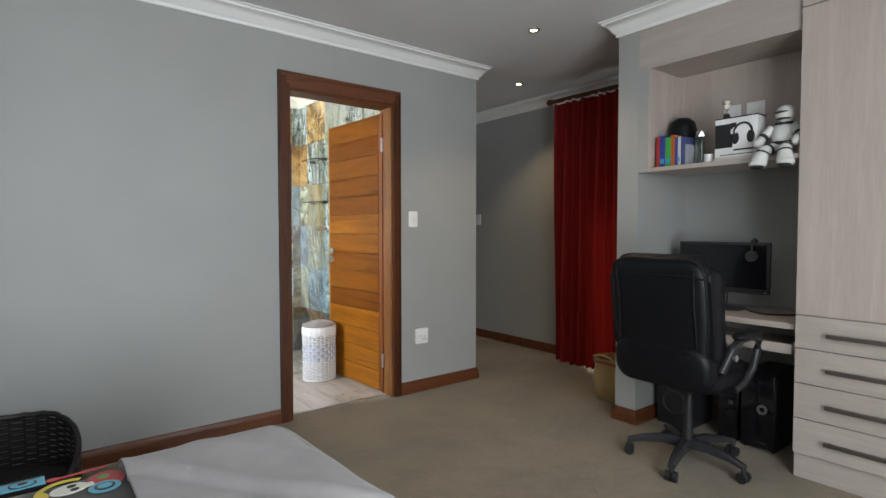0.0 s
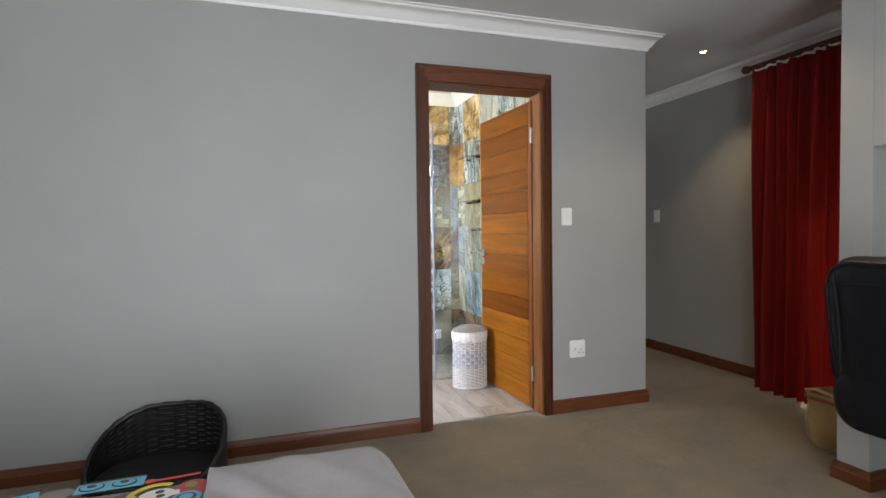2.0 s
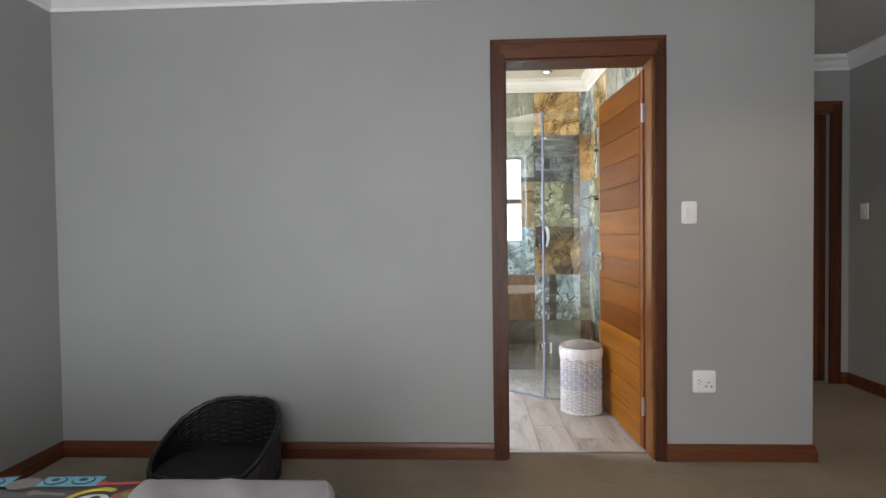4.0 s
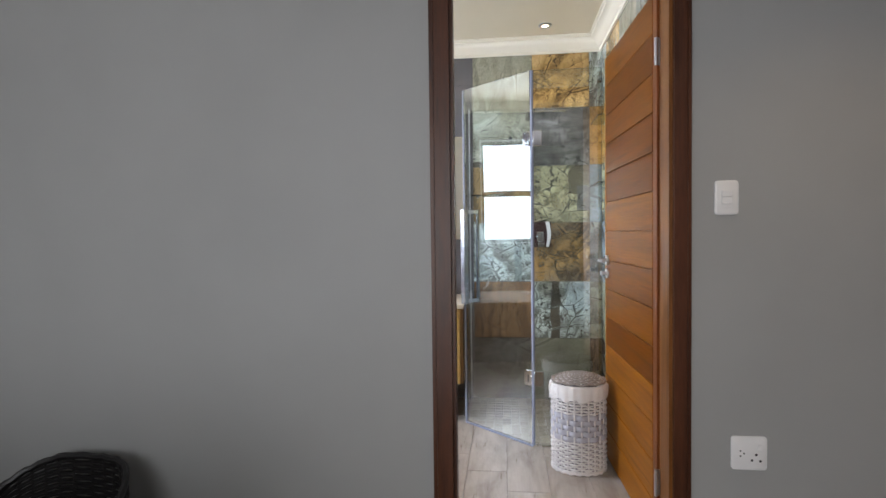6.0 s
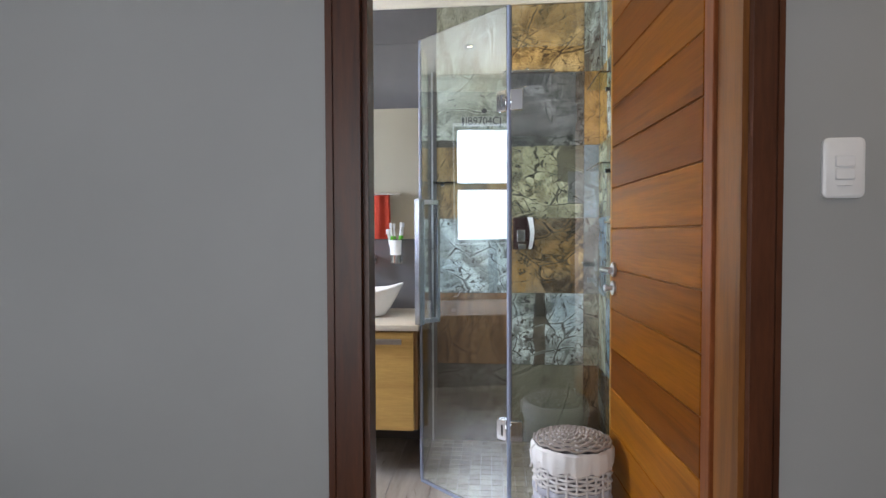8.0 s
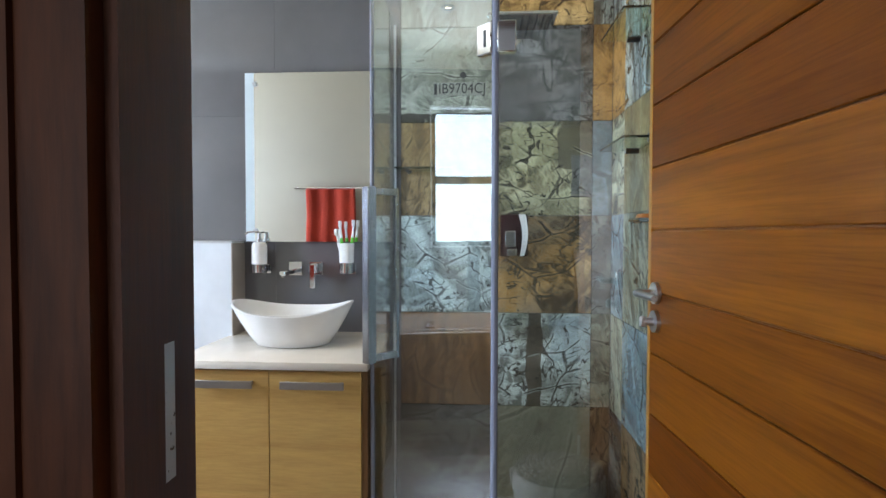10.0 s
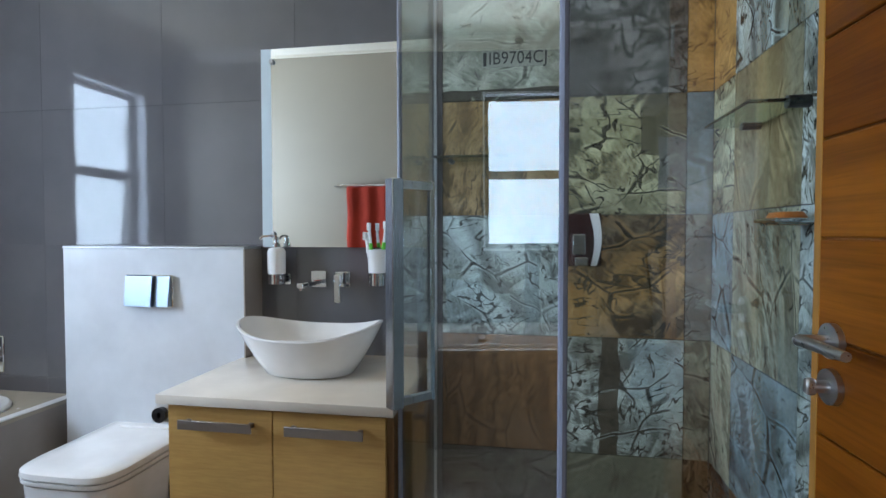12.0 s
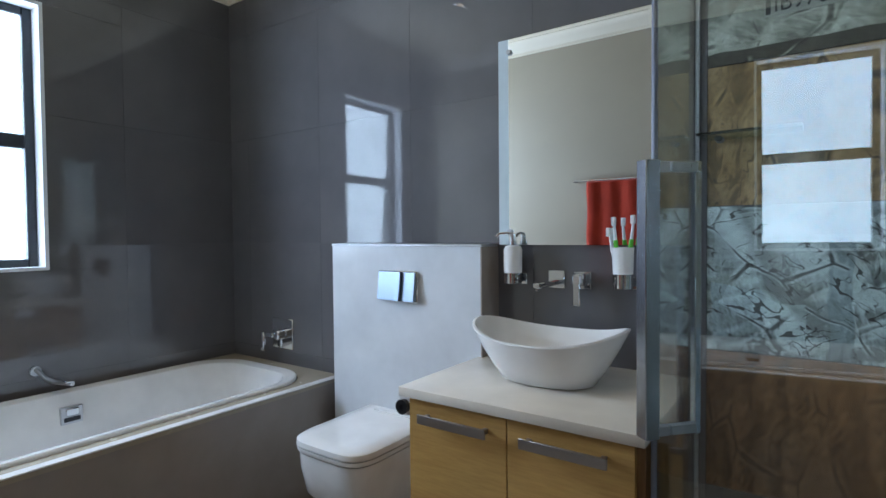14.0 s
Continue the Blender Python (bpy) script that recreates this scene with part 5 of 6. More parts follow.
part("overflow_slot", box(ocx - ohx + 0.0715, ocx - ohx + 0.074, 4.80, 4.86, 0.440, 0.458, 0.001), M_GREYPART, over)
part("overflow_knob", box(ocx - ohx + 0.0715, ocx - ohx + 0.082, 4.806, 4.854, 0.464, 0.494, 0.003), M_CHROME, over)
bspout = thing("bath_mixer", (-0.49, BY1, 0.62), "square chrome bath mixer plate with a lever", "tap")
part("plate", box(-0.568, -0.412, BY1 - 0.008, BY1, 0.622, 0.775, 0.003), M_CHROME, bspout)
part("body", box(-0.515, -0.465, BY1 - 0.055, BY1 - 0.007, 0.675, 0.720, 0.006), M_CHROME, bspout)
part("lever", box(-0.588, -0.566, BY1 - 0.068, BY1 - 0.050, 0.610, 0.705, 0.004), M_CHROME, bspout)
part("lever_arm", box(-0.570, -0.500, BY1 - 0.062, BY1 - 0.050, 0.685, 0.705, 0.003), M_CHROME, bspout)
fill = thing("bath_spout", (BX0, 4.76, 0.60), "chrome bath spout on the grey wall", "tap")
part("rose", rod((BX0, 4.75, 0.645), (BX0 + 0.010, 4.75, 0.645), 0.020, seg=20), M_STEEL, fill)
part("spout", tube([(BX0 + 0.005, 4.75, 0.650), (BX0 + 0.035, 4.755, 0.640), (BX0 + 0.06, 4.765, 0.618), (BX0 + 0.10, 4.785, 0.606), (BX0 + 0.18, 4.82, 0.603)], 0.009, 10), M_STEEL, fill)
part("lever", box(BX0 + 0.075, BX0 + 0.19, 4.792, 4.822, 0.611, 0.618, 0.002), M_CHROME, fill)

# towel on its rail, seen in the mirror
rail = thing("towel_rail", (0.70, Y_NB + 0.006, 1.52), "slim chrome towel rail on the cream wall", "towel rail")
part("bar", rod((0.42, Y_NB + 0.070, 1.535), (0.98, Y_NB + 0.070, 1.535), 0.008), M_CHROME, rail)
for x in (0.44, 0.96):
    part("post", rod((x, Y_NB + 0.006, 1.535), (x, Y_NB + 0.070, 1.535), 0.011), M_CHROME, rail)
bm = bmesh.new()
cols, rows_n = 26, 30
grid = []
for j in range(rows_n + 1):
    s = j / rows_n * 1.25 - 0.55
    row = []
    for i in range(cols + 1):
        u = i / cols
        fold = 0.006 * math.sin(u * 19) + 0.004 * math.sin(u * 7 + 1)
        if s < -0.02:
            y, z = Y_NB + 0.055 + fold * 0.5, 1.535 + s + 0.02
        elif s > 0.02:
            y, z = Y_NB + 0.085 + fold, 1.535 - s + 0.02
        else:
            a = (s + 0.02) / 0.04 * math.pi
            y, z = Y_NB + 0.070 - 0.015 * math.cos(a), 1.537 + 0.011 * math.sin(a)
        row.append(bm.verts.new((0.515 + 0.37 * u + 0.003 * math.sin(z * 20), y, z)))
    grid.append(row)
for j in range(rows_n):
    for i in range(cols):
        bm.faces.new((grid[j][i], grid[j][i + 1], grid[j + 1][i + 1], grid[j + 1][i]))
towel = solo("towel", bm, M_TOWEL, "red cotton towel folded over the rail", "towel")
sol = towel.modifiers.new("thick", "SOLIDIFY")
sol.thickness = 0.005


# ---- wicker ----
def weave(outline, height, levels, stakes, amp, r, z0=0.0, lo=0.0, hi=1.0, seg=5, inward=0.0, shift=0, tall=1.05):
    """Rows of strands that pass in front of and behind the stakes; outline(a) -> x, y, outward normal."""
    verts, faces = [], []
    steps = stakes * 3
    for lv in range(levels):
        f = lo + (hi - lo) * (lv + 0.5) / levels
        base = len(verts)
        for k in range(steps):
            a = 2 * math.pi * k / steps
            x, y, nx, ny = outline(a)
            o = amp * math.cos(a * stakes / 2 + math.pi * ((lv + shift) % 2)) - inward * f
            z = z0 + height(a) * f
            for j in range(seg):
                t = 2 * math.pi * j / seg
                d = o + r * math.cos(t)
                verts.append((x + nx * d, y + ny * d, z + r * math.sin(t) * tall))
        for k in range(steps):
            for j in range(seg):
                k2, j2 = (k + 1) % steps, (j + 1) % seg
                faces.append((base + k * seg + j, base + k * seg + j2, base + k2 * seg + j2, base + k2 * seg + j))
    return verts, faces


def from_data(verts, faces):
    data = bpy.data.meshes.new("tmp")
    data.from_pydata(verts, [], faces)
    bm = bmesh.new()
    bm.from_mesh(data)
    bpy.data.meshes.remove(data)
    bmesh.ops.recalc_face_normals(bm, faces=bm.faces)
    return bm


def oval(cx, cy, hx, hy, p=1.0):
    def f(a):
        c, s = math.cos(a), math.sin(a)
        x, y = math.copysign(abs(c) ** p, c) * hx, math.copysign(abs(s) ** p, s) * hy
        nx, ny = c / hx, s / hy
        ln = math.hypot(nx, ny)
        return cx + x, cy + y, nx / ln, ny / ln
    return f


# laundry basket beside the door
BKX, BKY = 2.052, 4.575
basket = thing("laundry_basket", (BKX, BKY, 0), "oval white wicker laundry basket with a cloth liner and lid", "laundry basket")
ov = oval(BKX, BKY, 0.132, 0.109)
# Dark inner shell: shade between the strands is put into its colour.
part("lining_wall", loft([([(ov(2 * math.pi * k / 40)[0] * 0.93 + BKX * 0.07, ov(2 * math.pi * k / 40)[1] * 0.93 + BKY * 0.07) for k in range(40)], z) for z in (0.01, 0.40)]), plain("basket_gap_shade", lin(0.20, 0.19, 0.20), 0.8), basket)
for lo, hi, lv, r, mat, lab in ((0.0, 0.38, 13, 0.0046, M_WICKW, ""), (0.38, 0.71, 5, 0.0034, M_WICKG, "greyed wide wicker band"), (0.71, 0.95, 7, 0.0046, M_WICKW, "")):
    v, f = weave(ov, lambda a: 0.405, lv, 24, 0.0055, r, 0.012, lo, hi, 8 if lab else 5, 0.0, 0, 3.8 if lab else 1.1)
    part("weave", from_data(v, f), mat, basket, lab)
bm = bmesh.new()
for k in range(24):
    a = 2 * math.pi * k / 24
    x, y, nx, ny = ov(a)
    rod((x, y, 0.005), (x, y, 0.42), 0.0042, seg=6, bm=bm)
tagged(part("stake", bm, M_WICKW, basket), kind="stuff")
part("foot_braid", tube([ov(2 * math.pi * k / 60)[:2] + (0.010 + 0.004 * math.sin(k * 2.1),) for k in range(60)], 0.009, 6, closed=True), M_WICKW, basket)
bm = bmesh.new()
rings = []
for j, (off, z) in enumerate(((0.006, 0.368), (0.010, 0.378), (0.011, 0.405), (0.010, 0.434), (0.003, 0.442))):
    ring = []
    for k in range(72):
        a = 2 * math.pi * k / 72
        x, y, nx, ny = ov(a)
        w = 0.0025 * math.sin(k * 1.9) + 0.002 * math.sin(k * 0.7 + j)
        dz = 0.006 * math.sin(k * 0.9) if j == 0 else 0
        ring.append(bm.verts.new((x + nx * (off + w), y + ny * (off + w), z + dz)))
    rings.append(ring)
for ra, rb in zip(rings, rings[1:]):
    for k in range(72):
        bm.faces.new((ra[k], ra[(k + 1) % 72], rb[(k + 1) % 72], rb[k]))
part("cloth_liner", bm, M_LINER, basket, "cream cotton liner folded over the rim")
bm = bmesh.new()
for i, s in enumerate([0.08 + 0.92 * j / 11 for j in range(12)]):
    ring = oval(BKX, BKY, 0.134 * s, 0.111 * s)
    tube([ring(2 * math.pi * k / 48)[:2] + (0.452 + 0.030 * (1 - s * s) + 0.004 * math.cos(k * math.pi / 2 + i * math.pi),) for k in range(48)], 0.0050, 5, bm, closed=True)
lid = tagged(part("lid", bm, plain("aged_wicker", lin(0.33, 0.29, 0.265), 0.6), basket, "woven round lid"), kind="stuff")
bm = bmesh.new()
for k in range(16):
    a = 2 * math.pi * k / 16
    x, y = BKX + 0.128 * math.cos(a), BKY + 0.106 * math.sin(a)
    tube([(BKX + (x - BKX) * q, BKY + (y - BKY) * q, 0.452 + 0.030 * (1 - q * q)) for q in (0.0, 0.35, 0.7, 1.0)], 0.005, 5, bm)
tagged(part("spoke", bm, M_WICKW, lid), kind="stuff")
part("tie", tube([(BKX - 0.135, BKY - 0.03, 0.44), (BKX - 0.150, BKY - 0.04, 0.425), (BKX - 0.146, BKY - 0.05, 0.395), (BKX - 0.150, BKY - 0.05, 0.37)], 0.004, 6), M_LINER, basket)

# black wicker pet bed
PX, PY, PHX, PHY = 0.046, 3.47, 0.292, 0.235
pet = thing("pet_bed", (PX, PY, 0), "black wicker pet bed with a high curved back", "pet bed")


def pet_h(a):
    s = math.sin(a)
    return 0.110 + 0.228 * max(0.0, min(1.0, (s + 0.55 + 0.25 * math.cos(a)) / 1.5)) ** 0.9


pv = oval(PX, PY, PHX, PHY, 0.82)
v, f = weave(pv, pet_h, 24, 36, 0.005, 0.0062, 0.01)
tagged(part("weave", from_data(v, f), M_WICKB, pet), kind="stuff")
bm = bmesh.new()
for k in range(36):
    a = 2 * math.pi * (k + 0.5) / 36
    x, y, nx, ny = pv(a)
    rod((x, y, 0.005), (x, y, pet_h(a)), 0.005, seg=5, bm=bm)
tagged(part("stake", bm, M_WICKB, pet), kind="stuff")
part("rim", tube([pv(2 * math.pi * k / 72)[:2] + (pet_h(2 * math.pi * k / 72) + 0.012 + 0.003 * math.sin(k * 2.2),) for k in range(72)], 0.013, 7, closed=True), M_WICKB, pet)
part("cushion", loft([([(PX + (pv(2 * math.pi * k / 48)[0] - PX) * s, PY + (pv(2 * math.pi * k / 48)[1] - PY) * s) for k in range(48)], z) for s, z in ((0.90, 0.02), (0.95, 0.06), (0.93, 0.10), (0.80, 0.115), (0.4, 0.118))]), plain("black_cushion", lin(0.008, 0.007, 0.007), 0.8), pet)

# ---- bed ----
BED_X0, BED_X1, BED_Y0, BED_Y1, BED_Z = -0.93, 0.945, 1.53, 2.44, 0.50
bed = thing("bed", ((BED_X0 + BED_X1) / 2, (BED_Y0 + BED_Y1) / 2, 0), "single bed with a dark base and mattress", "bed")
part("base", box(BED_X0, BED_X1 - 0.02, BED_Y0 + 0.02, BED_Y1 - 0.03, 0.04, 0.28, 0.01), M_DUVET, bed)
part("mattress", box(BED_X0, BED_X1 - 0.02, BED_Y0 + 0.02, BED_Y1 - 0.03, 0.28, 0.462, 0.04, 3), M_LINER, bed)
for x in (BED_X0 + 0.06, BED_X1 - 0.1):
    for y in (BED_Y0 + 0.08, BED_Y1 - 0.1):
        part("leg", rod((x, y, 0), (x, y, 0.045), 0.025), M_BLACK, bed)


def cloth(x0, x1, y0, y1, top, drop, seed, puff, soft, nx=70, ny=56, east=True, west=False, creases=()):
    """A cover that lies on the bed and hangs down at its open sides."""
    bm = bmesh.new()
    rows = []
    ex, wx = (drop if east else 0.0), (drop if west else 0.0)
    for j in range(ny + 1):
        v = y0 - drop + (y1 - y0 + 2 * drop) * j / ny
        row = []
        for i in range(nx + 1):
            u = x0 - wx + (x1 - x0 + ex + wx) * i / nx
            over_x = max(0.0, u - x1) + max(0.0, x0 - u)
            over_y = max(0.0, v - y1, y0 - v)
            px, py = min(max(u, x0), x1), min(max(v, y0), y1)
            over = math.hypot(over_x, over_y)
            n = noise.noise(Vector((u * 2.6 + seed, v * 2.6, seed))) * puff + noise.noise(Vector((u * 8 + seed, v * 5, 3))) * puff * 0.25
            edge = min(u - x0 + (0 if west else 9), x1 - u, v - y0, y1 - v) if over == 0 else 0
            for c, wd, amp in creases:
                q = u * 0.75 + v * 0.66 - c + 0.03 * math.sin(u * 7 + c)
                n += amp * math.exp(-(q / wd) ** 2)
            z = top + n - soft * math.exp(-max(0, edge) / 0.035)
            if over > 0:
                bend = min(over, 0.05) / 0.05 * math.pi / 2
                dirx, diry = ((u - px) / over, (v - py) / over)
                out = 0.028 * math.sin(bend) + 0.012 * noise.noise(Vector((u * 5, v * 5, seed + 7)))
                px, py = px + dirx * out, py + diry * out
                z = top - soft - 0.028 * (1 - math.cos(bend)) - max(0.0, over - 0.05)
            row.append(bm.verts.new((px, py, z)))
        rows.append(row)
    for j in range(ny):
        for i in range(nx):
            bm.faces.new((rows[j][i], rows[j][i + 1], rows[j + 1][i + 1], rows[j + 1][i]))
    bmesh.ops.recalc_face_normals(bm, faces=bm.faces)
    return bm


duvet = thing("duvet", (0.0, (BED_Y0 + BED_Y1) / 2, 0.46), "charcoal duvet printed with bright music motifs", "duvet")
cover = part("cover", cloth(-0.90, BED_X1 - 0.03, BED_Y0 + 0.01, BED_Y1 - 0.015, 0.488, 0.24, 4.0, 0.006, 0.012), M_DUVET, duvet)


def print_mat(name, c):
    return fabric(name, lin(*c), 500)


P_BLUE, P_WHITE, P_YELL, P_RED, P_BLACK, P_GREEN, P_GREY = [print_mat("print_" + n, c) for n, c in (("blue", (0.10, 0.40, 0.55)), ("white", (0.75, 0.73, 0.66)), ("yellow", (0.65, 0.50, 0.03)), ("red", (0.45, 0.03, 0.03)), ("black", (0.02, 0.02, 0.02)), ("green", (0.10, 0.30, 0.05)), ("grey", (0.17, 0.155, 0.14)))]
PZ = 0.4925


def flat(name, pts, mat, lift=0.0):
    """A printed patch on the duvet."""
    bm = bmesh.new()
    low = [bm.verts.new((x, y, PZ + lift)) for x, y in pts]
    up = [bm.verts.new((x, y, PZ + lift + 0.002)) for x, y in pts]
    bm.faces.new(up)
    n = len(pts)
    for i in range(n):
        bm.faces.new((low[i], low[(i + 1) % n], up[(i + 1) % n], up[i]))
    part(name, bm, mat, duvet, "", False)


def disc(cx, cy, rx, ry, n=22, a0=0.0):
    return [(cx + rx * math.cos(2 * math.pi * i / n) * math.cos(a0) - ry * math.sin(2 * math.pi * i / n) * math.sin(a0), cy + rx * math.cos(2 * math.pi * i / n) * math.sin(a0) + ry * math.sin(2 * math.pi * i / n) * math.cos(a0)) for i in range(n)]


def quad(cx, cy, w, h, a):
    c, s = math.cos(a), math.sin(a)
    return [(cx + dx * c - dy * s, cy + dx * s + dy * c) for dx, dy in ((-w / 2, -h / 2), (w / 2, -h / 2), (w / 2, h / 2), (-w / 2, h / 2))]


def arc_band(cx, cy, r, w, a0, a1, n=18):
    o = [(cx + (r + w) * math.cos(a0 + (a1 - a0) * i / n), cy + (r + w) * math.sin(a0 + (a1 - a0) * i / n)) for i in range(n + 1)]
    return o + [(cx + r * math.cos(a1 - (a1 - a0) * i / n), cy + r * math.sin(a1 - (a1 - a0) * i / n)) for i in range(n + 1)]


for cx, cy, a in ((0.112, 2.450, 0.04), (-0.150, 2.425, 0.25), (-0.42, 2.22, 0.25), (0.10, 1.78, -0.2)):   # tape players
    flat("print_player", quad(cx, cy, 0.175, 0.058, a), P_BLUE)
    flat("print_player_edge", quad(cx, cy + 0.033, 0.17, 0.006, a), P_BLACK, 0.001)
    for d in (-0.048, 0.035):
        x, y = cx + d * math.cos(a), cy + d * math.sin(a)
        flat("print_reel", disc(x, y, 0.033, 0.024), P_BLACK, 0.002)
        flat("print_reel_ring", disc(x, y, 0.028, 0.020), P_BLUE, 0.0035)
        flat("print_reel_hub", disc(x, y, 0.012, 0.009), P_BLACK, 0.005)
for cx, cy, a in ((0.252, 2.335, 0.15), (-0.10, 2.18, 0.35), (-0.45, 1.90, 0.1)):    # skulls with headphones
    flat("print_headband", arc_band(cx - 0.005, cy, 0.060, 0.016, 0.9 + a, 3.3 + a), P_YELL, 0.001)
    flat("print_skull", disc(cx, cy, 0.046, 0.034, 24, a), P_WHITE, 0.002)
    flat("print_jaw", quad(cx + 0.042 * math.cos(a), cy + 0.042 * math.sin(a) - 0.008, 0.034, 0.026, a), P_WHITE, 0.0025)
    flat("print_eye", disc(cx + 0.006, cy + 0.012, 0.012, 0.008, 14, a), P_BLACK, 0.0045)
    flat("print_eye", disc(cx + 0.012, cy - 0.014, 0.011, 0.008, 14, a), P_BLACK, 0.0045)
    flat("print_ear", disc(cx - 0.062, cy - 0.012, 0.015, 0.028, 16, a), P_YELL, 0.003)
for cx, cy in ((0.338, 2.325), (-0.12, 2.02)):     # speakers
    flat("print_speaker_box", disc(cx + 0.004, cy + 0.02, 0.048, 0.058, 22), P_RED, 0.0012)
    flat("print_cone", disc(cx - 0.005, cy - 0.035, 0.040, 0.038), P_BLUE, 0.003)
    flat("print_cone_ring", disc(cx - 0.005, cy - 0.035, 0.026, 0.024), P_BLACK, 0.0045)
    flat("print_cone_hub", disc(cx - 0.005, cy - 0.035, 0.018, 0.016), P_BLUE, 0.006)
    flat("print_tweeter", disc(cx - 0.002, cy + 0.042, 0.016, 0.012), P_GREEN, 0.003)
for cx, cy, w, a, mm in ((0.285, 2.440, 0.135, 0.10, P_RED), (0.105, 2.374, 0.095, -0.04, P_GREY), (-0.145, 2.33, 0.10, 0.1, P_RED), (-0.62, 2.36, 0.20, 0.1, P_RED), (-0.30, 2.38, 0.12, 0.3, P_RED), (0.02, 2.16, 0.12, 0.2, P_BLUE), (-0.20, 2.15, 0.10, 0.9, P_YELL), (0.05, 1.95, 0.15, 0.5, P_RED)):
    flat("print_stroke", quad(cx, cy, w, 0.011, a), mm, 0.001)
    flat("print_stroke_head", disc(cx - w / 2, cy - a * w / 2, 0.016, 0.012), mm, 0.002)
flat("print_blob", disc(-0.02, 2.432, 0.045, 0.035, 26, 0.1), P_GREY, 0.0006)

fleece_bm = cloth(0.385, BED_X1 - 0.042, BED_Y0, BED_Y1 - 0.005, 0.528, 0.10, 9.0, 0.012, 0.022, 110, 110, True, False, ((1.76, 0.022, -0.011), (1.82, 0.040, 0.012), (2.06, 0.05, 0.008)))
for vert in fleece_bm.verts:       # the foot end is pulled slightly askew
    w = max(0.0, (vert.co.x - 0.385) / 0.55)
    vert.co.x += w * (0.050 * (BED_Y1 - 0.25 - vert.co.y)) - 0.05 * w * max(0.0, (vert.co.y - BED_Y1 + 0.10) / 0.10) ** 2 * 0.5
fleece = solo("fleece_blanket", fleece_bm, M_FLEECE, "pale grey fleece blanket folded over the foot of the bed", "blanket")
fleece.modifiers.new("thick", "SOLIDIFY").thickness = 0.008

# ---- wardrobe unit ----
WY0, WY1, WX = 1.00, Y_ALC0, X_ALC - 0.02
ward = thing("wardrobe", (WX + 0.3, (WY0 + WY1) / 2, 0), "tall pale ash laminate wardrobe with four drawers below", "wardrobe")
part("carcass", box(WX + 0.019, X_BACK, WY0, WY1, 0.12, CEIL - 0.001), M_ASH, ward)
part("plinth", box(WX + 0.022, X_BACK, WY0, WY1 - 0.002, 0.0, 0.12), M_ASHY, ward)
ZS = [0.125, 0.302, 0.476, 0.648, 0.812]
for a, b in zip(ZS, ZS[1:]):
    dr = part("drawer", box(WX, WX + 0.0185, WY0 + 0.002, WY1 - 0.002, a + 0.002, b - 0.002, 0.001), M_ASHY, ward)
    z = (a + b) / 2 - 0.004
    part("handle", box(WX - 0.032, WX - 0.020, 1.105, 1.355, z - 0.010, z + 0.010, 0.002), M_GUN, dr, "dark metal bar handle")
    for y in (1.125, 1.335):
        part("handle_foot", box(WX - 0.021, WX, y - 0.006, y + 0.006, z - 0.006, z + 0.006), M_GUN, dr)
part("door", box(WX, WX + 0.0185, WY0 + 0.002, WY1 - 0.002, 0.814, 2.303, 0.001), M_ASH, ward)
part("top_door", box(WX, WX + 0.0185, WY0 + 0.002, WY1 - 0.002, 2.307, CEIL - 0.004, 0.001), M_ASH, ward)

# ---- desk alcove ----
desk = thing("desk", (3.45, 1.92, 0), "built-in pale ash desk with a keyboard tray", "desk")
part("desktop", box(X_ALC + 0.02, X_BACK - 0.001, Y_ALC0 + 0.001, Y_ALC1 - 0.001, 0.726, 0.757, 0.002), M_ASHY, desk)
part("keyboard_tray", box(X_ALC + 0.035, X_ALC + 0.40, Y_ALC0 + 0.03, Y_ALC1 - 0.03, 0.612, 0.628, 0.002), M_ASHY, desk)
part("tray_front", box(X_ALC + 0.022, X_ALC + 0.035, Y_ALC0 + 0.025, Y_ALC1 - 0.025, 0.600, 0.650, 0.002), M_ASHY, desk)
for y in (Y_ALC0 + 0.012, Y_ALC1 - 0.022):
    part("runner", box(X_ALC + 0.03, X_ALC + 0.42, y - 0.008, y + 0.010, 0.625, 0.665), M_STEEL, desk)
niche = thing("wall_shelf_unit", (3.33, 1.88, 1.58), "pale ash lined shelf niche above the desk", "shelf unit")
NX1, NZ0, NZ1, NYL = 3.52, 1.583, 2.21, 2.292
part("shelf", box(X_ALC, NX1, Y_ALC0 + 0.001, NYL + 0.016, NZ0, NZ0 + 0.026, 0.001), M_ASHY, niche)
part("side_panel", box(X_ALC + 0.002, NX1, NYL, NYL + 0.016, NZ0 + 0.026, NZ1), M_ASH, niche)
part("back_panel", box(NX1, NX1 + 0.016, Y_ALC0 + 0.001, NYL + 0.016, NZ0, NZ1), M_ASH, niche)
part("top_panel", box(X_ALC + 0.002, NX1 + 0.016, Y_ALC0 + 0.001, NYL + 0.016, NZ1, NZ1 + 0.016), M_ASHY, niche)
part("fascia", box(X_ALC, X_ALC + 0.018, Y_ALC0 + 0.001, Y_ALC1 - 0.001, NZ1 + 0.016, CEIL - 0.001), M_ASHY, niche)
part("filler", box(X_ALC, X_ALC + 0.018, NYL + 0.016, Y_ALC1 - 0.001, NZ0, NZ1 + 0.016), M_WALL, niche, "painted filler strip")
SZ = NZ0 + 0.026
for y0, y1, name, label in ((1.915, 2.015, "wall_socket", "white power socket on the niche back"), (1.785, 1.885, "wall_socket", "white double socket on the niche back")):
    t = thing(name, (NX1, (y0 + y1) / 2, 1.865), label, "socket", "niche sockets")
    part("faceplate", box(NX1 - 0.008, NX1, y0, y1, 1.865, 1.975, 0.003), M_WHITE, t)
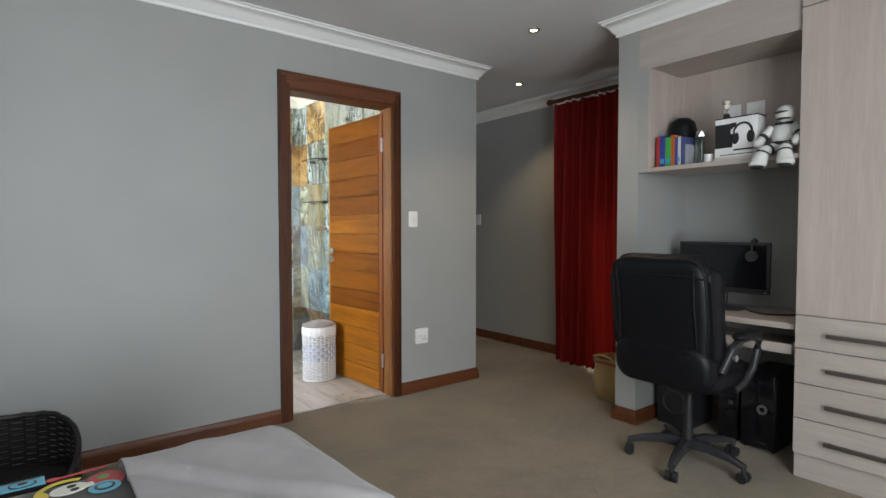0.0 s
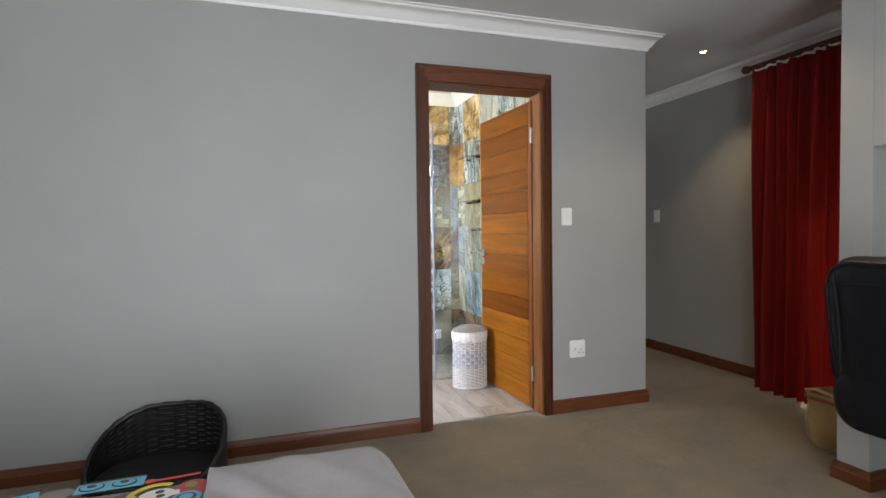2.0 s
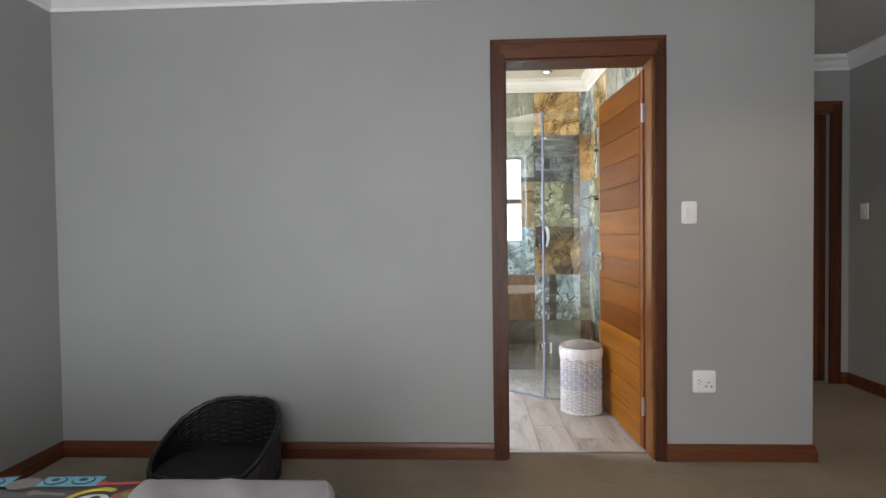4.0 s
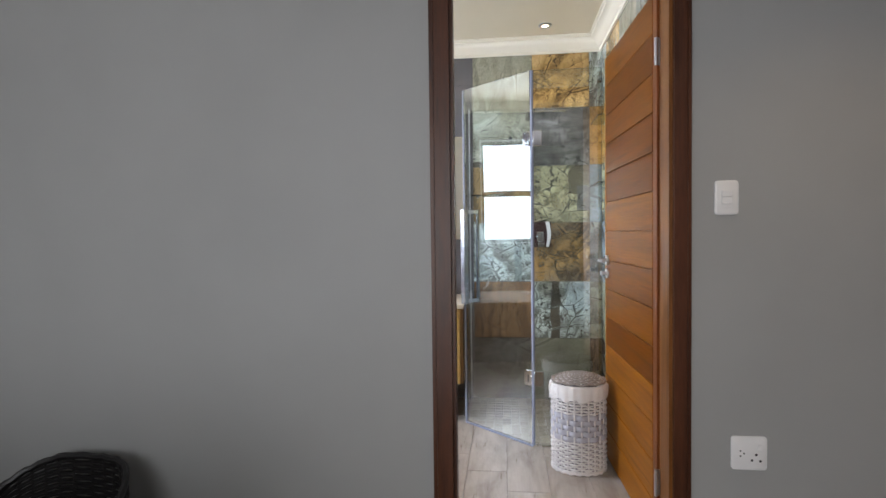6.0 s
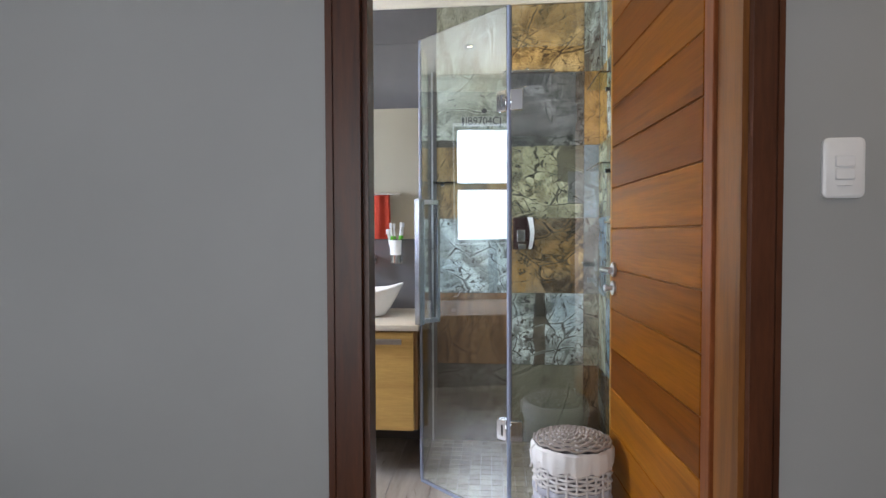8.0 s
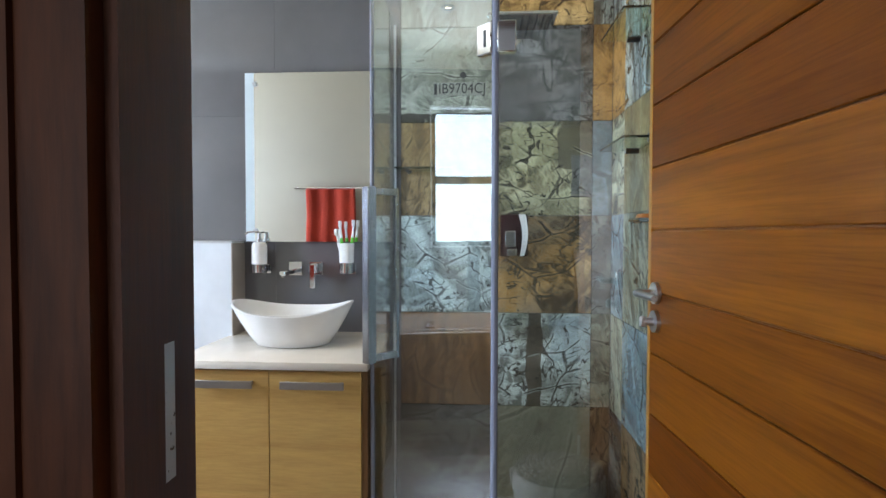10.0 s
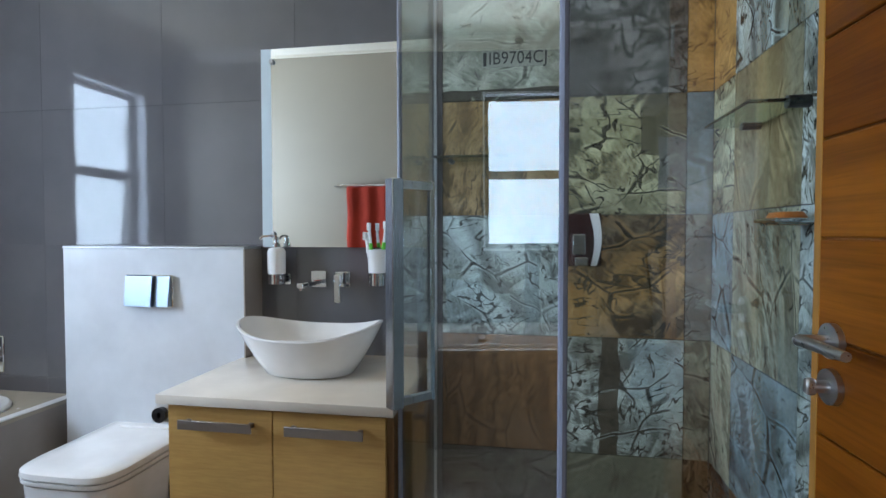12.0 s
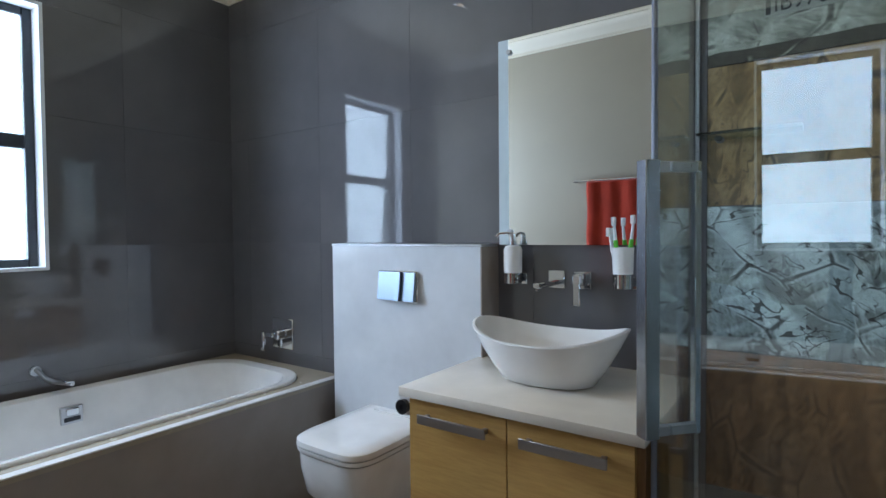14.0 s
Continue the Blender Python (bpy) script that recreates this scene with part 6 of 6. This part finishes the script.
    part("rocker", box(NX1 - 0.011, NX1 - 0.007, y0 + 0.025, y0 + 0.045, 1.925, 1.950), M_WHITE, t)

# books on the shelf
COLS = [(0.35, 0.03, 0.03), (0.03, 0.05, 0.28), (0.05, 0.33, 0.06), (0.42, 0.10, 0.02), (0.03, 0.06, 0.25), (0.55, 0.55, 0.58), (0.05, 0.07, 0.20), (0.30, 0.32, 0.36)]
by = 2.275
for i, c in enumerate(COLS):
    w = (0.025, 0.034, 0.036, 0.025, 0.018, 0.018, 0.027, 0.018)[i]
    hgt = (0.185, 0.19, 0.175, 0.185, 0.165, 0.17, 0.165, 0.12)[i]
    bk = thing("book", (X_ALC + 0.10, by - w / 2, SZ), ("red", "blue", "green", "orange", "navy", "white", "dark blue", "grey")[i] + " covered book standing on the shelf", "book", "books on the shelf")
    part("cover", box(X_ALC + 0.035, X_ALC + 0.165, by - w, by - 0.001, SZ, SZ + hgt, 0.002), plain("book_cover", lin(*c), 0.4), bk)
    part("pages", box(X_ALC + 0.040, X_ALC + 0.166, by - w + 0.003, by - 0.004, SZ + 0.003, SZ + hgt + 0.0005), M_LINER, bk)
    if i in (1, 2, 5):
        part("spine_label", box(X_ALC + 0.0335, X_ALC + 0.0352, by - w + 0.004, by - 0.005, SZ + 0.02, SZ + 0.05), plain("label", lin(0.05, 0.30, 0.50), 0.4), bk)
    by -= w
cap = thing("cap", (X_ALC + 0.20, 2.205, SZ + 0.19), "black cap resting behind the books", "cap")
part("crown", lathe([(0.0, 0.13), (0.04, 0.125), (0.07, 0.10), (0.083, 0.05), (0.086, 0.0), (0.078, 0.0), (0.07, 0.05), (0.0, 0.11)], (X_ALC + 0.22, 2.205, SZ + 0.185)), M_LEATHER, cap)
part("peak", box(X_ALC + 0.10, X_ALC + 0.17, 2.145, 2.265, SZ + 0.187, SZ + 0.193, 0.002), M_LEATHER, cap)
jarb = thing("shelf_stand", (X_ALC + 0.22, 2.21, SZ), "dark box that carries the cap", "box")
part("body", box(X_ALC + 0.17, X_ALC + 0.30, 2.13, 2.28, SZ, SZ + 0.186, 0.003), M_BLACK, jarb)

orn = thing("award", (X_ALC + 0.11, 2.02, SZ), "small glass and silver award on a pale base", "award")
part("base", lathe([(0.0, 0.0), (0.024, 0.0), (0.024, 0.055), (0.0, 0.055)], (X_ALC + 0.10, 1.985, SZ)), M_WHITE, orn)
part("pillar", box(X_ALC + 0.09, X_ALC + 0.12, 2.03, 2.06, SZ, SZ + 0.15, 0.002), M_GREENGLASS, orn)
bm = bmesh.new()
bmesh.ops.create_icosphere(bm, subdivisions=1, radius=0.032, matrix=Matrix.Translation((X_ALC + 0.105, 2.035, SZ + 0.178)))
part("ornament", bm, M_STEEL, orn, "faceted silver ornament", False)

hb = thing("headphone_box", (X_ALC + 0.12, 1.825, SZ), "white cardboard box printed with black headphones", "box")
HB0, HB1, HZ = 1.715, 1.935, SZ + 0.235
hx = X_ALC + 0.065
part("carton", box(hx, hx + 0.10, HB0, HB1, SZ + 0.022, HZ, 0.002), M_WHITE, hb)
part("lower_carton", box(hx - 0.012, hx + 0.11, HB0 - 0.01, HB1, SZ, SZ + 0.021, 0.002), plain("cream_card", lin(0.62, 0.60, 0.56), 0.5), hb)
part("top_edge", box(hx + 0.001, hx + 0.099, HB0 - 0.004, HB1 - 0.001, HZ, HZ + 0.006), M_BLACK, hb)
part("dark_panel", box(hx - 0.0015, hx + 0.001, HB1 - 0.095, HB1 - 0.002, SZ + 0.075, HZ - 0.03), M_BLACK, hb)
for i in range(3):
    part("icon", box(hx - 0.003, hx, HB1 - 0.115, HB1 - 0.085, SZ + 0.115 + i * 0.034, SZ + 0.140 + i * 0.034, 0.001), M_WHITE if i % 2 else M_GREYPART, hb)
cy, cz = HB0 + 0.072, SZ + 0.150
part("printed_headband", tube([(hx - 0.0015, cy + 0.046 * math.cos(a), cz + 0.052 * math.sin(a)) for a in [math.pi * i / 14 for i in range(15)]], 0.006, 6), M_BLACK, hb)
for s in (-1, 1):
    own = bmesh.new()
    bmesh.ops.create_uvsphere(own, u_segments=14, v_segments=8, radius=1, matrix=Matrix.Translation((hx - 0.0005, cy + s * 0.040, cz - 0.026)) @ Matrix.Diagonal((0.003, 0.021, 0.034, 1)))
    part("printed_earcup", own, M_BLACK, hb)
part("text_bar", box(hx - 0.0015, hx + 0.001, HB0 + 0.015, HB1 - 0.10, SZ + 0.055, SZ + 0.064), M_GREYPART, hb)
part("text_bar", box(hx - 0.0015, hx + 0.001, HB0 + 0.010, HB1 - 0.03, SZ + 0.034, SZ + 0.038), M_GREYPART, hb)

tr = thing("trophy", (X_ALC + 0.115, 1.895, HZ + 0.006), "small silver trophy figure on a black base", "trophy")
part("base", lathe([(0.0, 0.0), (0.022, 0.0), (0.014, 0.03), (0.0, 0.03)], (hx + 0.05, 1.895, HZ + 0.006)), M_BLACK, tr)
part("stem", rod((hx + 0.05, 1.895, HZ + 0.036), (hx + 0.05, 1.895, HZ + 0.060), 0.005), M_STEEL, tr)
bm = lathe([(0.0, 0.0), (0.016, 0.006), (0.022, 0.026), (0.012, 0.034), (0.020, 0.050), (0.0, 0.062)], (hx + 0.05, 1.895, HZ + 0.058), 10)
for sx in (-1, 1):
    part("arm", tube([(hx + 0.05, 1.895, HZ + 0.085), (hx + 0.05, 1.895 + sx * 0.022, HZ + 0.092), (hx + 0.05, 1.895 + sx * 0.030, HZ + 0.118)], 0.004, 6), M_STEEL, tr)
part("figure", bm, plain("pale_silver", lin(0.65, 0.62, 0.52), 0.3), tr)

# a plain toy figure that sits on the shelf edge, legs hanging down
bm = bmesh.new()


def ball(c, r, s=(1, 1, 1)):
    bmesh.ops.create_uvsphere(bm, u_segments=16, v_segments=10, radius=r, matrix=Matrix.Translation(c) @ Matrix.Diagonal((*s, 1)))


def black(make):
    """Mark the faces that make() adds as the second, black cloth."""
    before = set(bm.faces)
    make()
    for f in bm.faces:
        if f not in before:
            f.material_index = 1


ty = 1.60
bx = X_ALC
ball((bx + 0.095, ty, SZ + 0.105), 0.062, (0.85, 0.9, 1.3))
ball((bx + 0.085, ty - 0.012, SZ + 0.215), 0.050, (1, 0.95, 0.95))
black(lambda: ball((bx + 0.064, ty - 0.006, SZ + 0.222), 0.034, (1.0, 1.15, 0.28)))
black(lambda: ball((bx + 0.072, ty - 0.010, SZ + 0.190), 0.036, (1.0, 1.0, 0.25)))
black(lambda: rod((bx + 0.095, ty, SZ + 0.165), (bx + 0.093, ty, SZ + 0.178), 0.044, 0.040, bm=bm))
black(lambda: rod((bx + 0.095, ty, SZ + 0.060), (bx + 0.095, ty, SZ + 0.075), 0.056, 0.058, bm=bm))
for s in (-1, 1):
    hip, knee, heel = Vector((bx + 0.075, ty + s * 0.030, SZ + 0.045)), Vector((bx - 0.030, ty + s * 0.048, SZ + 0.020)), Vector((bx - 0.058, ty + s * 0.062, SZ - 0.045))
    rod(hip, knee, 0.030, 0.029, bm=bm)
    ball(knee, 0.030)
    rod(knee, heel, 0.029, 0.040, bm=bm)
    ball(heel, 0.040, (1.15, 1.0, 0.60))
    black(lambda: rod(hip.lerp(knee, 0.62), hip.lerp(knee, 0.76), 0.0325, bm=bm))
    black(lambda: rod(knee.lerp(heel, 0.10), knee.lerp(heel, 0.22), 0.0335, bm=bm))
    black(lambda: ball(heel + Vector((-0.010, 0, -0.014)), 0.036, (1.05, 0.9, 0.35)))
    shoulder, elbow, wrist = Vector((bx + 0.088, ty + s * 0.050, SZ + 0.150)), Vector((bx + 0.060, ty + s * 0.088, SZ + 0.100)), Vector((bx + 0.012, ty + s * 0.090, SZ + 0.068))
    rod(shoulder, elbow, 0.024, 0.022, bm=bm)
    rod(elbow, wrist, 0.022, 0.022, bm=bm)
    black(lambda: rod(shoulder.lerp(elbow, 0.80), elbow.lerp(wrist, 0.15), 0.0240, bm=bm))
    ball(wrist, 0.026)
k = Mat("white_plush", lin(0.7, 0.7, 0.68), 0.8)
k.color(k.ramp(k.noise(k.vec(), 20, 3), [(0.3, lin(0.55, 0.55, 0.54)), (0.7, lin(0.68, 0.68, 0.66))]))
k.bump(k.noise(k.vec(), 300), 0.4, 0.002)
toy = solo("toy_figure", bm, k.m, "white and black soft toy sitting on the shelf edge", "toy")
toy.data.materials.append(M_RUBBER)

# monitor
mon = thing("monitor", (3.47, 1.94, 0.757), "black widescreen monitor on the desk", "monitor")
MYC, MXF = 1.985, 3.46
part("bezel", box(MXF, MXF + 0.028, MYC - 0.262, MYC + 0.262, 0.858, 1.158, 0.006, 2), M_BLACK, mon)
part("screen", box(MXF - 0.0015, MXF + 0.002, MYC - 0.245, MYC + 0.245, 0.888, 1.142), M_SCREEN, mon)
part("logo_bar", box(MXF - 0.002, MXF, MYC - 0.02, MYC + 0.02, 0.869, 0.874), M_GREYPART, mon)
part("power_light", box(MXF - 0.002, MXF, MYC - 0.245, MYC - 0.235, 0.866, 0.870), plain("led", lin(0.2, 0.5, 0.8), 0.3), mon)
part("neck", box(MXF + 0.008, MXF + 0.035, MYC - 0.025, MYC + 0.025, 0.765, 0.870, 0.004), M_BLACK, mon)
part("foot", loft([(rounded(MXF + 0.02, MYC, 0.085, 0.12, 0.05), 0.757), (rounded(MXF + 0.02, MYC, 0.085, 0.12, 0.05), 0.764), (rounded(MXF + 0.02, MYC, 0.07, 0.10, 0.04), 0.770)]), M_BLACK, mon)
cabl = solo("cable", tube([(3.50, 1.86, 0.763), (3.42, 1.80, 0.763), (3.38, 1.70, 0.763), (3.44, 1.62, 0.763), (3.55, 1.56, 0.763), (3.62, 1.52, 0.763)], 0.005, 6), M_BLACK, "black cable lying on the desk", "cable")
hdp = thing("headset", (MXF + 0.0, 1.81, 1.10), "black headset hung over the monitor corner", "headset")
part("headband", tube([(MXF + 0.014 + 0.030 * math.cos(a), 1.810, 1.150 + 0.022 * math.sin(a)) for a in [math.pi * i / 10 for i in range(11)]], 0.010, 6), M_RUBBER, hdp)
for x in (MXF - 0.018, MXF + 0.046):
    part("arm", tube([(x, 1.810, 1.152), (x, 1.813, 1.10)], 0.007, 6), M_RUBBER, hdp)
    part("earcup", rod((x - 0.012, 1.813, 1.078), (x + 0.012, 1.813, 1.078), 0.031, seg=20), M_RUBBER, hdp)

# under the desk
pc = thing("computer_tower", (3.50, 1.67, 0), "black computer tower under the desk", "computer")
part("case", box(3.36, 3.72, 1.64, 1.82, 0.012, 0.43, 0.006), M_BLACK, pc)
part("front_panel", box(3.345, 3.361, 1.643, 1.817, 0.014, 0.428, 0.008, 2), M_SCREEN, pc)
part("power_ring", moved(lathe([(0.014, 0.0), (0.026, 0.0), (0.026, 0.006), (0.014, 0.006), (0.014, 0.0)], (0, 0, 0), caps=False), Matrix.Translation((3.345, 1.705, 0.235)) @ Matrix.Rotation(-math.pi / 2, 4, "Y")), M_STEEL, pc)
part("port_cover", box(3.342, 3.346, 1.68, 1.73, 0.045, 0.052), M_GREYPART, pc)
for y in (1.66, 1.80):
    part("foot", box(3.37, 3.71, y - 0.01, y + 0.01, 0.0, 0.013), M_RUBBER, pc)
con = thing("games_console", (3.50, 1.90, 0), "black upright games console under the desk", "console")
part("case", box(3.38, 3.64, 1.84, 1.96, 0.0, 0.31, 0.015, 2), M_SCREEN, con)
for s in (-1, 1):
    own = box(-0.002, 0.002, -0.017, 0.017, -0.003, 0.003)
    moved(own, Matrix.Translation((3.379, 1.885, 0.225)) @ Matrix.Rotation(s * 0.75, 4, "X"))
    part("emblem_bar", own, M_STEEL, con)
sub = thing("speaker", (3.45, 2.22, 0), "black box speaker under the desk", "speaker")
part("cabinet", box(3.34, 3.62, 2.10, 2.32, 0.0, 0.30, 0.004), M_BLACK, sub)
part("cone", moved(lathe([(0.075, 0.0), (0.07, 0.004), (0.03, -0.02), (0.0, -0.01)], (0, 0, 0), caps=False), Matrix.Translation((3.339, 2.21, 0.15)) @ Matrix.Rotation(-math.pi / 2, 4, "Y")), M_RUBBER, sub)

# ---- office chair ----
CC = Vector((2.91, 1.90, 0))
chair = thing("office_chair", CC, "high-backed black leather office chair on castors", "office chair")
rot0 = radians(121)
for i in range(5):
    a = rot0 + 2 * math.pi * i / 5
    d = Vector((math.cos(a), math.sin(a), 0))
    side = Vector((-d.y, d.x, 0))
    own = bmesh.new()
    ringsl = []
    for t, z, w, hh in ((0.03, 0.105, 0.034, 0.024), (0.12, 0.112, 0.028, 0.020), (0.22, 0.100, 0.022, 0.016), (0.30, 0.078, 0.017, 0.012)):
        c = CC + d * t + Vector((0, 0, z))
        ringsl.append([own.verts.new(c + side * w * sx + Vector((0, 0, hh * sz))) for sx, sz in ((-1, -1), (1, -1), (1, 0.3), (0.5, 1), (-0.5, 1), (-1, 0.3))])
    for ra, rb in zip(ringsl, ringsl[1:]):
        for j in range(6):
            own.faces.new((ra[j], ra[(j + 1) % 6], rb[(j + 1) % 6], rb[j]))
    own.faces.new(ringsl[0][::-1])
    own.faces.new(ringsl[-1])
    bmesh.ops.recalc_face_normals(own, faces=own.faces)
    leg = part("leg", own, M_GREYPART, chair, "dark grey star base arm")
    cpos = CC + d * 0.292
    for s in (-1, 1):
        part("castor", rod(cpos + side * (s * 0.006) + Vector((0, 0, 0.026)), cpos + side * (s * 0.026) + Vector((0, 0, 0.026)), 0.026, seg=18), M_BLACK, leg)
    part("castor_fork", rod(cpos + Vector((0, 0, 0.03)), cpos + Vector((0, 0, 0.075)), 0.014, 0.010), M_BLACK, leg)
part("hub", rod(CC + Vector((0, 0, 0.085)), CC + Vector((0, 0, 0.135)), 0.042, 0.036, seg=20), M_BLACK, chair)
part("gas_lift", rod(CC + Vector((0, 0, 0.13)), CC + Vector((0, 0, 0.40)), 0.027, 0.020, seg=18), M_BLACK, chair)
part("mechanism", box(2.80, 3.00, 1.84, 1.96, 0.385, 0.43, 0.01), M_BLACK, chair)


def cushion(outline_pts, z0, z1, bulge, m=None):
    """A padded slab: round edges and a swollen middle."""
    cx = sum(p[0] for p in outline_pts) / len(outline_pts)
    cy = sum(p[1] for p in outline_pts) / len(outline_pts)

    def sc(s):
        return [(cx + (x - cx) * s, cy + (y - cy) * s) for x, y in outline_pts]
    h = z1 - z0
    st = [(0.5, z0 - bulge * 0.3), (0.86, z0), (0.95, z0 + h * 0.12), (1.0, z0 + h * 0.35), (1.0, z0 + h * 0.65), (0.95, z0 + h * 0.88), (0.86, z1), (0.5, z1 + bulge)]
    bm = loft([(sc(s), z) for s, z in st])
    return moved(bm, m) if m else bm


part("seat", cushion(rounded(2.95, 1.92, 0.255, 0.255, 0.09), 0.43, 0.535, 0.015), M_LEATHER, chair)
# backrest: built lying flat, then stood up and leaned back
back_m = Matrix.Translation((2.735, 1.935, 0.455)) @ Matrix.Rotation(radians(-8), 4, "Y") @ Matrix(((0, 0, 1, 0), (1, 0, 0, 0), (0, 1, 0, 0), (0, 0, 0, 1)))
bo = []
for k in range(40):
    a = 2 * math.pi * k / 40
    c, s = math.cos(a), math.sin(a)
    x = math.copysign(abs(c) ** 0.28, c) * (0.258 - 0.018 * (s < 0))
    y = 0.32 + math.copysign(abs(s) ** 0.30, s) * 0.325
    bo.append((x, y))
part("backrest", cushion(bo, -0.045, 0.055, 0.02, back_m), M_LEATHER, chair, "padded black leather back")
part("head_roll", cushion(rounded(0, 0.585, 0.235, 0.07, 0.06), -0.030, 0.075, 0.02, back_m), M_LEATHER, chair)
part("lumbar_pad", cushion(rounded(0, 0.24, 0.20, 0.13, 0.07), 0.04, 0.085, 0.02, back_m), M_LEATHER, chair)
part("lower_bolster", cushion(rounded(0, 0.10, 0.262, 0.115, 0.09), -0.062, 0.060, 0.015, back_m), M_LEATHER, chair)
for path in ([(-0.245, 0.555, -0.040), (-0.12, 0.566, -0.052), (0.12, 0.566, -0.052), (0.245, 0.555, -0.040)], [(-0.205, 0.60, -0.050), (-0.198, 0.42, -0.051), (-0.205, 0.22, -0.056)], [(0.205, 0.60, -0.050), (0.198, 0.42, -0.051), (0.205, 0.22, -0.056)]):
    part("piping", moved(tube(path, 0.0045, 6), back_m), M_LEATHER, chair)
for sx in (-1, 1):
    part("side_bolster", cushion(rounded(sx * 0.225, 0.36, 0.050, 0.235, 0.045), -0.020, 0.105, 0.012, back_m), M_LEATHER, chair)
part("back_seam", moved(tube([(x * 0.97, y * 0.985 + 0.004, -0.028) for x, y in bo], 0.006, 6, closed=True), back_m), M_LEATHER, chair)
for s in (-1, 1):
    y = 1.925 + s * 0.285
    own = tube([(2.77, y - s * 0.03, 0.545), (2.80, y, 0.655), (2.88, y + s * 0.01, 0.700), (3.00, y + s * 0.012, 0.700), (3.085, y + s * 0.01, 0.675), (3.10, y, 0.62), (3.06, y - s * 0.005, 0.53), (2.99, y - s * 0.02, 0.455), (2.93, y - s * 0.04, 0.43)], 0.020, 10)
    arm = part("armrest", own, M_BLACK, chair, "looped black armrest")
    part("arm_pad", cushion(rounded(2.95, y + s * 0.01, 0.125, 0.030, 0.028), 0.700, 0.728, 0.004), M_LEATHER, arm)
    part("bolt", rod((2.80, y + s * 0.012, 0.62), (2.80, y + s * 0.026, 0.62), 0.016, seg=16), M_STEEL, arm)

# ---- curtain ----
crod = thing("curtain_rod", (4.0, 3.15, 2.38), "dark wooden curtain rod with a round finial", "curtain rod")
RODZ, RODX = 2.405, 4.0
part("pole", rod((RODX, Y_ALC1 + 0.147, RODZ), (RODX, 3.77, RODZ), 0.019, seg=16), M_MAHOZ, crod)
part("finial", lathe([(0.0, -0.03), (0.022, -0.024), (0.034, 0.0), (0.022, 0.024), (0.0, 0.03)], (RODX, 3.79, RODZ)), M_MAHOZ, crod)
part("bracket", rod((RODX, 3.72, RODZ), (X_HALL, 3.72, RODZ), 0.012), M_MAHOZ, crod)
bm = bmesh.new()
rows = []
nu, nv = 190, 26
for j in range(nv + 1):
    f = j / nv
    z = 2.375 - f * 2.325
    row = []
    for i in range(nu + 1):
        u = i / nu
        y = 2.535 + (3.72 - 2.535) * u + 0.010 * math.sin(u * 40 + 3 * f)
        amp = 0.026 + 0.030 * f ** 0.6
        ph = u * 2 * math.pi * 13 + 0.7 * math.sin(u * 9) + 0.5 * f * math.sin(u * 17)
        xx = RODX + amp * math.sin(ph) + 0.012 * math.sin(u * 23 + 4 * f)
        row.append(bm.verts.new((xx, y - 0.03 * f * (u > 0.9) * (u - 0.9) * 10, z + (0.02 * math.sin(u * 6) if j == nv else 0))))
    rows.append(row)
for j in range(nv):
    for i in range(nu):
        bm.faces.new((rows[j][i], rows[j][i + 1], rows[j + 1][i + 1], rows[j + 1][i]))
k = Mat("red_curtain_weave", lin(0.27, 0.012, 0.012), 0.85, 0, 0.2)
k.color(k.ramp(k.noise(k.vec((60, 60, 2)), 1, 3), [(0.3, lin(0.125, 0.005, 0.006)), (0.7, lin(0.20, 0.010, 0.010))]))
k.bump(k.noise(k.vec(), 350, 2), 0.3, 0.002)
tr_n = k.n.new("ShaderNodeBsdfTranslucent")
tr_n.inputs[0].default_value = lin(0.45, 0.02, 0.01)
mx = k.n.new("ShaderNodeMixShader")
mx.inputs[0].default_value = 0.12
k.l.new(k.b.outputs[0], mx.inputs[1])
k.l.new(tr_n.outputs[0], mx.inputs[2])
k.l.new(mx.outputs[0], k.n["Material Output"].inputs[0])
curtain = thing("curtain", (RODX, 3.13, 0.02), "long deep red curtain in even folds, drawn", "curtain")
part("cloth", bm, k.m, curtain)
bm = bmesh.new()
tape = [(RODX + 0.024 * math.sin(2 * math.pi * 13 * i / 120), 2.54 + 1.17 * i / 120, 2.378 + 0.008 * math.sin(i * 0.9)) for i in range(121)]
part("heading_tape", tube(tape, 0.007, 5), M_LINER, curtain, "white heading tape")

# jute bag behind the nib wall
bag = thing("jute_bag", (3.53, 2.745, 0), "woven jute bag standing behind the nib wall", "bag")
prof = [(0.10, 0.10, 0.0), (0.125, 0.125, 0.05), (0.135, 0.135, 0.15), (0.125, 0.125, 0.24), (0.13, 0.13, 0.30)]
outl = []
for hx_, hy_, z in prof:
    outl.append(([(x + 0.008 * math.sin(i * 1.7 + z * 20), y + 0.008 * math.cos(i * 2.3 + z * 14)) for i, (x, y) in enumerate(rounded(3.53, 2.745, hx_, hy_, 0.06, 6))], z))
for hx_, hy_, z in ((0.118, 0.118, 0.30), (0.11, 0.11, 0.15), (0.09, 0.09, 0.03)):
    outl.append((rounded(3.53, 2.745, hx_, hy_, 0.05, 6), z))
part("sack", loft(outl), M_JUTE, bag)
part("handle", tube([(3.40, 2.825, 0.28), (3.385, 2.835, 0.32), (3.39, 2.785, 0.335), (3.40, 2.705, 0.32), (3.40, 2.685, 0.28)], 0.009, 7), M_JUTE, bag)
part("trim_band", loft([(rounded(3.53, 2.745, 0.136, 0.136, 0.062, 6), 0.268), (rounded(3.53, 2.745, 0.138, 0.138, 0.062, 6), 0.272), (rounded(3.53, 2.745, 0.138, 0.138, 0.062, 6), 0.288)], caps=False), plain("faded_red_trim", lin(0.24, 0.07, 0.04), 0.8), bag, "faded red trim below the rim")
